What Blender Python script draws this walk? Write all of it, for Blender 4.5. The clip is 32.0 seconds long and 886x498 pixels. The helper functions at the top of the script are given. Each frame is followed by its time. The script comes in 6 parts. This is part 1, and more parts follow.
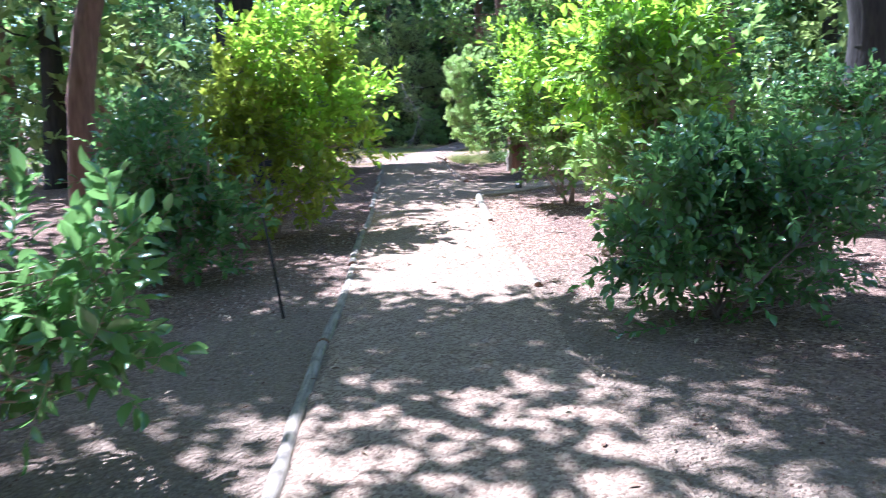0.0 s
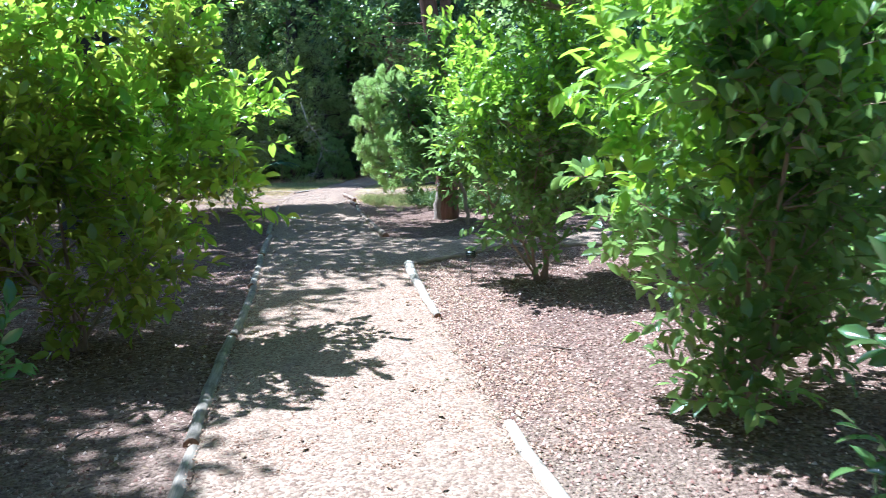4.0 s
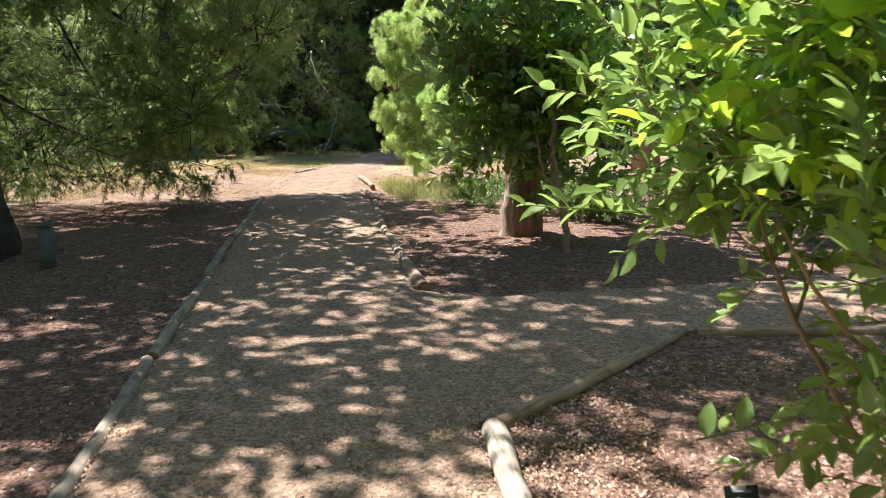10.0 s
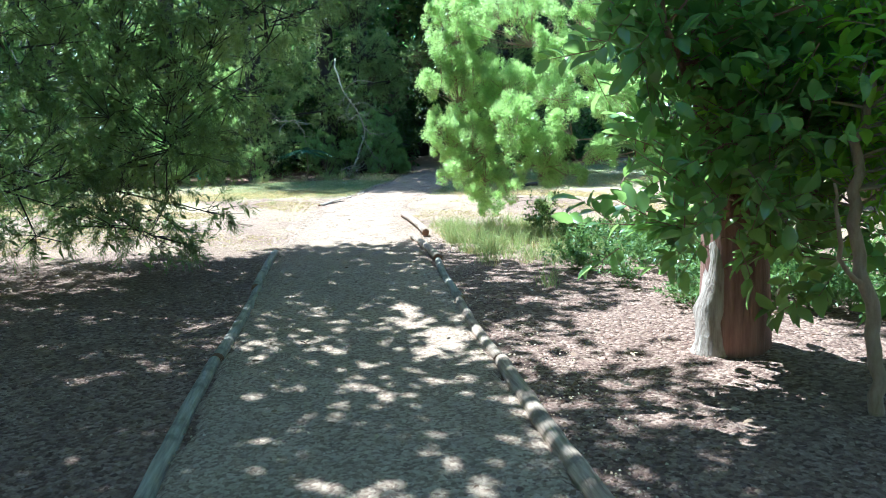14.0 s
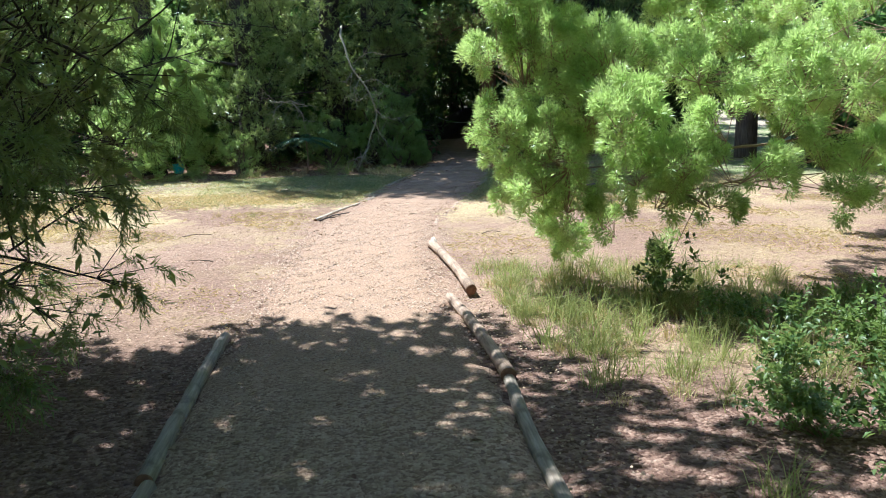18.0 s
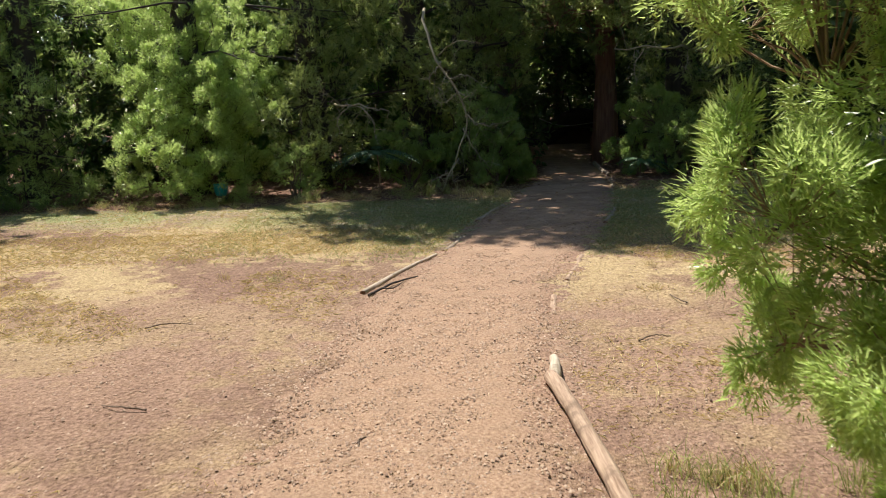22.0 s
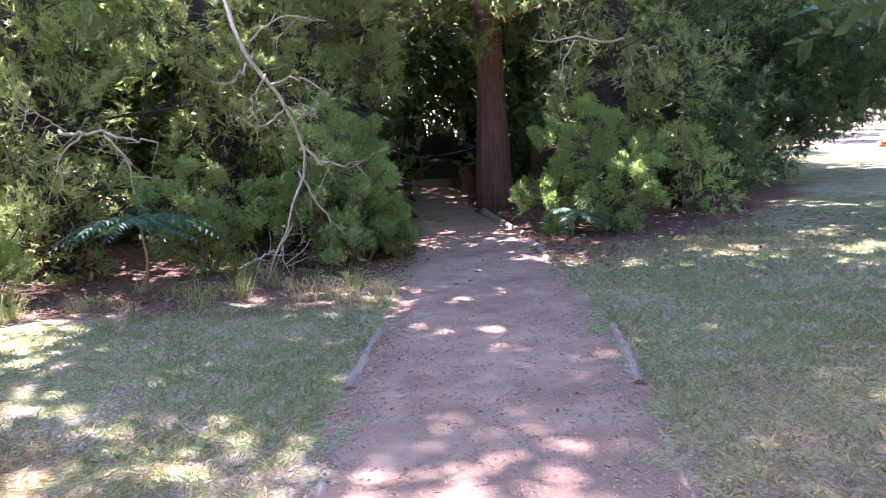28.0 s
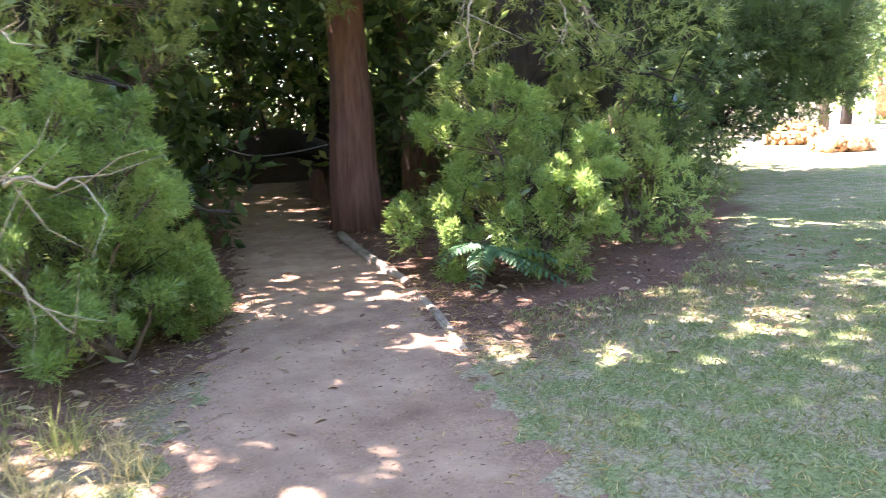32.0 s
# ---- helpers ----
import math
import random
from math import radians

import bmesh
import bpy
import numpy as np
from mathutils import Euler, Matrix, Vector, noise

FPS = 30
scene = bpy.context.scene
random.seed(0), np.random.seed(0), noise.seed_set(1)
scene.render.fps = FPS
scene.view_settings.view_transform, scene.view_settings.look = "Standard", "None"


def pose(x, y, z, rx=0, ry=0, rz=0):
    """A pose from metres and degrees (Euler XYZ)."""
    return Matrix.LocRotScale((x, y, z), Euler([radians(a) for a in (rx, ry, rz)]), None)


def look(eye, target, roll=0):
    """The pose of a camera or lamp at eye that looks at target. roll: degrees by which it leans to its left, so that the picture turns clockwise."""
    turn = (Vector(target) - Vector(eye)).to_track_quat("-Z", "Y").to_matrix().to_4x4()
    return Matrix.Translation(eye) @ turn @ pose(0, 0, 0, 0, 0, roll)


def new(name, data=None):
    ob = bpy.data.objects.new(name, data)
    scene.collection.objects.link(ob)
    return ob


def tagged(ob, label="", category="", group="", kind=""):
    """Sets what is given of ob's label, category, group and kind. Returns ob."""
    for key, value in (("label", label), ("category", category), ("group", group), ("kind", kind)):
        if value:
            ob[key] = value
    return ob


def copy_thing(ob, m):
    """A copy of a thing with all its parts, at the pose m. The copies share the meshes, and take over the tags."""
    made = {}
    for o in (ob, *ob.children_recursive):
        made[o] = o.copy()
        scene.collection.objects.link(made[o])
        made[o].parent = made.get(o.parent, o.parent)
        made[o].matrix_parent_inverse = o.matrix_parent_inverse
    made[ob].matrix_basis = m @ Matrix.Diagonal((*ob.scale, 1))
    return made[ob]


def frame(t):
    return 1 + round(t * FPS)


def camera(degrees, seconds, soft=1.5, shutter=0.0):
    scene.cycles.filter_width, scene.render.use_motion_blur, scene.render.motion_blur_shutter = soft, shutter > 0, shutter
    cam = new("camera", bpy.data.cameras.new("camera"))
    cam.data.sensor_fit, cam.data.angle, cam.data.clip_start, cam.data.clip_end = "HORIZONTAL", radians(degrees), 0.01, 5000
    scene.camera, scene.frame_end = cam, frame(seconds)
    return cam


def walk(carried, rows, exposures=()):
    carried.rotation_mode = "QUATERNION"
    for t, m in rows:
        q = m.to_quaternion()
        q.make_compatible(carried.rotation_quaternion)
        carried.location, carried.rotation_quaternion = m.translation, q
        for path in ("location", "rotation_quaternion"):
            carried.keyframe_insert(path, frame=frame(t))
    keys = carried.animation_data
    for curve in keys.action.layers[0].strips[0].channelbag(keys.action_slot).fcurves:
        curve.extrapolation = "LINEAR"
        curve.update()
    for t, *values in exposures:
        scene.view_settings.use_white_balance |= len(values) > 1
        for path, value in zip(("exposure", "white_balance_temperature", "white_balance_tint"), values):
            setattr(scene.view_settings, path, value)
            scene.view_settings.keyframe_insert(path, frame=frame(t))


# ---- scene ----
cam = camera(57.5, 32.0, soft=0.95, shutter=0.25)
METRES, EYE, TILT, LEAN, TURN = 31.2, 1.5, 0.0, 0.0, -4.4
ROWS = [
    (0.0, 0.0, 0.0, 0.0, -0.43, -9.37, 2.59),
    (0.5, -0.0001, 0.0148, 0.0011, -6.59, -9.4, 2.72),
    (1.0, 0.0017, 0.0308, 0.0017, -5.48, -8.88, 2.2),
    (1.5, 0.0003, 0.0459, 0.001, -3.87, -7.98, 1.64),
    (2.0, -0.0001, 0.061, 0.0022, -8.87, -7.42, 1.68),
    (2.5, 0.0006, 0.077, 0.0028, -9.68, -6.23, 2.02),
    (3.0, -0.0021, 0.0922, 0.0015, -9.18, -5.93, 2.46),
    (3.5, -0.0038, 0.1058, 0.002, -10.9, -6.57, 2.48),
    (4.0, -0.0034, 0.1211, 0.0016, -7.22, -7.45, 1.34),
    (4.5, -0.0053, 0.1363, 0.0005, -4.43, -8.19, 1.34),
    (6.5, -0.0057, 0.198, 0.0015, -6.82, -7.74, 1.46),
    (7.0, -0.0036, 0.2139, 0.0013, -6.39, -7.94, 1.45),
    (7.5, -0.003, 0.229, 0.0002, -6.25, -8.59, 1.71),
    (8.0, -0.0014, 0.2426, 0.0005, -7.25, -9.6, 2.07),
    (8.5, 0.0013, 0.258, 0.0011, -6.47, -10.29, 2.06),
    (9.0, 0.0008, 0.2734, 0.0002, -5.27, -10.25, 1.91),
    (9.5, 0.0017, 0.2879, 0.0011, -5.85, -10.02, 1.77),
    (10.0, 0.0036, 0.3043, 0.0018, -5.42, -9.9, 1.12),
    (10.5, 0.0025, 0.3198, 0.0006, -4.46, -9.64, 0.39),
    (11.0, 0.0018, 0.3346, 0.0012, -5.1, -9.53, 0.48),
    (11.5, 0.0006, 0.3519, 0.002, 1.51, -9.06, 1.57),
    (12.0, -0.0028, 0.3678, 0.0014, 2.81, -7.29, 2.25),
    (12.5, -0.004, 0.3815, 0.0014, -4.93, -9.5, 2.95),
    (13.0, -0.0055, 0.3974, 0.0029, -1.05, -9.83, 2.46),
    (13.5, -0.0083, 0.4127, 0.0027, 0.51, -7.67, 1.46),
    (14.0, -0.009, 0.4255, 0.0032, -4.19, -8.89, 1.71),
    (14.5, -0.009, 0.4413, 0.0051, 0.14, -9.36, 1.33),
    (15.0, -0.0112, 0.4563, 0.0043, 1.57, -8.4, 0.12),
    (15.5, -0.0129, 0.4716, 0.0057, -2.68, -7.9, 0.4),
    (17.5, -0.0108, 0.5293, 0.0091, -3.88, -9.48, 1.11),
    (18.0, -0.0111, 0.5464, 0.008, -3.29, -10.56, 1.54),
    (18.5, -0.0094, 0.5604, 0.0094, -5.38, -11.08, 2.24),
    (19.0, -0.0049, 0.5782, 0.0099, -3.69, -10.97, 2.08),
    (19.5, -0.0037, 0.5942, 0.0081, -2.85, -10.92, 2.0),
    (20.0, -0.003, 0.6096, 0.0089, -3.21, -11.55, 2.14),
    (20.5, -0.0036, 0.6271, 0.009, 4.41, -11.21, 2.06),
    (21.0, -0.0075, 0.6428, 0.0079, 8.6, -10.55, 2.07),
    (21.5, -0.0089, 0.6588, 0.0077, 3.86, -10.74, 2.21),
    (22.0, -0.0101, 0.6755, 0.0095, 3.54, -10.45, 2.12),
    (22.5, -0.0136, 0.6933, 0.008, 2.58, -10.04, 2.02),
    (23.0, -0.0141, 0.7079, 0.0073, -0.28, -10.11, 1.69),
    (23.5, -0.0152, 0.7242, 0.0082, 0.92, -10.18, 1.39),
    (24.0, -0.0181, 0.7405, 0.0079, 0.66, -9.62, 1.38),
    (24.5, -0.0192, 0.7563, 0.0077, -0.65, -8.75, 1.47),
    (25.0, -0.0202, 0.7716, 0.0086, -1.9, -8.27, 1.44),
    (25.5, -0.0229, 0.7902, 0.0065, -3.47, -7.88, 1.6),
    (27.5, -0.0237, 0.8513, 0.0059, -8.28, -8.71, 2.83),
    (28.0, -0.0215, 0.8677, 0.0072, -8.97, -9.03, 2.72),
    (28.5, -0.0207, 0.8839, 0.0056, -11.42, -10.0, 2.41),
    (29.0, -0.0171, 0.8986, 0.0048, -19.8, -11.09, 3.05),
    (29.5, -0.0135, 0.9146, 0.006, -12.93, -10.36, 2.74),
    (30.0, -0.0117, 0.9299, 0.0053, -14.25, -10.03, 2.19),
    (30.5, -0.0078, 0.9449, 0.0038, -20.14, -11.97, 2.6),
    (31.0, -0.0043, 0.9595, 0.0052, -14.62, -10.08, 2.41),
    (31.5, -0.0021, 0.9751, 0.0048, -14.6, -9.36, 1.67),
    (32.0, 0.003, 0.9892, 0.004, -19.18, -9.78, 2.05),
]
EXPOSURES = [
    (0.0, 1.95, 4700, 17), (1.5, 1.85, 4600, 13), (3.0, 1.65, 4500, 8), (4.5, 1.4, 4850, 6), (6.5, 0.85, 6700, 16), (8.0, 0.85, 6600, 16), (9.0, 0.85, 6000, 8), (10.0, 1.4, 6000, 14), (11.0, 1.6, 4900, 0), (12.0, 1.95, 5100, 12), (13.0, 1.85, 4800, -2), (15.0, 1.95, 4500, -6), (15.5, 1.85, 4500, -6),
    (17.5, 1.4, 5200, 6), (18.0, 1.3, 5300, 6), (19.0, 1.08, 5600, 2), (20.0, 0.85, 6500, 2), (22.0, 0.65, 6500, 12), (25.5, 0.9, 6000, 12), (27.5, 2.85, 5600, 44), (28.5, 3.1, 5700, 44), (30.0, 3.55, 6700, 40), (31.0, 3.5, 6300, 28), (32.0, 3.7, 6300, 28)]
walk(cam, [(t, pose(0, 0, EYE, TILT, LEAN, TURN) @ pose(METRES * x, METRES * y, METRES * z, 90 + pitch, roll, yaw)) for t, x, y, z, yaw, pitch, roll in ROWS], EXPOSURES)

# ---- world, sun ----
world = bpy.data.worlds.new("sky_world")
scene.world = world
world.use_nodes = True
wn = world.node_tree.nodes
sky = wn.new("ShaderNodeTexSky")
sky.sky_type = 'NISHITA'
sky.sun_disc = False
sky.sun_elevation, sky.sun_rotation = radians(61), radians(-37)
sky.air_density, sky.dust_density = 1.0, 0.6
world.node_tree.links.new(sky.outputs[0], wn["Background"].inputs[0])
wn["Background"].inputs[1].default_value = 0.092
sun_data = bpy.data.lights.new("sun", 'SUN')
sun_data.energy, sun_data.angle, sun_data.color = 4.8, radians(0.55), (1.0, 0.94, 0.85)
sun = new("sun", sun_data)
sun.matrix_world = look((-3.3, 4.4, 10), (0, 0, 0))

rng = np.random.default_rng(7)


# ---- small maths ----
def unit(v):
    return v / np.maximum(np.linalg.norm(v, axis=-1, keepdims=True), 1e-9)


GY = [-40, 0, 8, 11, 13, 16, 20, 23, 26, 34, 60]
GZ = [0.04, 0.06, 0.10, 0.15, 0.185, 0.235, 0.25, 0.20, 0.19, 0.20, 0.20]


def gz(x, y):
    """Height of the ground."""
    x, y = np.asarray(x, float), np.asarray(y, float)
    z = np.interp(y, GY, GZ)
    z = z + 0.02 * np.sin(0.9 * x + 0.5 * y) * np.sin(0.7 * y - 0.4 * x) * np.clip(np.abs(x - 0.06 * y - 0.6) - 0.7, 0, 1)
    z = z + 0.10 * np.exp(-((x - 8.5) / 2.2) ** 2 - ((y - 33) / 4) ** 2)
    return z


def gzf(x, y):
    return float(gz(x, y))


# ---- materials ----
def node_mat(name):
    m = bpy.data.materials.new(name)
    m.use_nodes = True
    nt = m.node_tree
    return m, nt, nt.nodes, nt.links, nt.nodes["Principled BSDF"]


def ramp(nodes, stops):
    r = nodes.new("ShaderNodeValToRGB")
    els = r.color_ramp.elements
    while len(els) < len(stops):
        els.new(0.5)
    for e, (p, c) in zip(els, stops):
        e.position, e.color = p, (*c, 1)
    return r


def mixc(nt, fac, a, b, mode='MIX'):
    n = nt.nodes.new("ShaderNodeMix")
    n.data_type, n.blend_type = 'RGBA', mode
    for sock, v in ((n.inputs[0], fac), (n.inputs[6], a), (n.inputs[7], b)):
        if isinstance(v, (int, float)):
            sock.default_value = v
        elif isinstance(v, tuple):
            sock.default_value = (*v, 1)
        else:
            nt.links.new(v, sock)
    return n.outputs[2]


def noise_tex(nt, scale, detail=3, rough=0.55, vec=None):
    n = nt.nodes.new("ShaderNodeTexNoise")
    n.inputs["Scale"].default_value, n.inputs["Detail"].default_value, n.inputs["Roughness"].default_value = scale, detail, rough
    if vec is not None:
        nt.links.new(vec, n.inputs["Vector"])
    return n.outputs["Fac"]


def cells(nt, scale, vec):
    """Pebble or flake cells: a value for each cell, and the distance from its middle."""
    n = nt.nodes.new("ShaderNodeTexVoronoi")
    n.inputs["Scale"].default_value = scale
    nt.links.new(vec, n.inputs["Vector"])
    s = nt.nodes.new("ShaderNodeSeparateColor")
    nt.links.new(n.outputs["Color"], s.inputs[0])
    return s.outputs[0], n.outputs["Distance"]


def mathn(nt, op, a, b=0.0, clamp=False):
    n = nt.nodes.new("ShaderNodeMath")
    n.operation, n.use_clamp = op, clamp
    for sock, v in zip(n.inputs, (a, b)):
        if isinstance(v, (int, float)):
            sock.default_value = v
        else:
            nt.links.new(v, sock)
    return n.outputs[0]


def maprange(nt, v, a, b, c=0.0, d=1.0):
    n = nt.nodes.new("ShaderNodeMapRange")
    n.interpolation_type = 'SMOOTHSTEP'
    nt.links.new(v, n.inputs[0])
    for i, k in enumerate((a, b, c, d)):
        n.inputs[i + 1].default_value = k
    return n.outputs[0]


def bump(nt, height, strength, dist, bsdf):
    b = nt.nodes.new("ShaderNodeBump")
    b.inputs["Strength"].default_value, b.inputs["Distance"].default_value = strength, dist
    nt.links.new(height, b.inputs["Height"])
    nt.links.new(b.outputs[0], bsdf.inputs["Normal"])


def leaf_mat(name, cols, glow, trans=0.3, rough=0.42, spec=0.45):
    """Leaf: gloss over colour that varies leaf by leaf, with light passing through."""
    m, nt, nodes, links, b = node_mat(name)
    g = nodes.new("ShaderNodeNewGeometry")
    r = ramp(nodes, [(i / (len(cols) - 1), c) for i, c in enumerate(cols)])
    links.new(g.outputs["Random Per Island"], r.inputs[0])
    patch = noise_tex(nt, 1.6, 2, 0.5, g.outputs["Position"])
    col = mixc(nt, maprange(nt, patch, 0.35, 0.7), r.outputs[0], mixc(nt, 0.45, r.outputs[0], glow), 'MIX')
    links.new(col, b.inputs["Base Color"])
    b.inputs["Roughness"].default_value = rough
    b.inputs["Specular IOR Level"].default_value = spec
    t = nodes.new("ShaderNodeBsdfTranslucent")
    links.new(mixc(nt, 0.7, col, glow), t.inputs["Color"])
    mx = nodes.new("ShaderNodeMixShader")
    mx.inputs[0].default_value = trans
    links.new(b.outputs[0], mx.inputs[1])
    links.new(t.outputs[0], mx.inputs[2])
    links.new(mx.outputs[0], nodes["Material Output"].inputs["Surface"])
    return m


def bark_mat(name, dark, light, scale=9.0, stretch=0.12, rough=0.9, depth=0.02):
    m, nt, nodes, links, b = node_mat(name)
    g = nodes.new("ShaderNodeNewGeometry")
    mp = nodes.new("ShaderNodeMapping")
    mp.inputs["Scale"].default_value = (1, 1, stretch)
    links.new(g.outputs["Position"], mp.inputs["Vector"])
    n1 = noise_tex(nt, scale * 3, 5, 0.65, mp.outputs[0])
    n2 = noise_tex(nt, 2.2, 3, 0.5, g.outputs["Position"])
    r = ramp(nodes, [(0.3, dark), (0.7, light)])
    links.new(n1, r.inputs[0])
    links.new(mixc(nt, maprange(nt, n2, 0.4, 0.75, 0, 0.5), r.outputs[0], tuple(0.5 * a + 0.5 * c for a, c in zip(dark, light))), b.inputs["Base Color"])
    b.inputs["Roughness"].default_value = rough
    bump(nt, n1, 0.8, depth, b)
    return m


def grain_mat(name, stops, scale, rough=0.95, bumpd=0.004, island=0.0):
    """Loose earthy stuff: colour by fine noise, and piece by piece."""
    m, nt, nodes, links, b = node_mat(name)
    g = nodes.new("ShaderNodeNewGeometry")
    n1 = noise_tex(nt, scale, 4, 0.6, g.outputs["Position"])
    v = n1
    if island:
        v = mathn(nt, 'ADD', mathn(nt, 'MULTIPLY', n1, 1 - island), mathn(nt, 'MULTIPLY', g.outputs["Random Per Island"], island))
    r = ramp(nodes, stops)
    links.new(v, r.inputs[0])
    links.new(r.outputs[0], b.inputs["Base Color"])
    b.inputs["Roughness"].default_value = rough
    b.inputs["Specular IOR Level"].default_value = 0.2
    if bumpd:
        bump(nt, n1, 0.6, bumpd, b)
    return m


def plain_mat(name, col, rough=0.6, metal=0.0):
    m, nt, nodes, links, b = node_mat(name)
    g = nodes.new("ShaderNodeNewGeometry")
    n1 = noise_tex(nt, 25, 4, 0.6, g.outputs["Position"])
    links.new(mixc(nt, maprange(nt, n1, 0.3, 0.7), tuple(0.8 * c for c in col), col), b.inputs["Base Color"])
    b.inputs["Roughness"].default_value, b.inputs["Metallic"].default_value = rough, metal
    return m


M_CAM = leaf_mat("camellia_leaf", [(0.038, 0.082, 0.028), (0.072, 0.148, 0.044), (0.135, 0.23, 0.072), (0.23, 0.34, 0.12)], (0.48, 0.66, 0.15), 0.47, 0.22, 1.0)
# camellia leaf again, its colour darkened for plants that stand in shade
M_CAM_D = leaf_mat("shaded_glossy_leaf", [(0.024, 0.066, 0.026), (0.046, 0.108, 0.034), (0.082, 0.165, 0.05), (0.14, 0.24, 0.08)], (0.30, 0.50, 0.13), 0.4, 0.17, 1.0)
M_CAM_Y = leaf_mat("young_camellia_leaf", [(0.09, 0.18, 0.025), (0.16, 0.30, 0.035), (0.24, 0.42, 0.04), (0.36, 0.52, 0.045)], (0.62, 0.85, 0.06), 0.58, 0.26, 0.9)
M_POD = leaf_mat("bright_needle_leaf", [(0.12, 0.205, 0.058), (0.24, 0.36, 0.096), (0.40, 0.54, 0.15), (0.59, 0.70, 0.26)], (0.66, 0.81, 0.27), 0.54, 0.3, 0.85)
# same needles as M_POD, with the wood's shade put into the colour
M_POD_D = leaf_mat("shaded_needle_leaf", [(0.03, 0.06, 0.026), (0.05, 0.095, 0.036), (0.08, 0.135, 0.045), (0.125, 0.18, 0.06)], (0.20, 0.30, 0.08), 0.38, 0.38, 0.5)
M_WEEP = leaf_mat("olive_needle_leaf", [(0.045, 0.08, 0.034), (0.085, 0.135, 0.048), (0.14, 0.20, 0.06), (0.22, 0.29, 0.09)], (0.36, 0.46, 0.12), 0.45, 0.36, 0.6)
M_POD_G = leaf_mat("grey_green_needle_leaf", [(0.095, 0.15, 0.052), (0.155, 0.22, 0.07), (0.24, 0.31, 0.095), (0.34, 0.40, 0.14)], (0.50, 0.59, 0.17), 0.5, 0.3, 0.9)
M_POD_F = leaf_mat("fresh_green_needle_leaf", [(0.075, 0.135, 0.04), (0.14, 0.235, 0.066), (0.24, 0.36, 0.10), (0.38, 0.50, 0.17)], (0.50, 0.66, 0.18), 0.5, 0.3, 0.9)
M_CAM_O = leaf_mat("olive_camellia_leaf", [(0.05, 0.095, 0.02), (0.095, 0.16, 0.026), (0.165, 0.24, 0.034), (0.28, 0.35, 0.05)], (0.62, 0.68, 0.07), 0.54, 0.24, 0.9)
M_FERN = leaf_mat("bluish_frond_leaf", [(0.03, 0.085, 0.045), (0.05, 0.12, 0.06), (0.08, 0.16, 0.08)], (0.14, 0.27, 0.1), 0.3, 0.45, 0.35)
M_FAR = leaf_mat("far_foliage_leaf", [(0.035, 0.075, 0.025), (0.06, 0.125, 0.035), (0.10, 0.19, 0.045), (0.15, 0.25, 0.055)], (0.28, 0.44, 0.08), 0.38, 0.55, 0.25)
M_UNDER = leaf_mat("undergrowth_leaf", [(0.03, 0.07, 0.024), (0.06, 0.115, 0.032), (0.10, 0.165, 0.045), (0.18, 0.25, 0.07)], (0.28, 0.38, 0.09), 0.35, 0.4, 0.4)
M_GRASS = leaf_mat("green_grass_blade", [(0.13, 0.185, 0.07), (0.22, 0.28, 0.105), (0.40, 0.41, 0.19), (0.62, 0.57, 0.34)], (0.46, 0.50, 0.20), 0.3, 0.6, 0.2)
M_TALL = leaf_mat("tall_grass_blade", [(0.10, 0.16, 0.045), (0.19, 0.25, 0.07), (0.36, 0.36, 0.13), (0.54, 0.47, 0.22)], (0.48, 0.52, 0.18), 0.38, 0.55, 0.2)
M_DRY = leaf_mat("dry_grass_blade", [(0.42, 0.31, 0.14), (0.56, 0.44, 0.21), (0.68, 0.55, 0.28), (0.78, 0.67, 0.40)], (0.66, 0.54, 0.25), 0.2, 0.7, 0.15)
M_LITTER = grain_mat("fallen_leaf", [(0.1, (0.15, 0.085, 0.055)), (0.5, (0.33, 0.215, 0.135)), (0.9, (0.52, 0.39, 0.25))], 14, 0.8, 0, 0.8)
M_CHIP = grain_mat("red_bark_chip", [(0.15, (0.12, 0.06, 0.042)), (0.45, (0.255, 0.14, 0.098)), (0.7, (0.38, 0.235, 0.17)), (0.95, (0.54, 0.38, 0.28))], 30, 0.9, 0, 0.8)
M_CHIPT = grain_mat("tan_wood_chip", [(0.1, (0.20, 0.125, 0.08)), (0.4, (0.40, 0.275, 0.175)), (0.75, (0.56, 0.415, 0.27)), (0.95, (0.70, 0.57, 0.41))], 30, 0.9, 0, 0.8)
M_CHIPM = grain_mat("mixed_wood_chip", [(0.05, (0.22, 0.12, 0.075)), (0.35, (0.38, 0.225, 0.145)), (0.65, (0.50, 0.32, 0.215)), (0.95, (0.64, 0.48, 0.35))], 30, 0.9, 0, 0.9)
M_CHIPR = grain_mat("pinkish_bark_sliver", [(0.05, (0.14, 0.065, 0.048)), (0.4, (0.33, 0.18, 0.13)), (0.7, (0.50, 0.32, 0.24)), (0.95, (0.66, 0.50, 0.40))], 30, 0.9, 0, 0.9)
M_CLOD = grain_mat("earth_clod", [(0.1, (0.13, 0.085, 0.06)), (0.5, (0.26, 0.18, 0.13)), (0.95, (0.42, 0.32, 0.24))], 30, 0.95, 0, 0.8)
M_CLODL = grain_mat("pale_earth_crumb", [(0.1, (0.22, 0.15, 0.11)), (0.5, (0.36, 0.26, 0.19)), (0.95, (0.50, 0.38, 0.28))], 30, 0.95, 0, 0.8)
M_BARK = bark_mat("brown_bark", (0.08, 0.055, 0.04), (0.25, 0.18, 0.13), 9, 0.15)
M_BARK_RED = bark_mat("reddish_bark", (0.14, 0.062, 0.042), (0.37, 0.19, 0.135), 8, 0.08, 0.85, 0.03)
M_BARK_PALE = bark_mat("pale_flaking_bark", (0.22, 0.15, 0.11), (0.52, 0.42, 0.34), 10, 0.12, 0.9, 0.03)
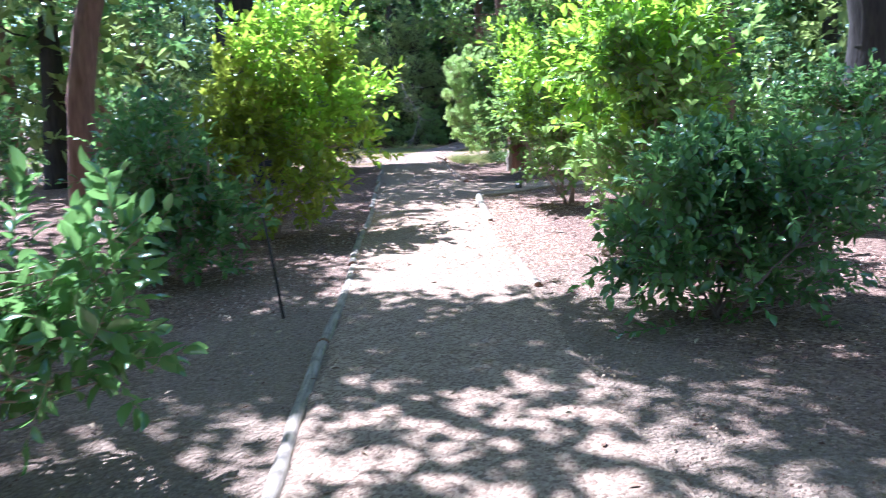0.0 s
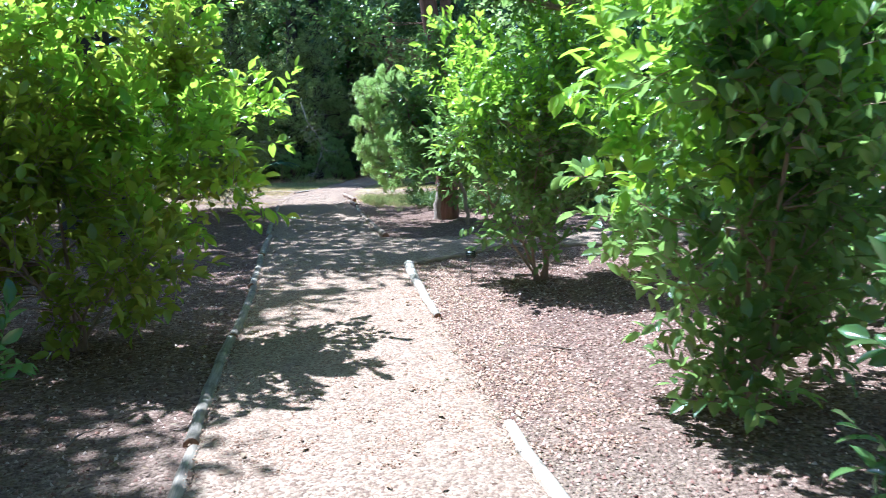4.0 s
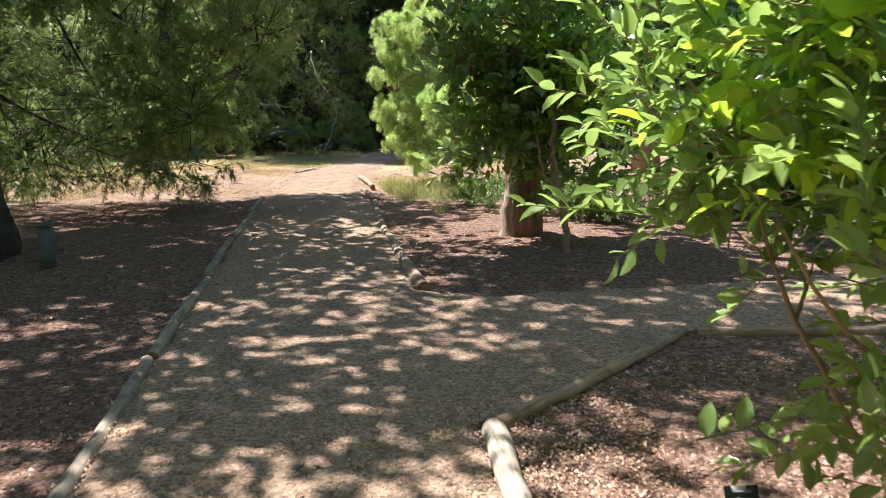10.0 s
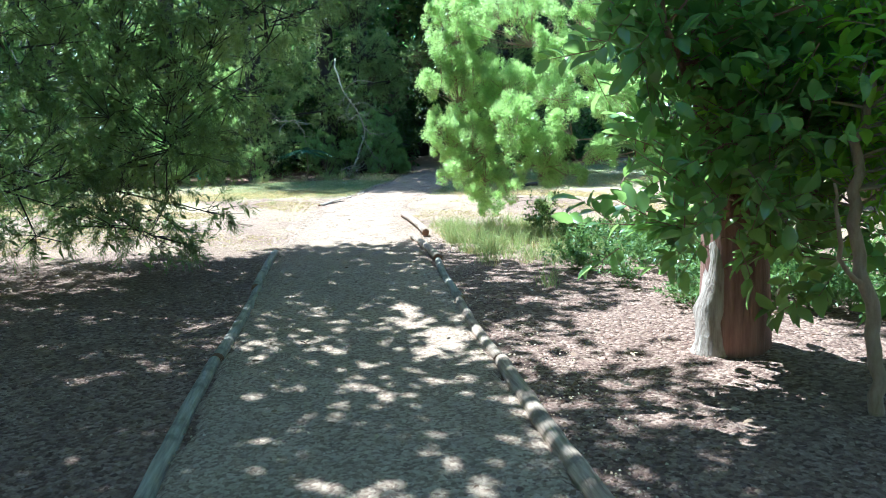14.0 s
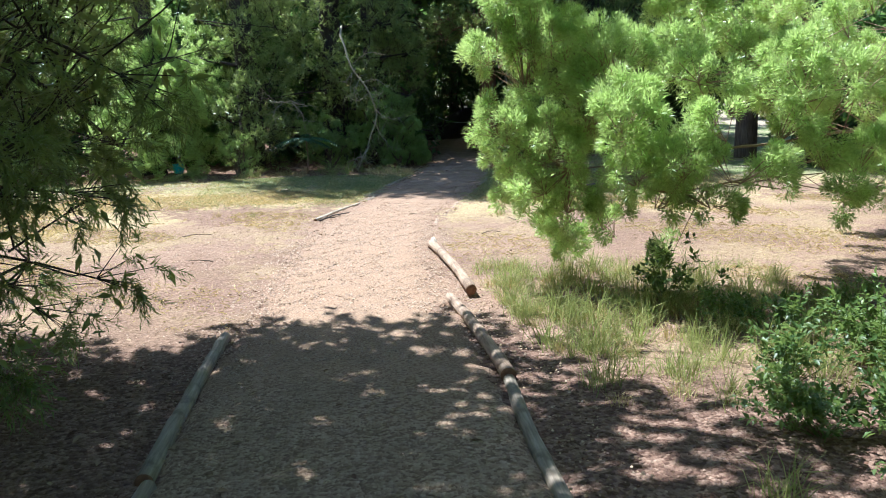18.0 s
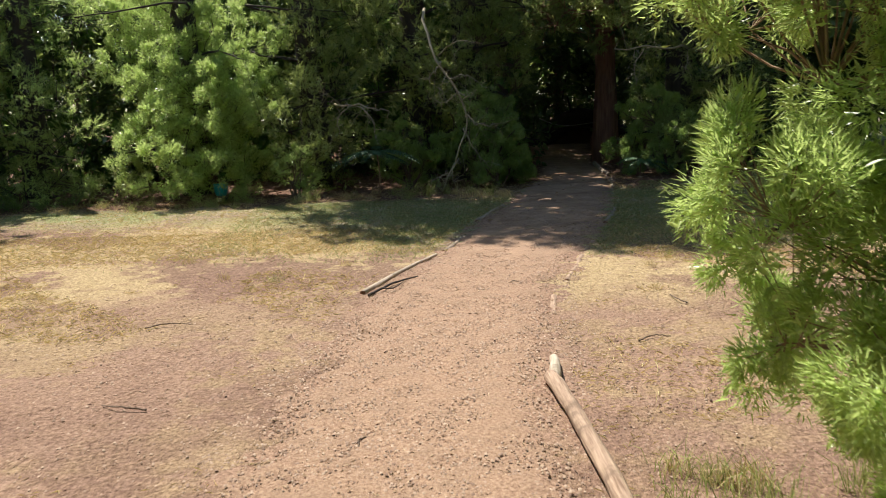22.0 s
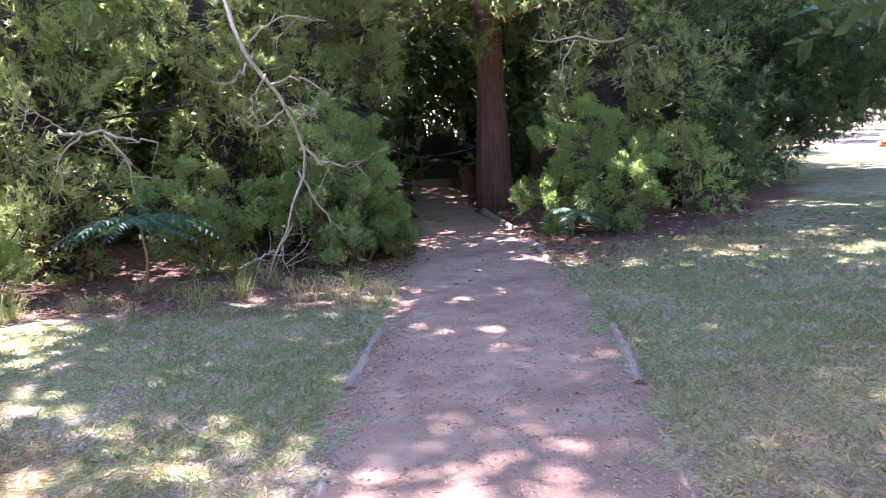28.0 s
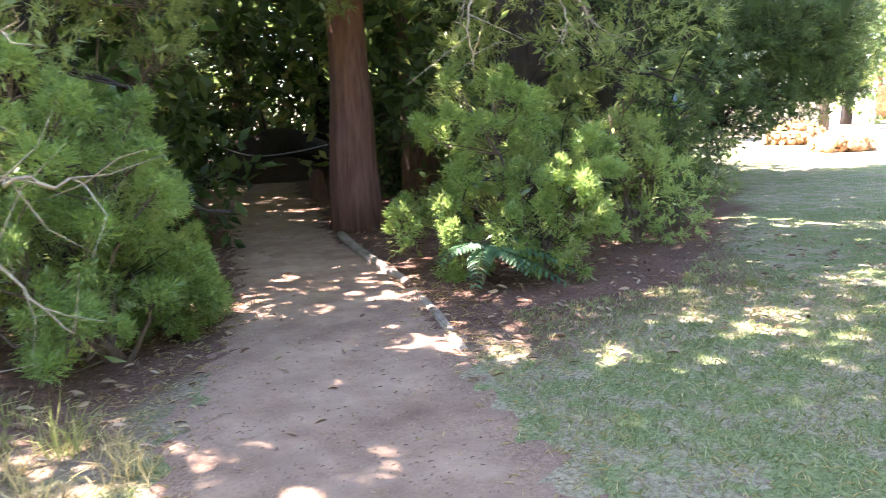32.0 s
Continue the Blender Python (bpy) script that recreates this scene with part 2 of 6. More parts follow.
M_BARK_DARK = bark_mat("dark_bark", (0.02, 0.016, 0.014), (0.07, 0.055, 0.045), 8, 0.12)
M_STEM = bark_mat("smooth_tan_stem", (0.24, 0.15, 0.09), (0.40, 0.27, 0.18), 14, 0.3, 0.75, 0.004)
M_DEAD = bark_mat("dead_grey_wood", (0.28, 0.23, 0.15), (0.55, 0.48, 0.35), 14, 0.25, 0.85, 0.006)


def log_mat(name, dark, light):
    m, nt, nodes, links, b = node_mat(name)
    tc = nodes.new("ShaderNodeTexCoord")
    mp = nodes.new("ShaderNodeMapping")
    mp.inputs["Scale"].default_value = (1, 0.07, 1)
    links.new(tc.outputs["Object"], mp.inputs["Vector"])
    n1 = noise_tex(nt, 60, 5, 0.6, mp.outputs[0])
    n2 = noise_tex(nt, 7, 4, 0.6, tc.outputs["Object"])
    r = ramp(nodes, [(0.3, dark), (0.72, light)])
    links.new(n1, r.inputs[0])
    links.new(mixc(nt, maprange(nt, n2, 0.5, 0.72, 0, 0.7), r.outputs[0], tuple(0.55 * c for c in dark)), b.inputs["Base Color"])
    b.inputs["Roughness"].default_value = 0.85
    bump(nt, mathn(nt, 'ADD', n1, mathn(nt, 'MULTIPLY', n2, 1.5)), 0.7, 0.008, b)
    return m


M_LOG = log_mat("weathered_log", (0.20, 0.155, 0.11), (0.46, 0.38, 0.29))
M_LOGB = log_mat("bleached_log", (0.34, 0.27, 0.19), (0.64, 0.55, 0.43))
M_LOGC = log_mat("cracked_tan_log", (0.22, 0.14, 0.09), (0.52, 0.38, 0.27))
M_LOGD = log_mat("dark_log", (0.04, 0.03, 0.025), (0.12, 0.09, 0.07))
M_END = grain_mat("cut_end", [(0.3, (0.16, 0.08, 0.05)), (0.7, (0.30, 0.17, 0.10))], 40, 0.9, 0.002)
M_SLATE = plain_mat("dark_label_plate", (0.035, 0.04, 0.035), 0.45)
M_INK = plain_mat("pale_lettering", (0.22, 0.23, 0.21), 0.6)
M_ZINC = plain_mat("grey_metal_stake", (0.33, 0.31, 0.29), 0.5, 0.6)
M_TURQ = plain_mat("turquoise_plastic", (0.02, 0.42, 0.47), 0.35)
M_GREYPOST = plain_mat("grey_weathered_post", (0.16, 0.17, 0.15), 0.9)
M_REDPOST = bark_mat("red_brown_post", (0.26, 0.11, 0.075), (0.46, 0.23, 0.16), 8, 0.1, 0.85, 0.01)
M_STRAW = grain_mat("orange_brown_bark_pile", [(0.25, (0.26, 0.13, 0.06)), (0.55, (0.46, 0.26, 0.12)), (0.85, (0.58, 0.40, 0.22))], 9, 0.95, 0.02)


def ground_mat():
    """Mulch in the garden, trodden soil and dry grass in the clearing, litter under the trees."""
    m, nt, nodes, links, b = node_mat("garden_ground")
    g = nodes.new("ShaderNodeNewGeometry")
    pos = g.outputs["Position"]
    sep = nodes.new("ShaderNodeSeparateXYZ")
    links.new(pos, sep.inputs[0])
    big = noise_tex(nt, 0.7, 3, 0.55, pos)
    mid = noise_tex(nt, 4.5, 4, 0.6, pos)
    cv, cd = cells(nt, 42, pos)
    soft = noise_tex(nt, 38, 4, 0.65, pos)
    flake = mathn(nt, 'ADD', mathn(nt, 'MULTIPLY', soft, 0.65), mathn(nt, 'MULTIPLY', cv, 0.35))
    fine = noise_tex(nt, 40, 6, 0.72, pos)
    wob = mathn(nt, 'MULTIPLY', mathn(nt, 'SUBTRACT', big, 0.5), 3.0)
    yw = mathn(nt, 'ADD', sep.outputs[1], wob)
    xw = mathn(nt, 'ADD', sep.outputs[0], wob)
    yb = mathn(nt, 'ADD', yw, mathn(nt, 'MULTIPLY', maprange(nt, sep.outputs[0], 1.7, 2.4), 1.6))
    r1 = ramp(nodes, [(0.3, (0.10, 0.055, 0.04)), (0.5, (0.26, 0.16, 0.115)), (0.72, (0.44, 0.30, 0.22))])
    links.new(flake, r1.inputs[0])
    mulch = mixc(nt, maprange(nt, mid, 0.35, 0.7, 0, 0.5), r1.outputs[0], (0.17, 0.10, 0.075))
    dust_x = maprange(nt, mathn(nt, 'ABSOLUTE', mathn(nt, 'SUBTRACT', xw, 0.3)), 1.0, 2.6, 1.0, 0.0)
    dust = mathn(nt, 'MULTIPLY', maprange(nt, yw, 5.5, 9.0, 0.75, 0.0), dust_x)
    mulch = mixc(nt, dust, mulch, mixc(nt, maprange(nt, soft, 0.35, 0.65), (0.25, 0.18, 0.125), (0.40, 0.30, 0.215)))
    r2 = ramp(nodes, [(0.34, (0.17, 0.10, 0.07)), (0.5, (0.33, 0.215, 0.148)), (0.66, (0.46, 0.32, 0.225))])
    links.new(fine, r2.inputs[0])
    r3 = ramp(nodes, [(0.34, (0.20, 0.135, 0.08)), (0.5, (0.36, 0.255, 0.15)), (0.66, (0.50, 0.375, 0.225))])
    links.new(fine, r3.inputs[0])
    meadow = mixc(nt, maprange(nt, mathn(nt, 'ADD', mathn(nt, 'MULTIPLY', big, 0.6), mathn(nt, 'MULTIPLY', mid, 0.4)), 0.45, 0.56), r2.outputs[0], r3.outputs[0])
    meadow = mixc(nt, maprange(nt, mid, 0.3, 0.62, 0.35, 0), meadow, (0.30, 0.20, 0.15))
    bare = noise_tex(nt, 0.55, 4, 0.6, pos)
    meadow = mixc(nt, maprange(nt, bare, 0.42, 0.58, 0, 0.75), meadow, mixc(nt, maprange(nt, fine, 0.35, 0.65), (0.15, 0.09, 0.065), (0.32, 0.205, 0.148)))
    r6 = ramp(nodes, [(0.34, (0.27, 0.19, 0.10)), (0.5, (0.46, 0.35, 0.19)), (0.66, (0.62, 0.49, 0.29))])
    links.new(fine, r6.inputs[0])
    straw = mathn(nt, 'MULTIPLY', maprange(nt, yw, 26.3, 28.6), maprange(nt, mathn(nt, 'ADD', mathn(nt, 'MULTIPLY', mid, 0.5), mathn(nt, 'MULTIPLY', bare, 0.5)), 0.465, 0.535, 0.95, 0.0))
    meadow = mixc(nt, straw, meadow, r6.outputs[0])
    r4 = ramp(nodes, [(0.34, (0.12, 0.15, 0.06)), (0.5, (0.23, 0.27, 0.11)), (0.66, (0.37, 0.39, 0.20))])
    links.new(fine, r4.inputs[0])
    lawn = mixc(nt, maprange(nt, mathn(nt, 'ADD', mathn(nt, 'MULTIPLY', mid, 0.6), mathn(nt, 'MULTIPLY', bare, 0.4)), 0.47, 0.56, 0, 0.9), r4.outputs[0], mixc(nt, maprange(nt, fine, 0.38, 0.62), (0.27, 0.21, 0.14), (0.50, 0.43, 0.29)))
    r5 = ramp(nodes, [(0.3, (0.09, 0.05, 0.035)), (0.55, (0.20, 0.115, 0.08)), (0.75, (0.34, 0.22, 0.15))])
    links.new(fine, r5.inputs[0])
    col = mixc(nt, maprange(nt, yb, 22.0, 23.4), mulch, meadow)
    yl = mathn(nt, 'SUBTRACT', yw, mathn(nt, 'MULTIPLY', maprange(nt, sep.outputs[0], -1.2, 1.0, 1.0, 0.0), 2.6))
    col = mixc(nt, maprange(nt, yl, 29.0, 31.4), col, lawn)
    verge = maprange(nt, sep.outputs[0], 2.2, 3.2, 1.0, 0.0)
    litter = mathn(nt, 'MULTIPLY', maprange(nt, mathn(nt, 'ADD', yw, verge), 34.6, 35.6), maprange(nt, mathn(nt, 'SUBTRACT', xw, mathn(nt, 'MULTIPLY', maprange(nt, sep.outputs[1], 35.0, 41.0), 4.5)), 6.6, 7.6, 1.0, 0.0))
    col = mixc(nt, litter, col, r5.outputs[0])
    far = mathn(nt, 'MULTIPLY', maprange(nt, mathn(nt, 'SUBTRACT', mathn(nt, 'MULTIPLY', sep.outputs[0], 0.5), 0), 9.2, 9.9), maprange(nt, yw, 39.0, 44.0))
    col = mixc(nt, far, col, (0.42, 0.34, 0.25))
    links.new(col, b.inputs["Base Color"])
    b.inputs["Roughness"].default_value = 0.97
    b.inputs["Specular IOR Level"].default_value = 0.15
    garden = maprange(nt, yb, 22.0, 23.4, 1.0, 0.0)
    relief = mathn(nt, 'SUBTRACT', mathn(nt, 'ADD', mathn(nt, 'MULTIPLY', soft, 0.8), mid), mathn(nt, 'MULTIPLY', mathn(nt, 'MULTIPLY', cd, garden), 0.6))
    bump(nt, mathn(nt, 'ADD', relief, mathn(nt, 'MULTIPLY', noise_tex(nt, 13, 4, 0.65, pos), 1.5)), 0.9, 0.038, b)
    return m


def path_mat():
    m, nt, nodes, links, b = node_mat("trodden_path")
    g = nodes.new("ShaderNodeNewGeometry")
    pos = g.outputs["Position"]
    sep = nodes.new("ShaderNodeSeparateXYZ")
    links.new(pos, sep.inputs[0])
    big = noise_tex(nt, 0.9, 3, 0.55, pos)
    mid = noise_tex(nt, 5, 4, 0.6, pos)
    cv, cd = cells(nt, 58, pos)
    yg = mathn(nt, 'ADD', sep.outputs[1], mathn(nt, 'MULTIPLY', big, 2.0))
    grit = maprange(nt, yg, 21.5, 23.5, 1.0, 0.0)
    soft = noise_tex(nt, 55, 5, 0.7, pos)
    fine = mathn(nt, 'ADD', soft, mathn(nt, 'MULTIPLY', mathn(nt, 'MULTIPLY', mathn(nt, 'SUBTRACT', cv, soft), 0.4), grit))
    r1 = ramp(nodes, [(0.28, (0.20, 0.125, 0.088)), (0.5, (0.39, 0.265, 0.182)), (0.72, (0.55, 0.405, 0.285))])
    links.new(fine, r1.inputs[0])
    r2 = ramp(nodes, [(0.33, (0.20, 0.12, 0.08)), (0.5, (0.36, 0.238, 0.158)), (0.67, (0.49, 0.345, 0.235))])
    worn = noise_tex(nt, 2.6, 5, 0.65, pos)
    still = maprange(nt, sep.outputs[1], 28.5, 31.0, 0.0, 0.7)
    links.new(mathn(nt, 'ADD', fine, mathn(nt, 'MULTIPLY', mathn(nt, 'SUBTRACT', worn, fine), still)), r2.inputs[0])
    yw = mathn(nt, 'ADD', sep.outputs[1], mathn(nt, 'MULTIPLY', big, 3.0))
    col = mixc(nt, maprange(nt, yw, 21, 24), r1.outputs[0], r2.outputs[0])
    col = mixc(nt, maprange(nt, mid, 0.35, 0.7, 0, 0.35), col, (0.25, 0.18, 0.125))
    at = nodes.new("ShaderNodeAttribute")
    at.attribute_name = "inward"
    side = mathn(nt, 'ADD', at.outputs["Fac"], mathn(nt, 'MULTIPLY', mathn(nt, 'SUBTRACT', mid, 0.5), 1.1))
    loose = mathn(nt, 'MULTIPLY', maprange(nt, side, 0.1, 0.5, 0.85, 0.0), maprange(nt, yw, 22.5, 24.0))
    col = mixc(nt, loose, col, mixc(nt, maprange(nt, soft, 0.35, 0.65), (0.17, 0.105, 0.075), (0.38, 0.25, 0.175)))
    links.new(col, b.inputs["Base Color"])
    b.inputs["Roughness"].default_value = 0.97
    b.inputs["Specular IOR Level"].default_value = 0.15
    calm = maprange(nt, sep.outputs[1], 28.5, 31.0, 1.0, 0.3)
    bump(nt, mathn(nt, 'SUBTRACT', mathn(nt, 'ADD', mathn(nt, 'MULTIPLY', soft, calm), mid), mathn(nt, 'SUBTRACT', mathn(nt, 'MULTIPLY', mathn(nt, 'MULTIPLY', cd, grit), 0.8), mathn(nt, 'MULTIPLY', noise_tex(nt, 9, 2, 0.5, pos), 0.9))), 0.65, 0.02, b)
    return m


M_GROUND, M_PATH = ground_mat(), path_mat()


# ---- mesh helpers ----
def mesh_from(name, v, tris, mats, smooth=False, index=None):
    """A mesh from arrays of corners and triangles."""
    v, tris = np.asarray(v, np.float32), np.asarray(tris, np.int32)
    me = bpy.data.meshes.new(name)
    k = tris.shape[1]
    me.vertices.add(len(v))
    me.vertices.foreach_set("co", v.ravel())
    me.loops.add(tris.size)
    me.loops.foreach_set("vertex_index", tris.ravel())
    me.polygons.add(len(tris))
    me.polygons.foreach_set("loop_start", np.arange(0, tris.size, k, dtype=np.int32))
    if smooth:
        me.polygons.foreach_set("use_smooth", np.ones(len(tris), bool))
    for mt in mats if isinstance(mats, (list, tuple)) else [mats]:
        me.materials.append(mt)
    if index is not None:
        me.polygons.foreach_set("material_index", np.asarray(index, np.int32))
    me.update(calc_edges=True)
    me.validate()
    return me


def thing(name, at, label, category, group="", kind=""):
    ob = new(name)
    ob.location = at
    ob.empty_display_size = 0.2
    return tagged(ob, label, category, group, kind)


def part(name, arrays, mat, parent, label="", smooth=False, kind=""):
    """One mesh object under a thing; corners are given in the world."""
    v, f = arrays
    base = Vector((0, 0, 0))
    p = parent
    while p is not None:
        base += p.location
        p = p.parent
    ob = new(name, mesh_from(name, np.asarray(v) - np.array(base), f, mat, smooth))
    ob.parent = parent
    return tagged(ob, label, kind=kind)


def join(*arrs):
    vs, fs, n = [], [], 0
    for v, f in arrs:
        if len(v):
            vs.append(np.asarray(v, float))
            fs.append(np.asarray(f) + n)
            n += len(v)
    return np.concatenate(vs), np.concatenate(fs)


LEAF_V = np.array([(0, 0, 0), (-0.37, 0.2, 0.07), (0, 0.2, 0), (0.37, 0.2, 0.07), (-0.5, 0.5, 0.09), (0, 0.5, -0.01), (0.5, 0.5, 0.09), (-0.29, 0.8, 0.02), (0, 0.8, -0.05), (0.29, 0.8, 0.02), (0, 1, -0.12)])
LEAF_F = np.array([(0, 2, 1), (0, 3, 2), (1, 2, 5), (1, 5, 4), (2, 3, 6), (2, 6, 5), (4, 5, 8), (4, 8, 7), (5, 6, 9), (5, 9, 8), (7, 8, 10), (8, 9, 10)])
LEAF4_V = np.array([(0, 0, 0), (-0.5, 0.45, 0.1), (0.5, 0.45, 0.1), (0, 0.5, 0), (0, 1, -0.1)])
LEAF4_F = np.array([(0, 3, 1), (0, 2, 3), (1, 3, 4), (3, 2, 4)])
NEED_V = np.array([(0, 0, 0), (-0.5, 0.45, 0.08), (0.5, 0.45, 0.08), (0, 1, -0.06)])
NEED_F = np.array([(0, 3, 1), (0, 2, 3)])
CHIP_V = np.array([(-0.5, -0.2, 0), (0.5, -0.25, 0), (0.45, 0.22, 0.0), (-0.4, 0.2, 0), (-0.42, -0.15, 0.22), (0.4, -0.2, 0.28), (0.38, 0.16, 0.2), (-0.35, 0.14, 0.26)])
CHIP_F = np.array([(4, 5, 6), (4, 6, 7), (0, 1, 5), (0, 5, 4), (1, 2, 6), (1, 6, 5), (2, 3, 7), (2, 7, 6), (3, 0, 4), (3, 4, 7)])


def place(tv, tf, pos, way, nrm, length, width):
    """Copies of a small shape: y along way, z along nrm."""
    way = unit(way)
    side = unit(np.cross(way, nrm))
    up = np.cross(side, way)
    L, W = np.asarray(length)[:, None, None], np.asarray(width)[:, None, None]
    v = pos[:, None] + side[:, None] * (tv[None, :, 0:1] * W) + way[:, None] * (tv[None, :, 1:2] * L) + up[:, None] * (tv[None, :, 2:3] * L)
    n = len(pos)
    f = tf[None] + (np.arange(n) * len(tv))[:, None, None]
    return v.reshape(-1, 3), f.reshape(-1, 3)


def sticks(a, b, ra, rb, sides=4):
    """Straight tapered twigs from points a to points b."""
    way = unit(b - a)
    ref = np.where(np.abs(way[:, 2:3]) > 0.9, np.array([[1.0, 0, 0]]), np.array([[0, 0, 1.0]]))
    s = unit(np.cross(way, ref))
    u = np.cross(s, way)
    ang = np.arange(sides) * 2 * np.pi / sides
    ring = s[:, None] * np.cos(ang)[None, :, None] + u[:, None] * np.sin(ang)[None, :, None]
    ra, rb = np.broadcast_to(ra, len(a))[:, None, None], np.broadcast_to(rb, len(a))[:, None, None]
    v = np.concatenate([a[:, None] + ring * ra, b[:, None] + ring * rb], 1)
    f = []
    for i in range(sides):
        j = (i + 1) % sides
        f += [(i, j, sides + j), (i, sides + j, sides + i)]
    f = np.array(f)[None] + (np.arange(len(a)) * 2 * sides)[:, None, None]
    return v.reshape(-1, 3), f.reshape(-1, 3)


def tube(pts, radii, sides=10, rough=0.0, ridges=0, seed=0, caps=True):
    """A limb along a line of points, with bark relief."""
    pts, radii = np.asarray(pts, float), np.asarray(radii, float)
    n = len(pts)
    way = unit(np.gradient(pts, axis=0))
    ref = np.array([1.0, 0.02, 0.01]) if abs(way[0][2]) > 0.7 else np.array([0.02, 0.01, 1.0])
    s = unit(np.cross(way, ref[None]))
    u = np.cross(s, way)
    ang = np.arange(sides) * 2 * np.pi / sides
    rr = np.random.default_rng(seed)
    rad = radii[:, None] * (1 + rough * rr.normal(0, 1, (n, sides)))
    if ridges:
        ph = np.cumsum(rr.normal(0, 0.15, n))
        rad = rad * (1 + 0.05 * np.sin(ridges * ang[None] + ph[:, None]))
    v = pts[:, None] + s[:, None] * (np.cos(ang)[None] * rad)[..., None] + u[:, None] * (np.sin(ang)[None] * rad)[..., None]
    f = []
    for k in range(n - 1):
        for i in range(sides):
            j = (i + 1) % sides
            p, q = k * sides, (k + 1) * sides
            f += [(p + i, p + j, q + j), (p + i, q + j, q + i)]
    v = v.reshape(-1, 3)
    if caps:
        v = np.concatenate([v, pts[:1], pts[-1:]])
        a, b = len(v) - 2, len(v) - 1
        for i in range(sides):
            j = (i + 1) % sides
            f += [(a, j, i), (b, (n - 1) * sides + i, (n - 1) * sides + j)]
    return v, np.array(f)


def curve_pts(points, n):
    """A smooth line through a few points."""
    p = np.asarray(points, float)
    t = np.concatenate([[0], np.cumsum(np.linalg.norm(np.diff(p, axis=0), axis=1))])
    q = np.linspace(0, t[-1], n)
    m = np.gradient(p, t, axis=0) if len(p) > 2 else np.repeat((p[1:] - p[:1]) / t[-1], 2, 0)
    i = np.clip(np.searchsorted(t, q, side='right') - 1, 0, len(p) - 2)
    h = (t[i + 1] - t[i])[:, None]
    s = ((q - t[i]) / (t[i + 1] - t[i]))[:, None]
    return (2 * s ** 3 - 3 * s ** 2 + 1) * p[i] + (s ** 3 - 2 * s ** 2 + s) * h * m[i] + (3 * s ** 2 - 2 * s ** 3) * p[i + 1] + (s ** 3 - s ** 2) * h * m[i + 1]


def in_blobs(r, blobs, n, shell=0.45):
    """Points in rounded masses (centre, radii, weight), and the way outwards."""
    w = np.array([b[6] if len(b) > 6 else b[3] * b[4] * b[5] for b in blobs], float)
    k = r.choice(len(blobs), n, p=w / w.sum())
    B = np.array([b[:6] for b in blobs])[k]
    d = unit(r.normal(0, 1, (n, 3)))
    rad = r.random(n) ** shell
    rad = rad * (1 + 0.16 * np.sin(5 * d[:, 0] + 3 * d[:, 2] + k) * np.sin(4 * d[:, 1] - 2 * d[:, 2]))
    return B[:, :3] + d * B[:, 3:6] * rad[:, None], d


def sprays(r, c, o, twigs, k, tl, ll, up=0.4, spread=0.55, fan=0.9, face=0.5):
    """Twigs at the points c, each with k leaves: places, ways, faces, lengths, and the twigs' ends."""
    n = len(c)
    d = o[:, None] * 0.8 + r.normal(0, spread, (n, twigs, 3))
    d[..., 2] += up
    d = unit(d)
    a = c[:, None] + r.normal(0, 0.35 * tl, (n, twigs, 3))
    L = tl * r.uniform(0.6, 1.25, (n, twigs, 1))
    s = ((np.arange(k) + 0.7) / k)[None, None, :, None]
    p = a[:, :, None] + d[:, :, None] * L[:, :, None] * s
    q = r.normal(0, 1, p.shape)
    q = unit(q - d[:, :, None] * np.sum(q * d[:, :, None], -1, keepdims=True))
    w = unit(d[:, :, None] * (0.35 + 0.6 * s) + q * fan * (1.15 - 0.55 * s))
    nr = np.array([0, 0, 1.0]) + r.normal(0, face, p.shape)
    ln = ll * r.uniform(0.65, 1.2, p.shape[:3])
    e = a + d * L[..., :]
    return p.reshape(-1, 3), w.reshape(-1, 3), nr.reshape(-1, 3), ln.ravel(), a.reshape(-1, 3), e.reshape(-1, 3)


def tufts(r, blobs, n, rad):
    """Many small rounded tufts on the larger masses."""
    c, o = in_blobs(r, blobs, n, 0.4)
    s = rad * r.uniform(0.6, 1.35, n)
    return [(c[i, 0], c[i, 1], c[i, 2], s[i], s[i], s[i] * 0.8, s[i] ** 2) for i in range(n)]


def broad_foliage(r, blobs, clumps, twigs=4, k=7, tl=0.22, ll=0.085, up=0.35, shell=0.45, wide=0.5, floor=None, fine=True):
    c, o = in_blobs(r, blobs, clumps, shell)
    if floor is not None:
        keep = c[:, 2] > floor
        c, o = c[keep], o[keep]
    p, w, nr, ln, a, e = sprays(r, c, o, twigs, k, tl, ll, up)
    return place(LEAF_V if fine else LEAF4_V, LEAF_F if fine else LEAF4_F, p, w, nr, ln, ln * wide), sticks(a, e, 0.0035, 0.0015, 3), c


PRICK_V = np.array([(-0.5, 0, 0), (0.5, 0, 0), (0, 1, -0.08)])
PRICK_F = np.array([(0, 1, 2)])


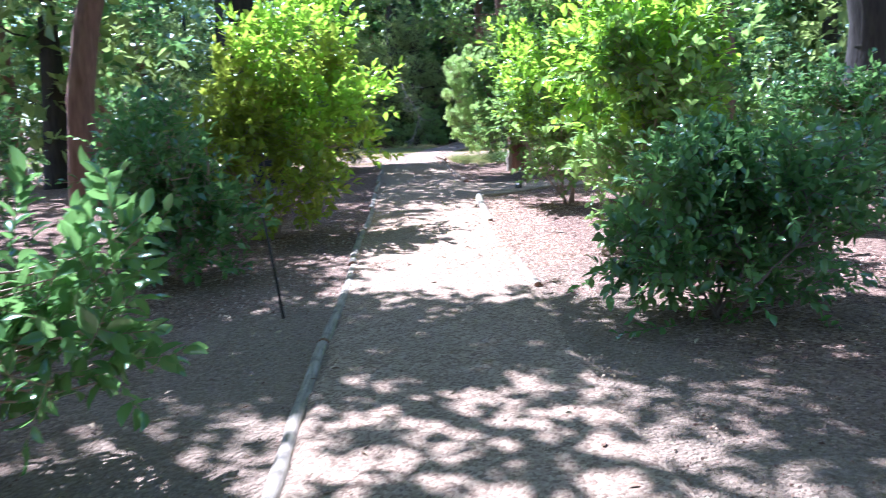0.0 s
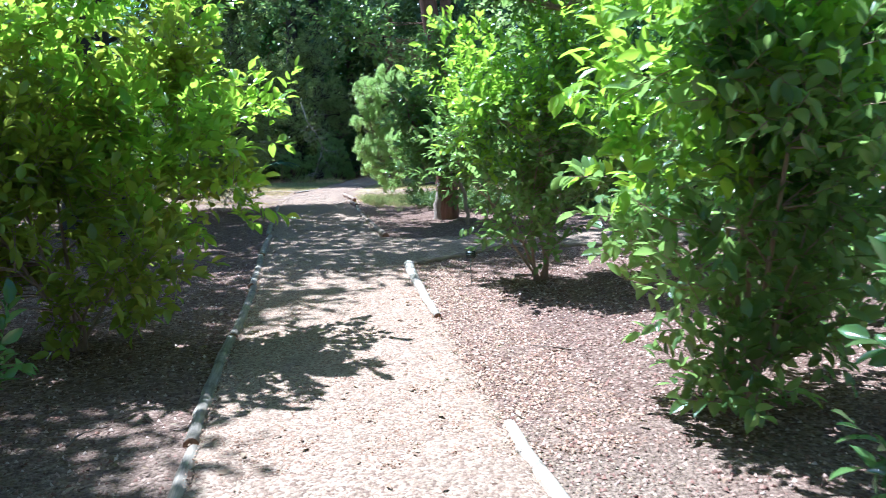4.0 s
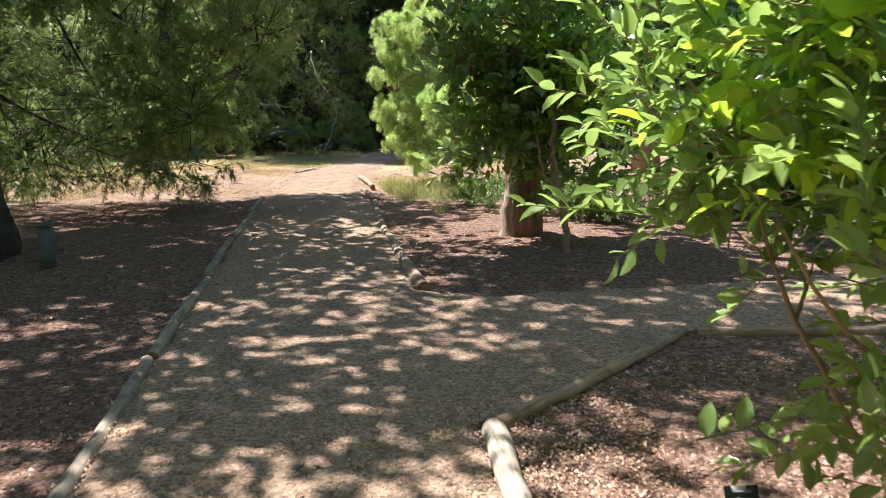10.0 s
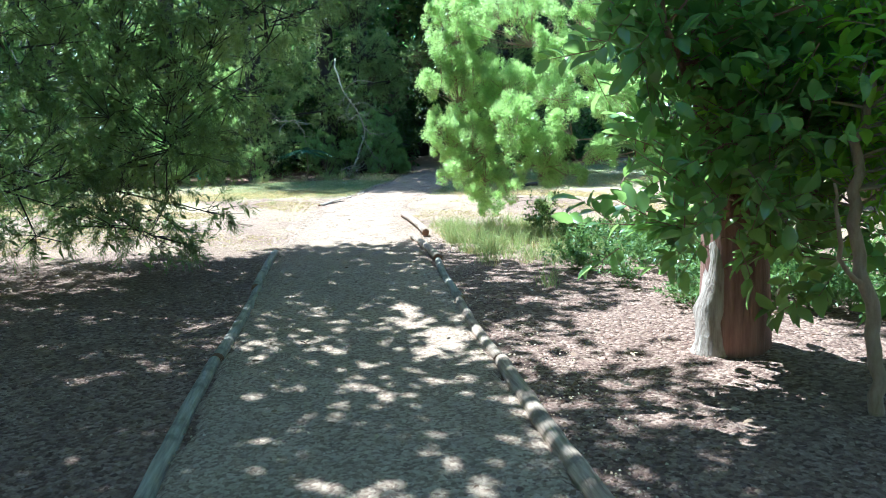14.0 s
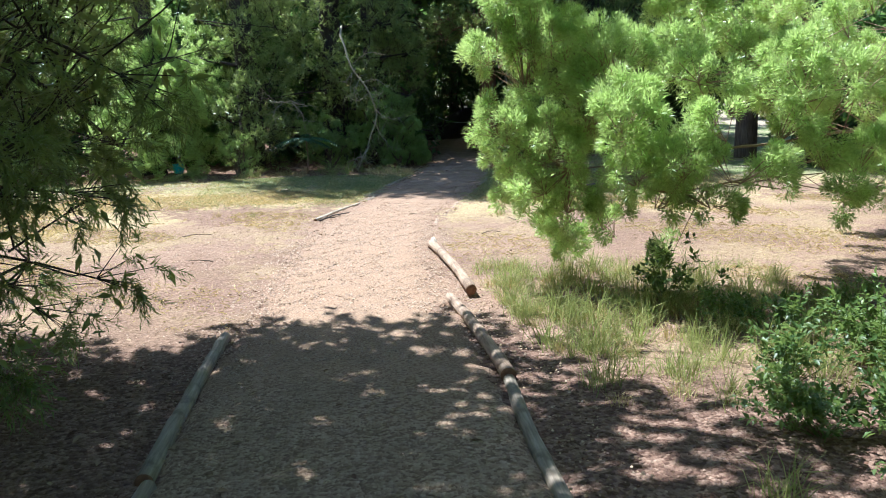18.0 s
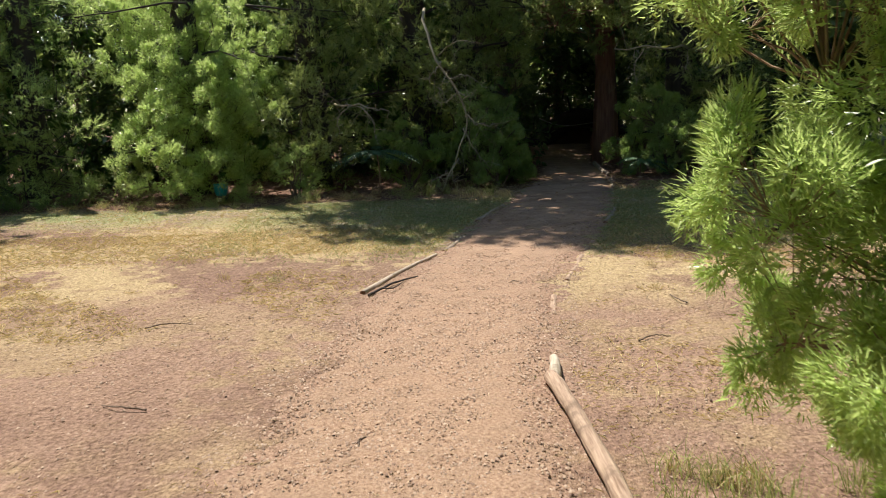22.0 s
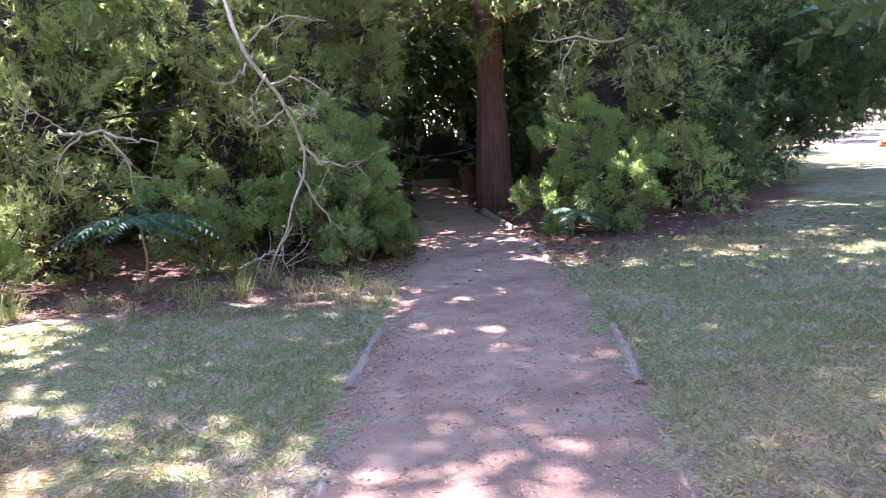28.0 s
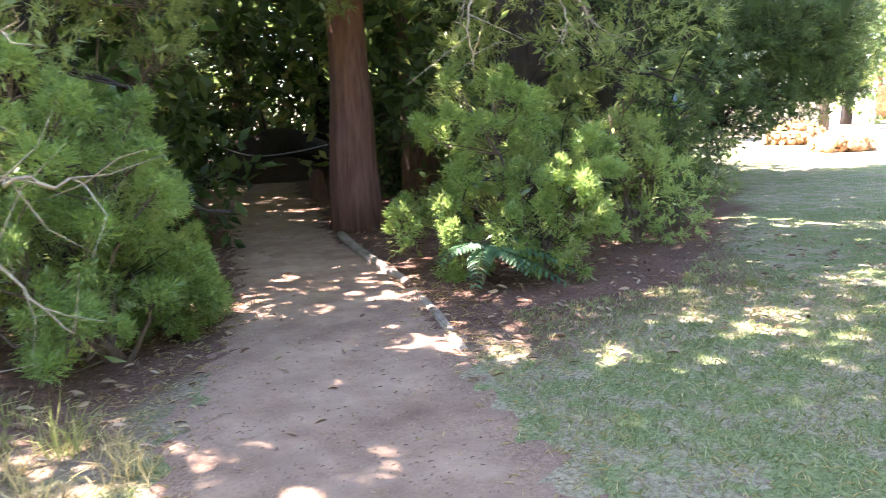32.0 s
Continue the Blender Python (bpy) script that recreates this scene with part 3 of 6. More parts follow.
def needle_heads(r, blobs, n, gap, rad, heads, shoots, k, ll, wid, up=0.45, floor=0.0, flat=0.75, droop=0.0):
    """Separate rounded clumps at the ends of boughs: each a dome of leafy shoots set with needles on all sides."""
    c, o = in_blobs(r, blobs, n * 7, 0.3)
    ok = c[:, 2] > floor
    c, o = c[ok], o[ok]
    chosen = []
    for i in range(len(c)):
        if len(chosen) >= n:
            break
        if not chosen or np.min(np.linalg.norm((c[chosen] - c[i]) * (1, 1, 1.25), axis=1)) > gap:
            chosen.append(i)
    c, o = c[chosen], o[chosen]
    n = len(c)
    s = rad * r.uniform(0.65, 1.3, (n, 1, 1))
    d = o[:, None] * 0.55 + r.normal(0, 0.8, (n, heads, 3))
    d[..., 2] = d[..., 2] * flat + up
    d = unit(d)
    h = c[:, None] + d * s * r.uniform(0.45, 1.0, (n, heads, 1)) * np.array([1, 1, 0.85])
    h, d = h.reshape(-1, 3), d.reshape(-1, 3)
    e = d[:, None] * 0.95 + r.normal(0, 0.42, (len(h), shoots, 3))
    e[..., 2] += 0.15 - droop
    e = unit(e)
    sl = 0.62 * rad * r.uniform(0.6, 1.25, (len(h), shoots, 1, 1))
    t = ((np.arange(k) + 0.5) / k)[None, None, :, None]
    p = h[:, None, None] + e[:, :, None] * sl * (t * 1.25 - 0.25)
    q = r.normal(0, 1, p.shape)
    q = unit(q - e[:, :, None] * np.sum(q * e[:, :, None], -1, keepdims=True))
    w = e[:, :, None] * (0.4 + 0.75 * t) + q * (1.0 - 0.35 * t)
    ln = ll * r.uniform(0.7, 1.2, p.shape[:3]) * (1.05 - 0.35 * t[..., 0])
    nr = np.array([0, 0, 1.0]) + r.normal(0, 0.7, p.shape)
    leaves = place(PRICK_V, PRICK_F, p.reshape(-1, 3), w.reshape(-1, 3), nr.reshape(-1, 3), ln.ravel(), np.full(ln.size, wid))
    root = np.repeat(c - o * rad * 0.5 - np.array([0, 0, 0.4 * rad]), heads, 0)
    twig = join(sticks(root, h, 0.0045, 0.0025, 3), sticks(c - o * rad * 1.8 - np.array([0, 0, 0.5 * rad]), c - o * rad * 0.5 - np.array([0, 0, 0.4 * rad]), 0.008, 0.005, 4))
    m = np.repeat(np.arange(n), 16)
    ci = c[m] + r.normal(0, 0.38, (len(m), 3)) * s[m, 0] - np.array([0, 0, 0.15 * rad])
    li = ll * 1.5 * r.uniform(0.7, 1.2, len(ci))
    core = place(NEED_V, NEED_F, ci, r.normal(0, 0.8, ci.shape) + o[m] * 0.5, r.normal(0, 1, ci.shape) + np.array([0, 0, 0.5]), li, li * 0.3)
    return leaves, core, twig, c


def needle_balls(r, blobs, n, gap, rad, lobes, k, ll, wid, up=0.5, floor=0.0):
    """Compact rounded heads: clumps of small balls, each bristling with needles over a leafy heart."""
    c, o = in_blobs(r, blobs, n * 7, 0.25)
    ok = c[:, 2] > floor
    c, o = c[ok], o[ok]
    chosen = []
    for i in range(len(c)):
        if len(chosen) >= n:
            break
        if not chosen or np.min(np.linalg.norm(c[chosen] - c[i], axis=1)) > gap:
            chosen.append(i)
    c, o = c[chosen], o[chosen]
    n = len(c)
    d = o[:, None] * 0.5 + r.normal(0, 0.75, (n, lobes, 3))
    d[..., 2] += up
    d = unit(d)
    h = (c[:, None] + d * rad * r.uniform(0.5, 1.05, (n, lobes, 1))).reshape(-1, 3)
    d = d.reshape(-1, 3)
    s = rad * r.uniform(0.36, 0.62, (len(h), 1, 1))
    e = d[:, None] * 0.55 + r.normal(0, 0.7, (len(h), k, 3))
    e = unit(e)
    p = h[:, None] + e * s * r.uniform(0.35, 1.0, (len(h), k, 1)) * np.array([1, 1, 1.15])
    w = e + d[:, None] * 0.35 + r.normal(0, 0.42, e.shape)
    w[..., 2] += 0.15
    ln = ll * r.uniform(0.7, 1.25, p.shape[:2])
    leaves = place(PRICK_V, PRICK_F, p.reshape(-1, 3), w.reshape(-1, 3), r.normal(0, 1, (p.shape[0] * k, 3)), ln.ravel(), np.full(ln.size, wid))
    m = np.repeat(np.arange(len(h)), 26)
    ci = h[m] + r.normal(0, 0.42, (len(m), 3)) * s[m, 0]
    li = ll * 1.25 * r.uniform(0.7, 1.2, len(m))
    core = place(NEED_V, NEED_F, ci, r.normal(0, 0.8, ci.shape) + d[m] * 0.6, r.normal(0, 1, ci.shape), li, li * 0.36)
    root = np.repeat(c - o * rad * 0.6 - np.array([0, 0, 0.5 * rad]), lobes, 0)
    twig = sticks(root, h, 0.0028, 0.0016, 4)
    return leaves, core, twig, c - o * rad * 0.6 - np.array([0, 0, 0.5 * rad])


def limbs_to(r, stems, targets, ra=0.008, rb=0.003):
    """Bent side branches from the nearest stem point below each target."""
    S = np.concatenate(stems)
    a, m, b = [], [], []
    for t in targets:
        d = np.linalg.norm(S - t, axis=1) + np.where(S[:, 2] > t[2] - 0.05, 0.6, 0)
        s = S[int(np.argmin(d))]
        a.append(s)
        m.append(0.5 * (s + t) + r.normal(0, 0.05, 3) * np.linalg.norm(t - s) + np.array([0, 0, -0.04 * np.linalg.norm(t - s)]))
        b.append(t)
    a, m, b = np.array(a), np.array(m), np.array(b)
    return join(sticks(a, m, ra, 0.5 * (ra + rb), 5), sticks(m, b, 0.5 * (ra + rb), rb, 4))


# ---- ground and path ----
def steps(lo, hi, fine_lo, fine_hi, fine):
    inner = list(np.arange(fine_lo, fine_hi + 1e-6, fine))
    out, d, x = [], fine, fine_hi
    while x < hi:
        d *= 1.5
        x = min(x + d, hi)
        out.append(x)
    left, d, x = [], fine, fine_lo
    while x > lo:
        d *= 1.5
        x = max(x - d, lo)
        left.append(x)
    return np.array(left[::-1] + inner + out)


def sheet(xs, ys, zf):
    X, Y = np.meshgrid(xs, ys)
    v = np.stack([X, Y, zf(X, Y)], -1).reshape(-1, 3)
    nx, ny = len(xs), len(ys)
    i = (np.arange(ny - 1)[:, None] * nx + np.arange(nx - 1)[None]).ravel()
    return v, np.stack([i, i + 1, i + nx + 1, i + nx], -1)


def rough_ground(X, Y):
    z = gz(X, Y)
    near = (np.abs(X - 2) < 9) & (np.abs(Y - 19) < 26)
    return z + np.where(near, rng.normal(0, 0.006, X.shape), 0)


ground = new("ground", mesh_from("ground", *sheet(steps(-500, 500, -6, 10, 0.18), steps(-500, 600, -3, 43, 0.18), rough_ground), M_GROUND, True))
tagged(ground, "brown garden soil with bark mulch, dry grass and leaf litter", "ground", kind="structure")

PY = [-3, 3.5, 7.6, 11.8, 16.5, 22.3, 25, 27.75, 29.3, 31, 33, 35.2, 37, 40.5, 48]
PL = [-0.55, -0.45, -0.28, -0.1, 0.05, 0.2, 0.35, 0.68, 1.25, 1.62, 2.33, 2.85, 3.42, 3.95, 4.3]
PR = [1.0, 1.1, 1.28, 1.52, 1.66, 1.8, 1.93, 2.3, 2.85, 3.4, 3.95, 4.42, 4.78, 5.1, 6.4]


def path_sheet():
    ys = np.arange(-3, 48, 0.1)
    u = np.linspace(0, 1, 19)
    l, r_ = np.interp(ys, PY, PL), np.interp(ys, PY, PR)
    wob = np.convolve(rng.normal(0, 1, len(ys)), np.ones(5) / 3, 'same')
    l = l - 0.03 + rng.normal(0, 0.02, len(ys)) - 0.16 * (ys > 23) + 0.035 * wob * (ys > 22)
    r_ = r_ + 0.03 + rng.normal(0, 0.025, len(ys)) + 0.16 * (ys > 23) + 0.035 * np.roll(wob, 37) * (ys > 22)
    X = l[:, None] + (r_ - l)[:, None] * u[None]
    Y = np.repeat(ys[:, None], len(u), 1)
    Z = gz(X, Y) + np.where(Y > 23, 0.02, 0.028) + rng.normal(0, 0.004, X.shape)
    Z[:, 0] -= 0.05
    Z[:, -1] -= 0.05
    edge = np.minimum(np.arange(len(u)), np.arange(len(u))[::-1])
    Z += np.where(Y > 22.6, np.interp(edge, [1, 2, 4], [-0.03, -0.018, 0.0])[None] + rng.normal(0, 0.006, X.shape) * (edge < 5)[None], 0)
    nx, ny = len(u), len(ys)
    i = (np.arange(ny - 1)[:, None] * nx + np.arange(nx - 1)[None]).ravel()
    return np.stack([X, Y, Z], -1).reshape(-1, 3), np.stack([i, i + 1, i + nx + 1, i + nx], -1)


path = new("path", mesh_from("path", *path_sheet(), M_PATH, True))
inward = path.data.attributes.new("inward", 'FLOAT', 'POINT')
inward.data.foreach_set("value", np.tile(np.minimum(np.arange(19), np.arange(19)[::-1]) / 9.0, len(path.data.vertices) // 19).astype(np.float32))
tagged(path, "trodden tan gravel footpath between edging logs", "path", kind="structure")


def side_path():
    xs = np.arange(1.3, 9, 0.12)
    lo = np.interp(xs, [1.6, 3.05, 5.2, 9], [12.75, 13.85, 13.5, 13.2])
    hi = np.interp(xs, [1.6, 2.2, 4, 9], [15.35, 15.0, 15.0, 15.2]) + rng.normal(0, 0.04, len(xs))
    u = np.linspace(0, 1, 16)
    Y = lo[:, None] + (hi - lo)[:, None] * u[None]
    X = np.repeat(xs[:, None], len(u), 1)
    Z = gz(X, Y) + 0.02 + rng.normal(0, 0.004, X.shape)
    Z[:, -1] -= 0.04
    Z[-1] -= 0.04
    nx, ny = len(u), len(xs)
    i = (np.arange(ny - 1)[:, None] * nx + np.arange(nx - 1)[None]).ravel()
    return np.stack([X, Y, Z], -1).reshape(-1, 3), np.stack([i, i + nx, i + nx + 1, i + 1], -1)


sidepath = new("side_path", mesh_from("side_path", *side_path(), M_PATH, True))
tagged(sidepath, "trodden tan side path branching off between edging logs", "path", kind="structure")


# ---- edging logs ----
def make_log(a, b, ra, rb, mat, label, sink=0.4, bend=0.02, seed=0, name="edging_log", category="log", group="edging logs along the path"):
    r = np.random.default_rng(seed)
    a, b = np.array(a, float), np.array(b, float)
    L = np.linalg.norm(b - a)
    n = max(8, int(L / 0.14))
    t = np.linspace(0, 1, n)
    xy = a[None] + (b - a)[None] * t[:, None]
    perp = np.array([-(b - a)[1], (b - a)[0]]) / L
    xy = xy + perp[None] * (bend * np.sin(np.pi * t) * r.choice([-1, 1]) + r.normal(0, 0.003, n))[:, None]
    rad = (ra + (rb - ra) * t) * (1 + r.normal(0, 0.025, n))
    z = np.interp(t, [0, 1], [gzf(*a) + 0.02, gzf(*b) + 0.02]) + rad * (1 - sink)
    v, f = tube(np.column_stack([xy, z]), rad, 14, 0.02, 0, seed)
    origin = np.array([a[0], a[1], gzf(*a)])
    ang = math.atan2(b[1] - a[1], b[0] - a[0]) - math.pi / 2
    c, s = math.cos(-ang), math.sin(-ang)
    d = v - origin
    v = np.column_stack([d[:, 0] * c - d[:, 1] * s, d[:, 0] * s + d[:, 1] * c, d[:, 2]])
    idx = np.zeros(len(f), int)
    idx[-28:] = 1
    ob = new(name, mesh_from(name, v, f, [mat, M_END], True, idx))
    ob.matrix_world = pose(*origin, 0, 0, math.degrees(ang))
    return tagged(ob, label, category, group)


joints = [2.4, 5.1, 7.72, 9.9, 11.92, 14.0, 16.05, 18.02, 20.2, 22.4]
lx = [(y, float(np.interp(y, PY, PL)) - 0.02) for y in joints]
for i in range(len(lx) - 1):
    (y0, x0), (y1, x1) = lx[i], lx[i + 1]
    make_log((x0, y0 + 0.02), (x1 + (0.02 if i % 2 else -0.01), y1 - 0.03), 0.04, 0.036, M_LOG, "weathered grey-brown edging log half sunk beside the path", 1.55 if i < 2 else 1.2, 0.012, 20 + i)
make_log((1.25, 6.35), (1.285, 7.62), 0.04, 0.036, M_LOGB, "pale edging log sunk in wood chips", 1.35, 0.015, 40)
make_log((1.40, 10.05), (1.575, 12.60), 0.03, 0.055, M_LOGB, "pale smooth edging log meeting another at a corner", 0.62, 0.02, 41)
make_log((1.60, 12.68), (3.03, 13.82), 0.036, 0.03, M_LOGC, "brown edging log turning off along the side path", 0.95, 0.02, 42)
make_log((3.10, 13.80), (5.3, 13.35), 0.036, 0.03, M_LOGC, "brown edging log lying along the side path", 1.3, 0.02, 43)
make_log((1.67, 15.22), (1.68, 17.55), 0.05, 0.042, M_LOGC, "grey-brown edging log end beside the path", 0.8, 0.02, 44)
make_log((1.68, 17.6), (1.72, 19.2), 0.04, 0.034, M_LOGC, "brown edging log along the path", 1.05, 0.02, 45)
make_log((1.73, 19.2), (1.83, 21.1), 0.038, 0.034, M_LOG, "grey edging log along the path", 1.1, 0.02, 46)
make_log((1.83, 21.1), (1.79, 23.05), 0.042, 0.036, M_LOGC, "narrow pale edging log half sunk in soil", 0.5, 0.02, 47)
make_log((1.98, 23.15), (1.92, 25.35), 0.042, 0.041, M_LOGC, "sun-bleached log lying at the edge of the clearing", 0.05, 0.03, 48)
make_log((1.92, 25.3), (1.99, 25.75), 0.041, 0.026, M_LOGB, "short bleached log piece tapering into the soil", 0.4, 0.01, 49)
make_log((2.16, 26.85), (2.25, 27.45), 0.035, 0.03, M_LOGC, "pale log top showing in trodden soil", 2.2, 0.01, 50)
make_log((2.44, 28.0), (2.78, 29.1), 0.032, 0.028, M_LOGC, "pale log top showing in trodden soil", 2.3, 0.008, 51)
make_log((2.84, 29.3), (3.1, 30.0), 0.032, 0.028, M_LOGC, "pale log top showing in trodden soil", 2.3, 0.008, 52)
make_log((0.66, 27.72), (1.3, 29.35), 0.026, 0.014, M_LOGB, "tapering branch edging the path in dry grass", 1.3, 0.03, 53)
make_log((1.38, 29.55), (1.60, 30.4), 0.03, 0.025, M_LOG, "thin branch edging the path in dry grass", 1.8, 0.02, 54)
make_log((1.85, 31.6), (2.33, 33.1), 0.04, 0.04, M_LOG, "sunken edging log in shade beside the path", 1.85, 0.02, 55)
make_log((3.45, 31.1), (3.84, 32.3), 0.04, 0.04, M_LOG, "sunken edging log in shade beside the path", 1.85, 0.02, 56)
make_log((4.40, 35.0), (4.70, 36.5), 0.04, 0.04, M_LOG, "sunken edging log in leaf litter", 2.0, 0.02, 57)
make_log((4.72, 36.75), (5.05, 39.8), 0.04, 0.055, M_LOG, "brown edging log ending at a large trunk", 0.75, 0.03, 58)
make_log((4.52, 29.62), (5.25, 29.98), 0.032, 0.042, M_LOGD, "dark fallen log on shaded grass", 0.15, 0.03, 59, "fallen_log", "log", "")


# ---- shrubs ----
def stems_for(r, base, tips, r0, n=9, wander=0.06):
    out, arrs = [], []
    for i, tip in enumerate(tips):
        b = np.array(base) + np.array([r.normal(0, 0.04), r.normal(0, 0.04), -0.05])
        tip = np.array(tip)
        mid = b + (tip - b) * 0.45 + np.array([r.normal(0, wander), r.normal(0, wander), 0.12])
        pts = curve_pts([b, mid, tip], n)
        pts[1:-1] += r.normal(0, 0.012, (n - 2, 3))
        out.append(pts)
        arrs.append(tube(pts, np.linspace(r0 * r.uniform(0.75, 1.1), r0 * 0.2, n), 8, 0.04, 0, i))
    return out, arrs


def shrub(name, base, blobs, clumps, mat, label, stems=5, r0=0.022, seed=0, ll=0.112, tl=0.24, k=7, twigs=4, bark=M_STEM, young=None, group="", floor=0.16, wide=0.5, up=0.35, fine=True):
    r = np.random.default_rng(seed)
    base = (base[0], base[1], gzf(base[0], base[1]))
    ob = thing(name, base, label, "shrub", group)
    tips, _ = in_blobs(r, blobs, stems, 0.3)
    tips[:, 2] = np.maximum(tips[:, 2], base[2] + 0.5)
    lines, arrs = stems_for(r, base, tips, r0)
    for a in arrs:
        part("stem", a, bark, ob, smooth=True)
    clumps = int(clumps * 0.62)
    small = tufts(r, blobs, max(12, clumps // 7), 0.22)
    (leaves, twig, c) = broad_foliage(r, small, clumps, twigs, k, tl, ll, up, floor=base[2] + floor, wide=wide, fine=fine)
    part("foliage", leaves, mat, ob, "glossy oval leaves")
    part("twig_work", join(twig, limbs_to(r, lines, c[:: max(1, len(c) // 110)], 0.007, 0.0025)), bark, ob, kind="stuff")
    c2, o2 = in_blobs(r, blobs, max(10, clumps // 7), 0.12)
    c2 = c2[c2[:, 2] > base[2] + floor + 0.1]
    p, w, nr, ln, a, e = sprays(r, c2, o2[:len(c2)], 1, 11, 0.42, ll, 0.5, 0.45, 0.8, 0.4)
    part("long_shoot_growth", join(place(LEAF_V, LEAF_F, p, w, nr, ln, ln * wide), sticks(a, e, 0.004, 0.0015, 4)), mat, ob, "long leafy shoots standing out", kind="stuff")
    if young:
        lv, _, _ = broad_foliage(r, young, max(20, clumps // 3), twigs, k, tl, ll * 1.05, up + 0.2, shell=0.35, wide=wide)
        part("young_growth", lv, M_CAM_Y, ob, "bright yellow-green young leaves")
    return ob


G_CAM = "camellia shrubs beside the path"
shrub("camellia_shrub", (-1.27, 9.9), [(-1.15, 10.0, 1.9, 0.8, 0.75, 0.95), (-1.7, 9.9, 1.05, 0.85, 0.8, 0.65), (-0.45, 10.2, 1.75, 0.55, 0.5, 0.45), (-0.75, 10.1, 1.0, 0.6, 0.55, 0.5), (-2.2, 10.2, 1.5, 0.7, 0.7, 0.9), (-0.75, 9.5, 0.75, 0.5, 0.5, 0.35), (-1.2, 9.8, 0.62, 0.75, 0.6, 0.3), (-2.0, 10.0, 0.6, 0.6, 0.5, 0.3)], 470, M_CAM_O,
      "leafy olive-green camellia shrub with bright young tips over mulch", 8, 0.018, 1, young=[(-0.95, 10.0, 2.45, 0.75, 0.6, 0.5), (-0.15, 10.35, 1.8, 0.45, 0.3, 0.2), (-0.6, 9.9, 1.4, 0.6, 0.5, 0.6)], group=G_CAM, floor=0.24)
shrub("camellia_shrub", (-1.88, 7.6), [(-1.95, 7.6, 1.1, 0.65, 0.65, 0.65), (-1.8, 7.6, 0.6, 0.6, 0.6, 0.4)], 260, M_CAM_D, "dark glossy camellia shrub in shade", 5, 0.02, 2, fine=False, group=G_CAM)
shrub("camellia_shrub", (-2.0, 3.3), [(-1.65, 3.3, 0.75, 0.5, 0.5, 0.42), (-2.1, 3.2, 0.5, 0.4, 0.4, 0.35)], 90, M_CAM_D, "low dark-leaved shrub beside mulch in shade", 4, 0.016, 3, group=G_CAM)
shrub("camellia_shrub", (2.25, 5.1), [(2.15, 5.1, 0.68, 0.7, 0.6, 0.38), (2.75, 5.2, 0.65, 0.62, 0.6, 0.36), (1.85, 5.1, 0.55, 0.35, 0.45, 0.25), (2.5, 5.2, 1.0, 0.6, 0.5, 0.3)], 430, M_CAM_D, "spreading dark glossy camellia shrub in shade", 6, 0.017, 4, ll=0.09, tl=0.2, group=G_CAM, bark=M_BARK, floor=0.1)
shrub("camellia_shrub", (2.55, 7.55), [(2.62, 7.6, 1.75, 0.62, 0.7, 1.25), (2.45, 7.55, 0.95, 0.6, 0.6, 0.5), (3.05, 7.7, 1.3, 0.75, 0.7, 0.95), (2.5, 7.45, 0.5, 0.6, 0.5, 0.28), (3.1, 7.5, 0.55, 0.6, 0.5, 0.3)], 380, M_CAM, "tall dense camellia shrub with light green tips", 7, 0.022, 5,
      young=[(2.2, 7.6, 2.0, 0.4, 0.5, 0.7), (2.75, 7.3, 1.9, 0.4, 0.4, 0.6)], group=G_CAM, floor=0.2)
shrub("camellia_shrub", (2.75, 11.4), [(2.65, 11.5, 1.85, 0.8, 0.8, 0.9), (2.35, 11.5, 1.15, 0.6, 0.6, 0.45), (3.05, 11.4, 1.5, 0.65, 0.7, 0.75), (2.8, 11.5, 3.0, 0.8, 0.75, 0.5, 0.35), (3.3, 11.15, 0.75, 0.4, 0.4, 0.25, 0.07), (2.45, 11.25, 0.85, 0.4, 0.4, 0.25, 0.08), (2.85, 11.2, 0.5, 0.2, 0.2, 0.15, 0.025)], 440, M_CAM, "camellia shrub with tan stems on bare mulch", 7, 0.02, 6,
      young=[(2.35, 11.4, 1.9, 0.5, 0.5, 0.6), (2.9, 11.2, 2.3, 0.5, 0.4, 0.5), (2.0, 11.7, 2.25, 0.35, 0.4, 0.35), (3.35, 11.4, 2.1, 0.18, 0.2, 0.35)], group=G_CAM, floor=0.28, ll=0.096)
shrub("camellia_shrub", (4.15, 11.9), [(4.0, 11.9, 1.3, 0.6, 0.6, 0.6), (4.5, 12.0, 1.5, 0.6, 0.6, 0.7)], 200, M_CAM, "camellia shrub with pale shining leaves on mulch", 5, 0.022, 7, fine=False, group=G_CAM, floor=0.35)
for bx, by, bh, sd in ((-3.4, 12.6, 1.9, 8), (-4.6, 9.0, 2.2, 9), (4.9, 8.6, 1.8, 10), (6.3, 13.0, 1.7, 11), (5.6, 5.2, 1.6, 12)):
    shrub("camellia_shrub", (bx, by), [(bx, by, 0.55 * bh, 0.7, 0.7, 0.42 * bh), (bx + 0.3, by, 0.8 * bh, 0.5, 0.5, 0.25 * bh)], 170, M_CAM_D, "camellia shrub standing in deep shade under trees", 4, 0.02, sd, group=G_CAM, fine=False)


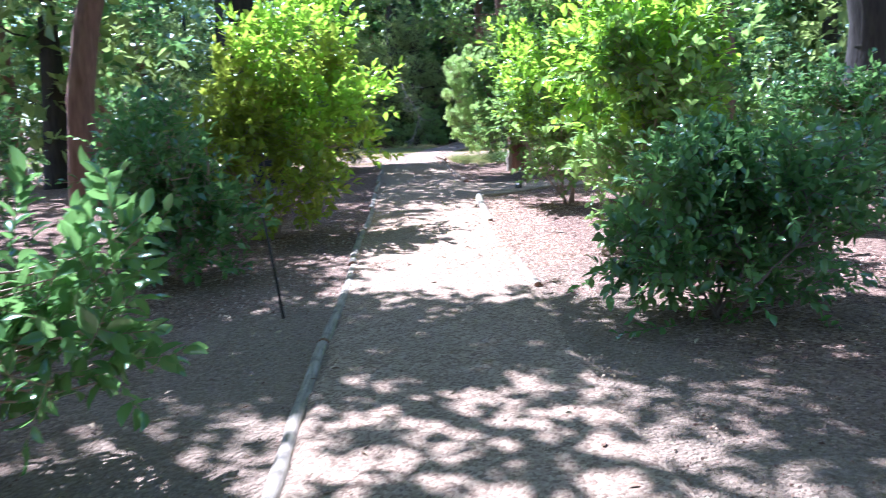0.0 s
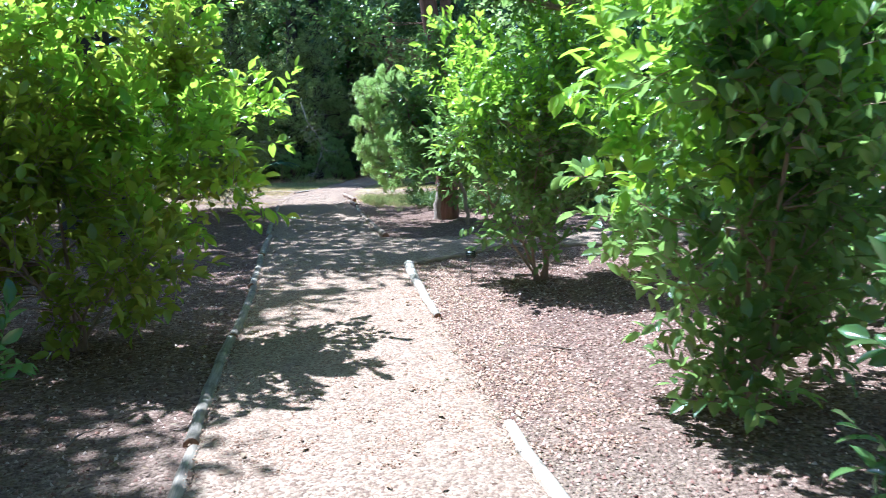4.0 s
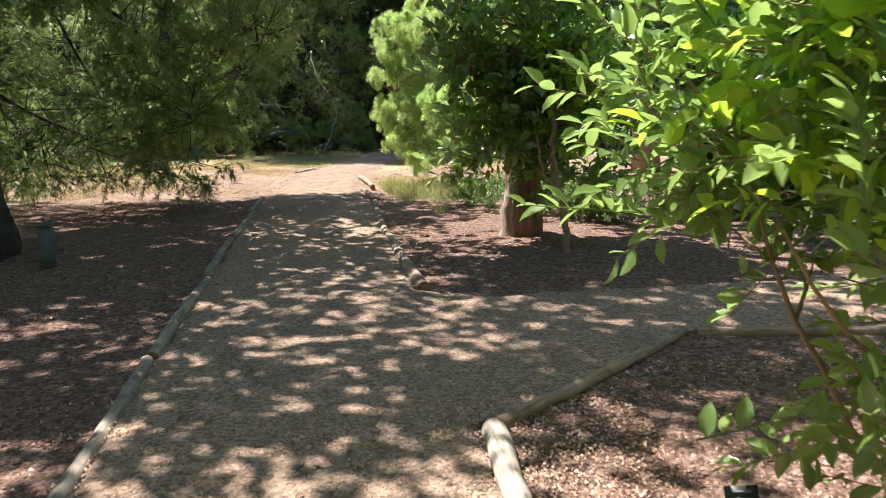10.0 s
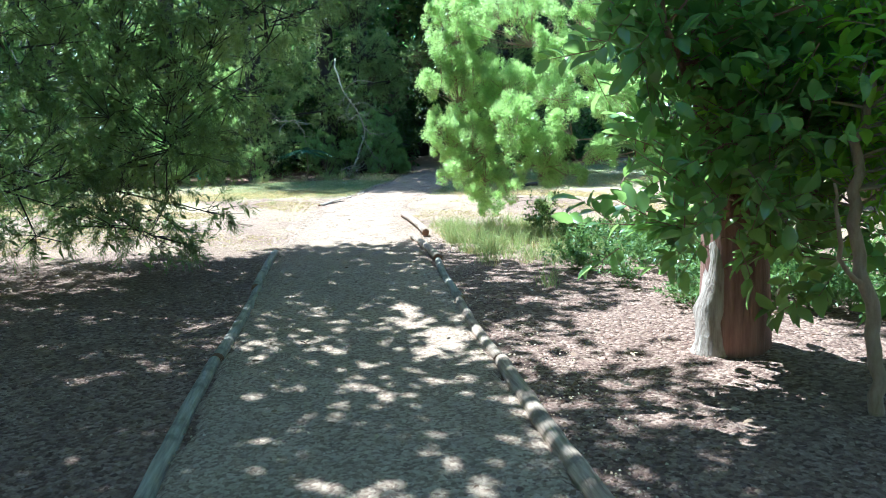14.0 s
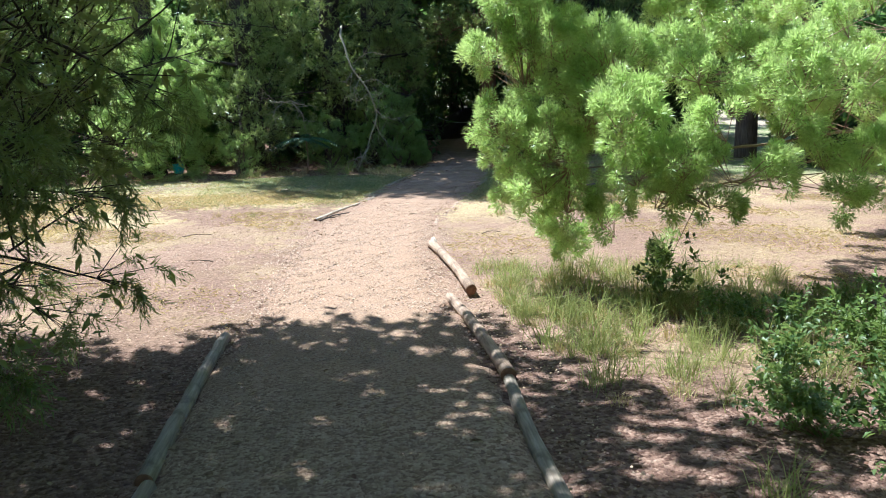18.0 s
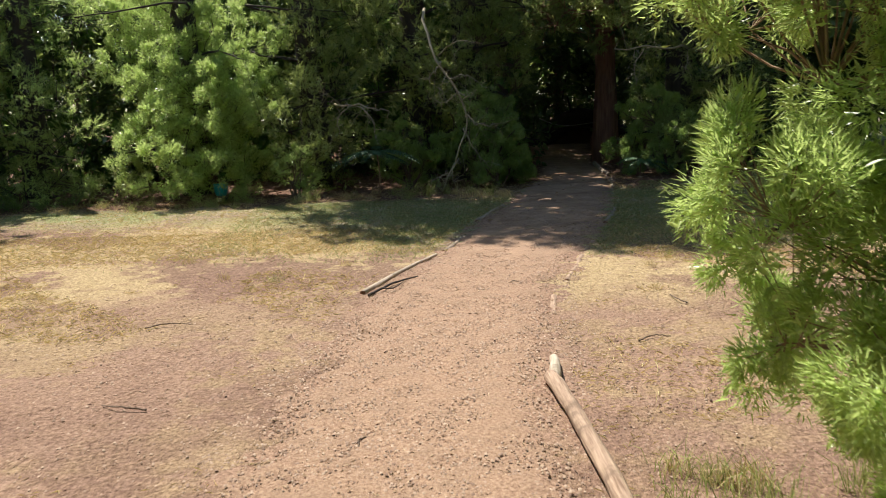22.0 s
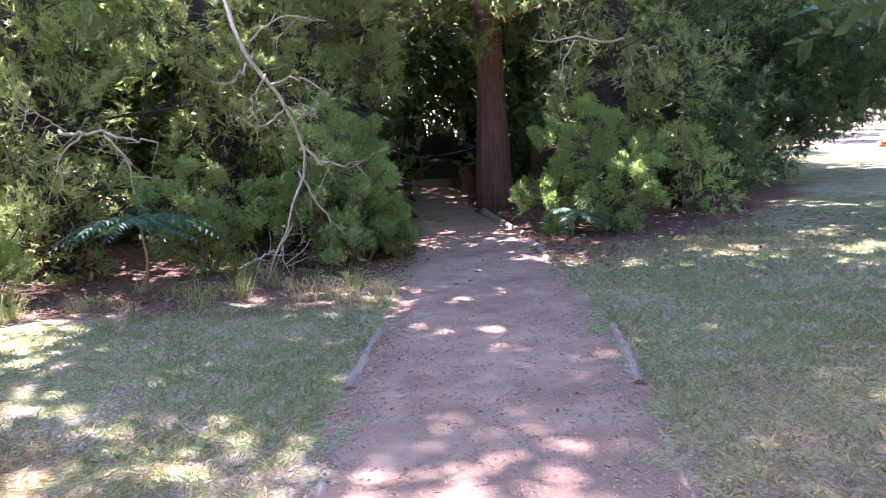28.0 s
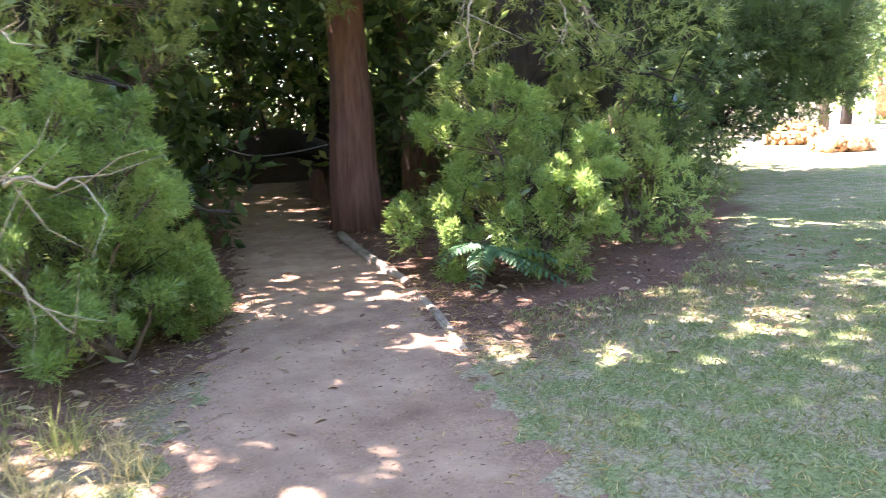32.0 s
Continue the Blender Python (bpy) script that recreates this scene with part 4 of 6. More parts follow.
# ---- trees ----
def tree(name, base, line, radii, bark, blobs, shoots, mat, label, needle=True, seed=0, limbs=(), ll=0.09, k=14, sides=18, ridges=7, tl=0.12, wide=0.17, floor=0.12, high=(), high_n=0, high_mat=None, high_ll=0.28, group="", up=0.3, category="tree", rough=0.03, n_heads=90, gap=0.34, clump=0.27, heads=9, spread=6, droop=0.0, ball=0):
    """Trunk, limbs and crown; high: upper masses of larger leaf tufts, mostly out of view, some set to cast shade."""
    r = np.random.default_rng(seed)
    base = (base[0], base[1], gzf(base[0], base[1]))
    ob = thing(name, base, label, category, group)
    line = [(base[0], base[1], base[2] - 0.15)] + [tuple(p) for p in line]
    n = 26
    pts = curve_pts(line, n)
    pts[2:-1, :2] += r.normal(0, 0.01, (n - 3, 2))
    rad = np.interp(np.linspace(0, 1, n), np.linspace(0, 1, len(radii)), radii)
    part("trunk", tube(pts, rad, sides, rough, ridges, seed), bark, ob, smooth=True)
    lines = [pts[4:]]
    for i, (lp, l0, l1) in enumerate(limbs):
        q = curve_pts(lp, 12)
        q[1:-1] += r.normal(0, 0.015, (10, 3))
        lines.append(q)
        part("limb", tube(q, np.linspace(l0, l1, 12), 8, 0.04, 0, seed + i), bark, ob, smooth=True)
    if shoots:
        if needle:
            if ball:
                leaves, core, twig, c = needle_balls(r, blobs, n_heads, gap, clump, heads, ball, ll, ll * wide, up, base[2] + floor)
            else:
                leaves, core, twig, c = needle_heads(r, blobs, n_heads, gap, clump, heads, spread, k, ll, ll * wide, up, base[2] + floor, droop=droop)
        else:
            leaves, twig, c = broad_foliage(r, tufts(r, blobs, max(10, shoots // 9), 0.28), shoots, 4, 7, tl, ll, up, floor=base[2] + floor, wide=0.54)
        part("crown", leaves, mat, ob)
        if needle:
            part("inner_foliage", core, mat, ob, kind="stuff")
        part("twig_work", join(twig, limbs_to(r, lines, c[:: max(1, len(c) // 110)], 0.006 if ball else 0.008, 0.002)), bark, ob, kind="stuff")
    if high_n:
        c, o = in_blobs(r, high, high_n, 0.5)
        p, w, nr, ln, a, e = sprays(r, c, o, 3, 5, 0.5, high_ll, 0.2, 0.7, 0.9, 0.7)
        part("upper_crown", place(NEED_V, NEED_F, p, w, nr, ln, ln * 0.6), high_mat or mat, ob)
    return ob


# broad-leaved tree with a pale flared foot, beside the shaded path
T1 = tree("broadleaf_tree", (3.07, 17.55), [(3.06, 17.55, 1.2), (3.0, 17.6, 2.6), (2.7, 17.9, 5.0), (2.2, 18.2, 8.0)], [0.21, 0.16, 0.15, 0.14, 0.13, 0.1, 0.05], M_BARK_RED,
          [(2.75, 16.95, 2.0, 0.5, 0.7, 1.0), (3.3, 17.0, 2.3, 0.48, 0.8, 1.0), (2.55, 16.85, 1.25, 0.36, 0.6, 0.4), (3.0, 17.1, 3.0, 0.6, 0.6, 0.4), (3.5, 17.0, 1.2, 0.4, 0.5, 0.4), (1.8, 17.5, 3.7, 0.7, 0.6, 0.4, 0.2)], 270, M_CAM,
          "broad-leaved evergreen tree with reddish bark and pale foot", False, 21,
          [([(3.05, 17.5, 0.9), (2.7, 17.2, 1.5), (2.3, 16.8, 2.0)], 0.04, 0.01), ([(3.05, 17.5, 1.1), (3.5, 17.2, 1.9), (4.0, 16.9, 2.5)], 0.04, 0.01), ([(3.0, 17.6, 2.5), (3.15, 17.7, 4.2), (3.6, 18.1, 7.5)], 0.11, 0.05)],
          # some upper masses are added out of view to shade the bed below
          0.118, tl=0.27, floor=0.55, high=[(3.8, 18.4, 7.5, 1.8, 2.2, 2.0), (4.8, 18.2, 8.2, 2.4, 2.4, 1.8), (2.4, 21.2, 7.6, 0.9, 0.7, 0.7, 1.2), (0.55, 18.6, 7.7, 0.8, 0.6, 0.5, 2.2)], high_n=325, high_mat=M_FAR)
part("bark_flare", tube(curve_pts([(2.93, 17.5, 0.12), (2.93, 17.5, 0.45), (2.98, 17.53, 1.15)], 12), np.interp(np.linspace(0, 1, 12), [0, 0.2, 0.5, 1], [0.18, 0.115, 0.08, 0.04]), 12, 0.12, 5, 5), M_BARK_PALE, T1, "pale flaking bark on the foot of the trunk", True)
tree("sapling", (3.2, 16.45), [(3.12, 16.45, 0.7), (3.05, 16.5, 1.1), (3.15, 16.5, 1.9)], [0.035, 0.03, 0.025, 0.012], M_STEM, [(3.1, 16.5, 1.7, 0.4, 0.4, 0.5)], 60, M_CAM_Y, "slim leaning sapling with yellow-green leaves", False, 22,
     [([(3.12, 16.45, 0.75), (2.95, 16.4, 1.0), (2.85, 16.35, 1.3)], 0.015, 0.006)], 0.09, tl=0.2)

# old conifer whose boughs hang over the path
tree("weeping_conifer", (-2.6, 17.7), [(-2.65, 17.8, 1.4), (-2.7, 18.2, 3.5), (-2.6, 18.6, 7.5)], [0.75, 0.42, 0.3, 0.26, 0.22, 0.1], M_BARK_DARK,
     [(-1.2, 21.2, 2.1, 1.25, 1.1, 1.1), (-2.4, 22.3, 2.3, 1.4, 1.2, 1.5), (-0.5, 22.6, 2.9, 1.0, 1.0, 0.9), (-3.6, 20.6, 2.0, 1.3, 1.3, 1.6, 1.0), (-1.0, 20.6, 3.2, 1.2, 1.2, 0.9), (-1.5, 22.0, 1.05, 1.2, 0.9, 0.6), (-3.3, 22.2, 1.0, 1.3, 0.9, 0.65), (-2.4, 20.4, 1.3, 1.0, 0.8, 0.7), (-2.0, 19.2, 3.4, 1.2, 1.0, 0.8), (-4.6, 21.8, 1.6, 1.2, 1.0, 1.4, 0.6), (-1.7, 20.3, 1.3, 0.6, 0.5, 0.8), (-1.4, 19.9, 2.4, 0.6, 0.5, 0.6), (-0.65, 20.9, 1.6, 0.55, 0.6, 0.7, 1.2), (-0.35, 21.1, 2.2, 0.5, 0.5, 0.45, 0.7), (-0.95, 20.7, 0.9, 0.45, 0.5, 0.4, 0.5), (0.3, 21.4, 2.8, 0.7, 0.6, 0.35, 0.8)],
     3600, M_WEEP, "dark weeping conifer with boughs hanging to the ground", True, 23,
     [([(-2.65, 18.0, 2.6), (-2.0, 20.0, 3.2), (-1.2, 21.5, 2.5), (-0.4, 22.5, 1.5)], 0.045, 0.009), ([(-2.65, 18.0, 3.2), (-2.4, 20.0, 3.6), (-2.3, 21.6, 2.7), (-2.0, 22.8, 1.4)], 0.045, 0.009), ([(-2.6, 18.0, 1.8), (-2.9, 20.0, 1.9), (-2.3, 21.6, 1.3), (-0.9, 22.1, 0.85)], 0.04, 0.008), ([(-2.65, 18.1, 4.0), (-1.4, 19.6, 4.4), (-0.4, 20.9, 3.4)], 0.045, 0.009)],
     # upper masses out of view, spaced to throw shade and sun gaps on the path
     0.075, 13, floor=0.2, n_heads=300, gap=0.29, clump=0.29, heads=8, spread=6, droop=0.55, wide=0.12, high=[(-3.2, 19.5, 5.8, 1.6, 2.4, 1.4, 6.0), (-1.0, 22.3, 5.6, 2.0, 1.5, 1.4, 6.0), (-1.0, 19.4, 5.6, 1.3, 1.4, 1.0, 1.4), (-1.9, 15.8, 6.2, 2.6, 1.2, 1.6, 2.5), (-1.9, 18.9, 6.2, 2.6, 1.2, 1.6, 2.6), (-1.4, 20.0, 6.6, 1.6, 1.2, 0.8, 1.2), (-4.4, 21.2, 6.8, 2.0, 2.2, 1.4, 6.0), (-4.8, 18.0, 6.6, 1.8, 2.2, 1.3, 5.0), (-1.9, 24.0, 5.8, 1.1, 0.8, 0.8, 1.6), (-0.6, 24.2, 5.8, 1.1, 0.8, 0.7, 1.6)], high_n=1420, high_mat=M_POD_D, high_ll=0.2, up=-0.15)

# bright conifer bough at the edge of the clearing
tree("bright_conifer", (7.7, 25.0), [(7.65, 25.0, 1.5), (7.6, 25.0, 4.5), (7.6, 25.0, 8)], [0.3, 0.22, 0.2, 0.14, 0.05], M_STEM,
     [(2.27, 23.6, 2.07, 0.21, 0.26, 0.2, 1.0), (2.42, 23.0, 1.36, 0.15, 0.2, 0.14, 0.6), (2.54, 22.95, 1.1, 0.15, 0.2, 0.13, 0.6), (2.7, 22.95, 0.95, 0.13, 0.17, 0.12, 0.5), (2.95, 22.9, 0.82, 0.12, 0.15, 0.1, 0.4), (2.31, 23.3, 1.49, 0.21, 0.27, 0.2, 1.2), (2.32, 23.3, 1.15, 0.18, 0.23, 0.17, 0.8), (2.69, 23.3, 2.01, 0.26, 0.33, 0.25, 1.8), (2.78, 23.5, 0.73, 0.19, 0.24, 0.18, 0.8), (3.03, 23.0, 1.95, 0.25, 0.31, 0.23, 1.8), (2.9, 23.0, 1.61, 0.18, 0.23, 0.18, 1.0), (2.56, 22.95, 1.37, 0.18, 0.23, 0.17, 1.0), (2.91, 22.3, 1.54, 0.19, 0.23, 0.18, 1.4), (3.02, 22.4, 1.2, 0.1, 0.12, 0.09, 0.4), (3.24, 23.4, 0.65, 0.13, 0.17, 0.13, 0.4), (3.48, 22.4, 1.9, 0.16, 0.21, 0.16, 1.1), (3.53, 23.0, 2.03, 0.18, 0.23, 0.18, 1.0), (3.31, 22.2, 1.25, 0.2, 0.25, 0.19, 1.8), (3.29, 22.7, 0.98, 0.13, 0.16, 0.12, 0.6), (3.53, 22.1, 1.5, 0.13, 0.16, 0.12, 0.8), (3.59, 22.1, 1.22, 0.13, 0.16, 0.12, 0.8), (3.78, 22.0, 1.25, 0.13, 0.16, 0.12, 0.8), (4.46, 23.6, 1.94, 0.28, 0.35, 0.27, 1.8), (3.48, 22.8, 0.59, 0.11, 0.13, 0.1, 0.4), (3.55, 22.3, 1.03, 0.12, 0.15, 0.11, 0.6), (2.61, 23.5, 2.22, 0.21, 0.26, 0.2, 1.0), (2.5, 23.6, 2.75, 0.35, 0.4, 0.3, 0.8), (3.2, 23.2, 2.75, 0.5, 0.5, 0.35, 1.2), (4.0, 23.6, 2.5, 0.55, 0.5, 0.5, 1.4), (3.6, 23.8, 3.15, 0.8, 0.6, 0.4, 1.4), (4.9, 24.0, 2.5, 0.7, 0.6, 0.7, 1.6), (5.7, 24.4, 2.0, 0.7, 0.6, 0.7, 1.5), (6.6, 25.6, 2.6, 1.0, 0.8, 0.6, 1.5), (5.0, 23.0, 1.3, 0.5, 0.4, 0.35, 0.9), (4.3, 22.5, 1.75, 0.35, 0.35, 0.35, 1.2), (4.6, 22.4, 1.2, 0.35, 0.35, 0.3, 0.9), (4.9, 22.7, 2.1, 0.4, 0.4, 0.4, 1.2), (5.6, 23.4, 1.2, 0.5, 0.4, 0.35, 0.8)],
     3400, M_POD, "bright green soft-needled conifer with low spreading boughs", True, 24,
     [([(7.65, 25.0, 1.3), (5.2, 23.2, 1.4), (3.7, 22.4, 1.35), (2.7, 22.9, 1.2)], 0.026, 0.005), ([(7.65, 25.0, 2.1), (5.4, 23.8, 2.0), (3.6, 23.0, 1.85), (2.5, 23.5, 1.8)], 0.026, 0.005), ([(6.3, 24.1, 1.33), (4.5, 22.9, 1.15), (3.3, 22.4, 1.05)], 0.018, 0.004), ([(7.65, 25.0, 3.0), (4.9, 23.9, 2.9), (3.4, 23.3, 2.5)], 0.026, 0.006)],
     0.037, 18, high=[(7.4, 25.0, 5.5, 1.6, 1.6, 1.6)], high_n=180, high_mat=M_POD, high_ll=0.16, wide=0.16, up=0.55, n_heads=205, gap=0.17, clump=0.165, heads=7, floor=0.3, ball=250)

# wall of conifers behind the clearing
G_WALL = "conifers behind the clearing"
WALL = [
    (-6.4, 36.6, 1.7, 1.3, 4.2, M_POD, 0), (-3.2, 36.2, 1.8, 1.2, 3.7, M_POD, 0), (-1.0, 36.8, 1.1, 1.1, 4.6, M_POD_G, 1), (1.0, 37.2, 1.4, 1.2, 5.5, M_POD_G, 1),
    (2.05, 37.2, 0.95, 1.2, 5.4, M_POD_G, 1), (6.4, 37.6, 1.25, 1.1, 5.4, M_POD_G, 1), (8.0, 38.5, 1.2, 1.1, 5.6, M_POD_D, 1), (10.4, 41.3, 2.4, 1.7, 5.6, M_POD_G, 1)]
for i, (x, y, rx, ry, h, mt, tall) in enumerate(WALL):
    r = np.random.default_rng(100 + i)
    blobs = []
    for j in range(11):
        u = (j + 0.5) / 11
        a = r.uniform(0, 2 * np.pi)
        q = r.uniform(0.3, 0.75)
        lean = min(2.6 * (0.5 - u), 0.6) if (not tall or i == 2) else 0.25
        blobs.append((x + rx * q * math.cos(a), y + ry * q * math.sin(a) - lean, 0.45 + h * u, 0.62 * rx, 0.62 * ry, 0.55))
    # unseen treetops; the extra ones for i == 2 are added to shade the path's edge
    high = ([(-2.7, 36.7, 11.5, 1.3, 1.3, 2.2), (-2.1, 36.6, 8.6, 0.9, 1.0, 1.2, 3.0), (-1.7, 37.8, 8.6, 0.9, 0.9, 1.2, 3.0)] if i == 2 else []) + [*([] if i == 2 else [(x + 0.3, y + 0.3, 8.0, 2.0, 1.8, 2.6)]), (x, y, 12.0, 1.9, 1.8, 3.0), (x - 0.2, y + 0.4, 15.5, 1.3, 1.3, 2.0)] if tall else ()
    tree("conifer", (x, y + 0.3), [(x, y + 0.3, 2.5), (x + r.normal(0, 0.2), y + 0.3, 7), (x, y + 0.4, 15 if tall else 5)], [0.3, 0.24, 0.2, 0.12, 0.04], M_BARK_DARK, blobs, (3300 if i == 1 else (900 if i in (0, 6, 7) else 1250)), mt,
         ("tall dark conifer with foliage to the ground" if tall else "sunlit bushy conifer at the edge of the clearing"), True, 200 + i,
         [([(x, y + 0.3, 1.0 + 0.8 * k), (x + r.normal(0, 0.5), y - 0.4, 1.2 + 0.8 * k), (x + r.normal(0, 0.9), y - 0.9, 1.0 + 0.8 * k)], 0.03, 0.008) for k in range(5)],
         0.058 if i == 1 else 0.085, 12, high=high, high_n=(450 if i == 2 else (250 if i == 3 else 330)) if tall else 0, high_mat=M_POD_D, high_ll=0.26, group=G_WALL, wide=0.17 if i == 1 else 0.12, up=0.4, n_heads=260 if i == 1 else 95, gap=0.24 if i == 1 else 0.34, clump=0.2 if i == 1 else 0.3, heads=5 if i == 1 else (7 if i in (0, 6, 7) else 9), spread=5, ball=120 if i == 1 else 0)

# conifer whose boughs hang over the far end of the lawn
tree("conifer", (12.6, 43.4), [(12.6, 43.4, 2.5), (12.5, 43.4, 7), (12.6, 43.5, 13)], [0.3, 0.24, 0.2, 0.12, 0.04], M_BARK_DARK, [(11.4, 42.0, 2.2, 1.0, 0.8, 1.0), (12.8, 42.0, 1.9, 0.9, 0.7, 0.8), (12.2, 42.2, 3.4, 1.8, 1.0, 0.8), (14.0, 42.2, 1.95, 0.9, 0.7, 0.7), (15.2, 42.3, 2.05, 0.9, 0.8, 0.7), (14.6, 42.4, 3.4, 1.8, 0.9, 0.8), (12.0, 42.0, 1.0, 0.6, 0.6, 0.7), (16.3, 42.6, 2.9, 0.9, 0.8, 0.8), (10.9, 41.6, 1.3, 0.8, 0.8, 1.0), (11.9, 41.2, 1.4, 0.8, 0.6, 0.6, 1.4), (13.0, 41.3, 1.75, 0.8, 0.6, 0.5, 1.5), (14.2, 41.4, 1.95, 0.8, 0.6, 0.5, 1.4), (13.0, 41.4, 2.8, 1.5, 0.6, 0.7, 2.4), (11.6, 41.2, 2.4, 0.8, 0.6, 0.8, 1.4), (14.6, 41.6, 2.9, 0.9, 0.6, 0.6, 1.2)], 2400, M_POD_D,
     "tall conifer with boughs hanging above the lawn", True, 219, [([(12.6, 43.4, 2.8), (13.4, 42.6, 3.2), (14.8, 42.4, 3.4)], 0.04, 0.01), ([(12.6, 43.4, 3.4), (14.0, 42.8, 3.9), (15.6, 42.5, 3.7)], 0.04, 0.01)], 0.1, 12, wide=0.14, n_heads=430, gap=0.3, clump=0.33, heads=7, spread=5, high=[(12.4, 43, 8, 2, 2, 2.6), (12.4, 43, 12, 1.6, 1.6, 2), (14.5, 43, 6.5, 1.8, 1.6, 1.4)], high_n=230, high_mat=M_POD_D, high_ll=0.26, group=G_WALL)

# low front growth of the wall
def bushy_conifer(at, blobs, shoots, mat, label, seed, ll=0.07, puffs=False):
    r = np.random.default_rng(seed)
    base = (at[0], at[1], gzf(*at))
    ob = thing("conifer_bush", base, label, "shrub", "low conifer bushes at the wood's edge")
    tips, _ = in_blobs(r, blobs, 6, 0.4)
    lines, arrs = stems_for(r, base, tips, 0.025)
    for a in arrs:
        part("stem", a, M_BARK, ob, smooth=True)
    if puffs:
        leaves, core, twig, c = needle_balls(r, blobs, shoots // 11, 0.19, 0.15, 5, 120, 0.046, 0.009, 0.5, base[2] + 0.08)
    else:
        leaves, core, twig, c = needle_heads(r, blobs, max(8, shoots // 12), 0.2, 0.2, 8, 6, 14, ll * 0.9, ll * 0.11, 0.4, base[2] + 0.06)
    part("inner_foliage", core, mat, ob, kind="stuff")
    part("foliage", leaves, mat, ob)
    part("twig_work", join(twig, limbs_to(r, lines, c[:: max(1, len(c) // 60)], 0.008, 0.003)), M_BARK, ob, kind="stuff")
    return ob


bushy_conifer((2.5, 35.9), [(2.15, 35.6, 0.85, 0.5, 0.4, 0.4), (2.55, 36.0, 1.3, 0.4, 0.4, 0.4), (2.1, 35.6, 1.5, 0.4, 0.4, 0.35), (2.6, 36.1, 0.55, 0.45, 0.4, 0.35), (2.1, 35.3, 0.4, 0.4, 0.35, 0.25)], 560, M_POD_F, "soft green conifer bush beside the shaded path", 301, puffs=True)
bushy_conifer((2.8, 36.5), [(2.85, 36.4, 0.6, 0.4, 0.4, 0.35), (2.95, 36.7, 0.35, 0.3, 0.3, 0.25), (2.6, 36.7, 1.3, 0.35, 0.4, 0.4)], 360, M_POD_F, "low conifer bush at the mouth of the wood", 302, puffs=True)
bushy_conifer((2.3, 37.1), [(2.65, 36.8, 1.9, 0.5, 0.45, 0.35), (2.85, 36.9, 2.5, 0.5, 0.5, 0.4), (2.1, 36.5, 2.2, 0.55, 0.45, 0.45), (1.5, 36.3, 2.3, 0.6, 0.45, 0.5), (2.4, 36.9, 3.0, 0.8, 0.5, 0.4)], 640, M_POD_G, "tall leaning conifer with soft boughs over the path's edge", 308)
bushy_conifer((5.9, 36.6), [(5.7, 36.5, 0.75, 0.6, 0.5, 0.45), (6.1, 36.4, 0.95, 0.5, 0.4, 0.45), (5.2, 36.9, 0.6, 0.5, 0.4, 0.35), (6.0, 36.3, 0.5, 0.5, 0.35, 0.3), (5.6, 37.0, 1.4, 0.6, 0.5, 0.5)], 620, M_POD_F, "rounded conifer bush beside the lawn", 303, puffs=True)
bushy_conifer((0.85, 35.9), [(0.9, 35.8, 0.55, 0.45, 0.3, 0.35), (0.6, 35.7, 1.0, 0.4, 0.3, 0.3), (1.25, 35.8, 0.95, 0.35, 0.3, 0.3)], 300, M_POD_F, "soft green conifer bush behind a dead branch", 307, puffs=True)
bushy_conifer((-1.1, 35.1), [(-1.1, 35.1, 0.5, 0.35, 0.3, 0.35), (-1.15, 35.1, 0.85, 0.25, 0.25, 0.25)], 130, M_POD, "small bright shoot-covered bush in the grass edge", 304, 0.08)
bushy_conifer((-4.4, 35.6), [(-4.3, 35.5, 0.45, 0.7, 0.4, 0.35), (-5.4, 35.6, 0.4, 0.6, 0.4, 0.3)], 240, M_POD_G, "low grey-green bush at the wood's edge", 305)
bushy_conifer((7.4, 37.4), [(7.5, 37.4, 1.0, 0.35, 0.3, 0.5), (7.7, 37.3, 0.5, 0.3, 0.3, 0.35), (7.3, 37.4, 1.6, 0.25, 0.25, 0.4)], 220, M_POD, "pale sunlit shoot climbing at the wood's edge", 306)

# large reddish trunk at the mouth of the wood
tree("large_conifer", (5.42, 40.35), [(5.42, 40.35, 1.5), (5.40, 40.4, 4.0), (5.4, 40.4, 14)], [0.33, 0.225, 0.205, 0.2, 0.19, 0.16, 0.1], M_BARK_RED, [(5.6, 39.4, 3.3, 1.5, 0.8, 0.7), (4.0, 39.2, 3.4, 1.2, 0.8, 0.6), (5.0, 38.4, 3.9, 1.6, 0.8, 0.6)], 500, M_POD_G,
     "large conifer with a straight reddish trunk beside the path", True, 31, [([(5.4, 40.2, 3.6), (5.0, 39.3, 3.7), (4.2, 38.6, 3.5)], 0.05, 0.012), ([(5.4, 40.2, 3.2), (6.0, 39.3, 3.4), (6.6, 38.6, 3.2)], 0.05, 0.012)], 0.085, 13, wide=0.13, n_heads=45,
     # first upper mass is added out of view to shade the bush by the lawn
     high=[(3.3, 39.5, 7.4, 1.7, 1.3, 0.8, 4.5), (5.2, 39.8, 8.5, 2.6, 2.2, 3.0), (5.2, 40.2, 13.5, 2.0, 2.0, 3.0)], high_n=260, high_mat=M_POD_D, high_ll=0.26, sides=28, ridges=11)


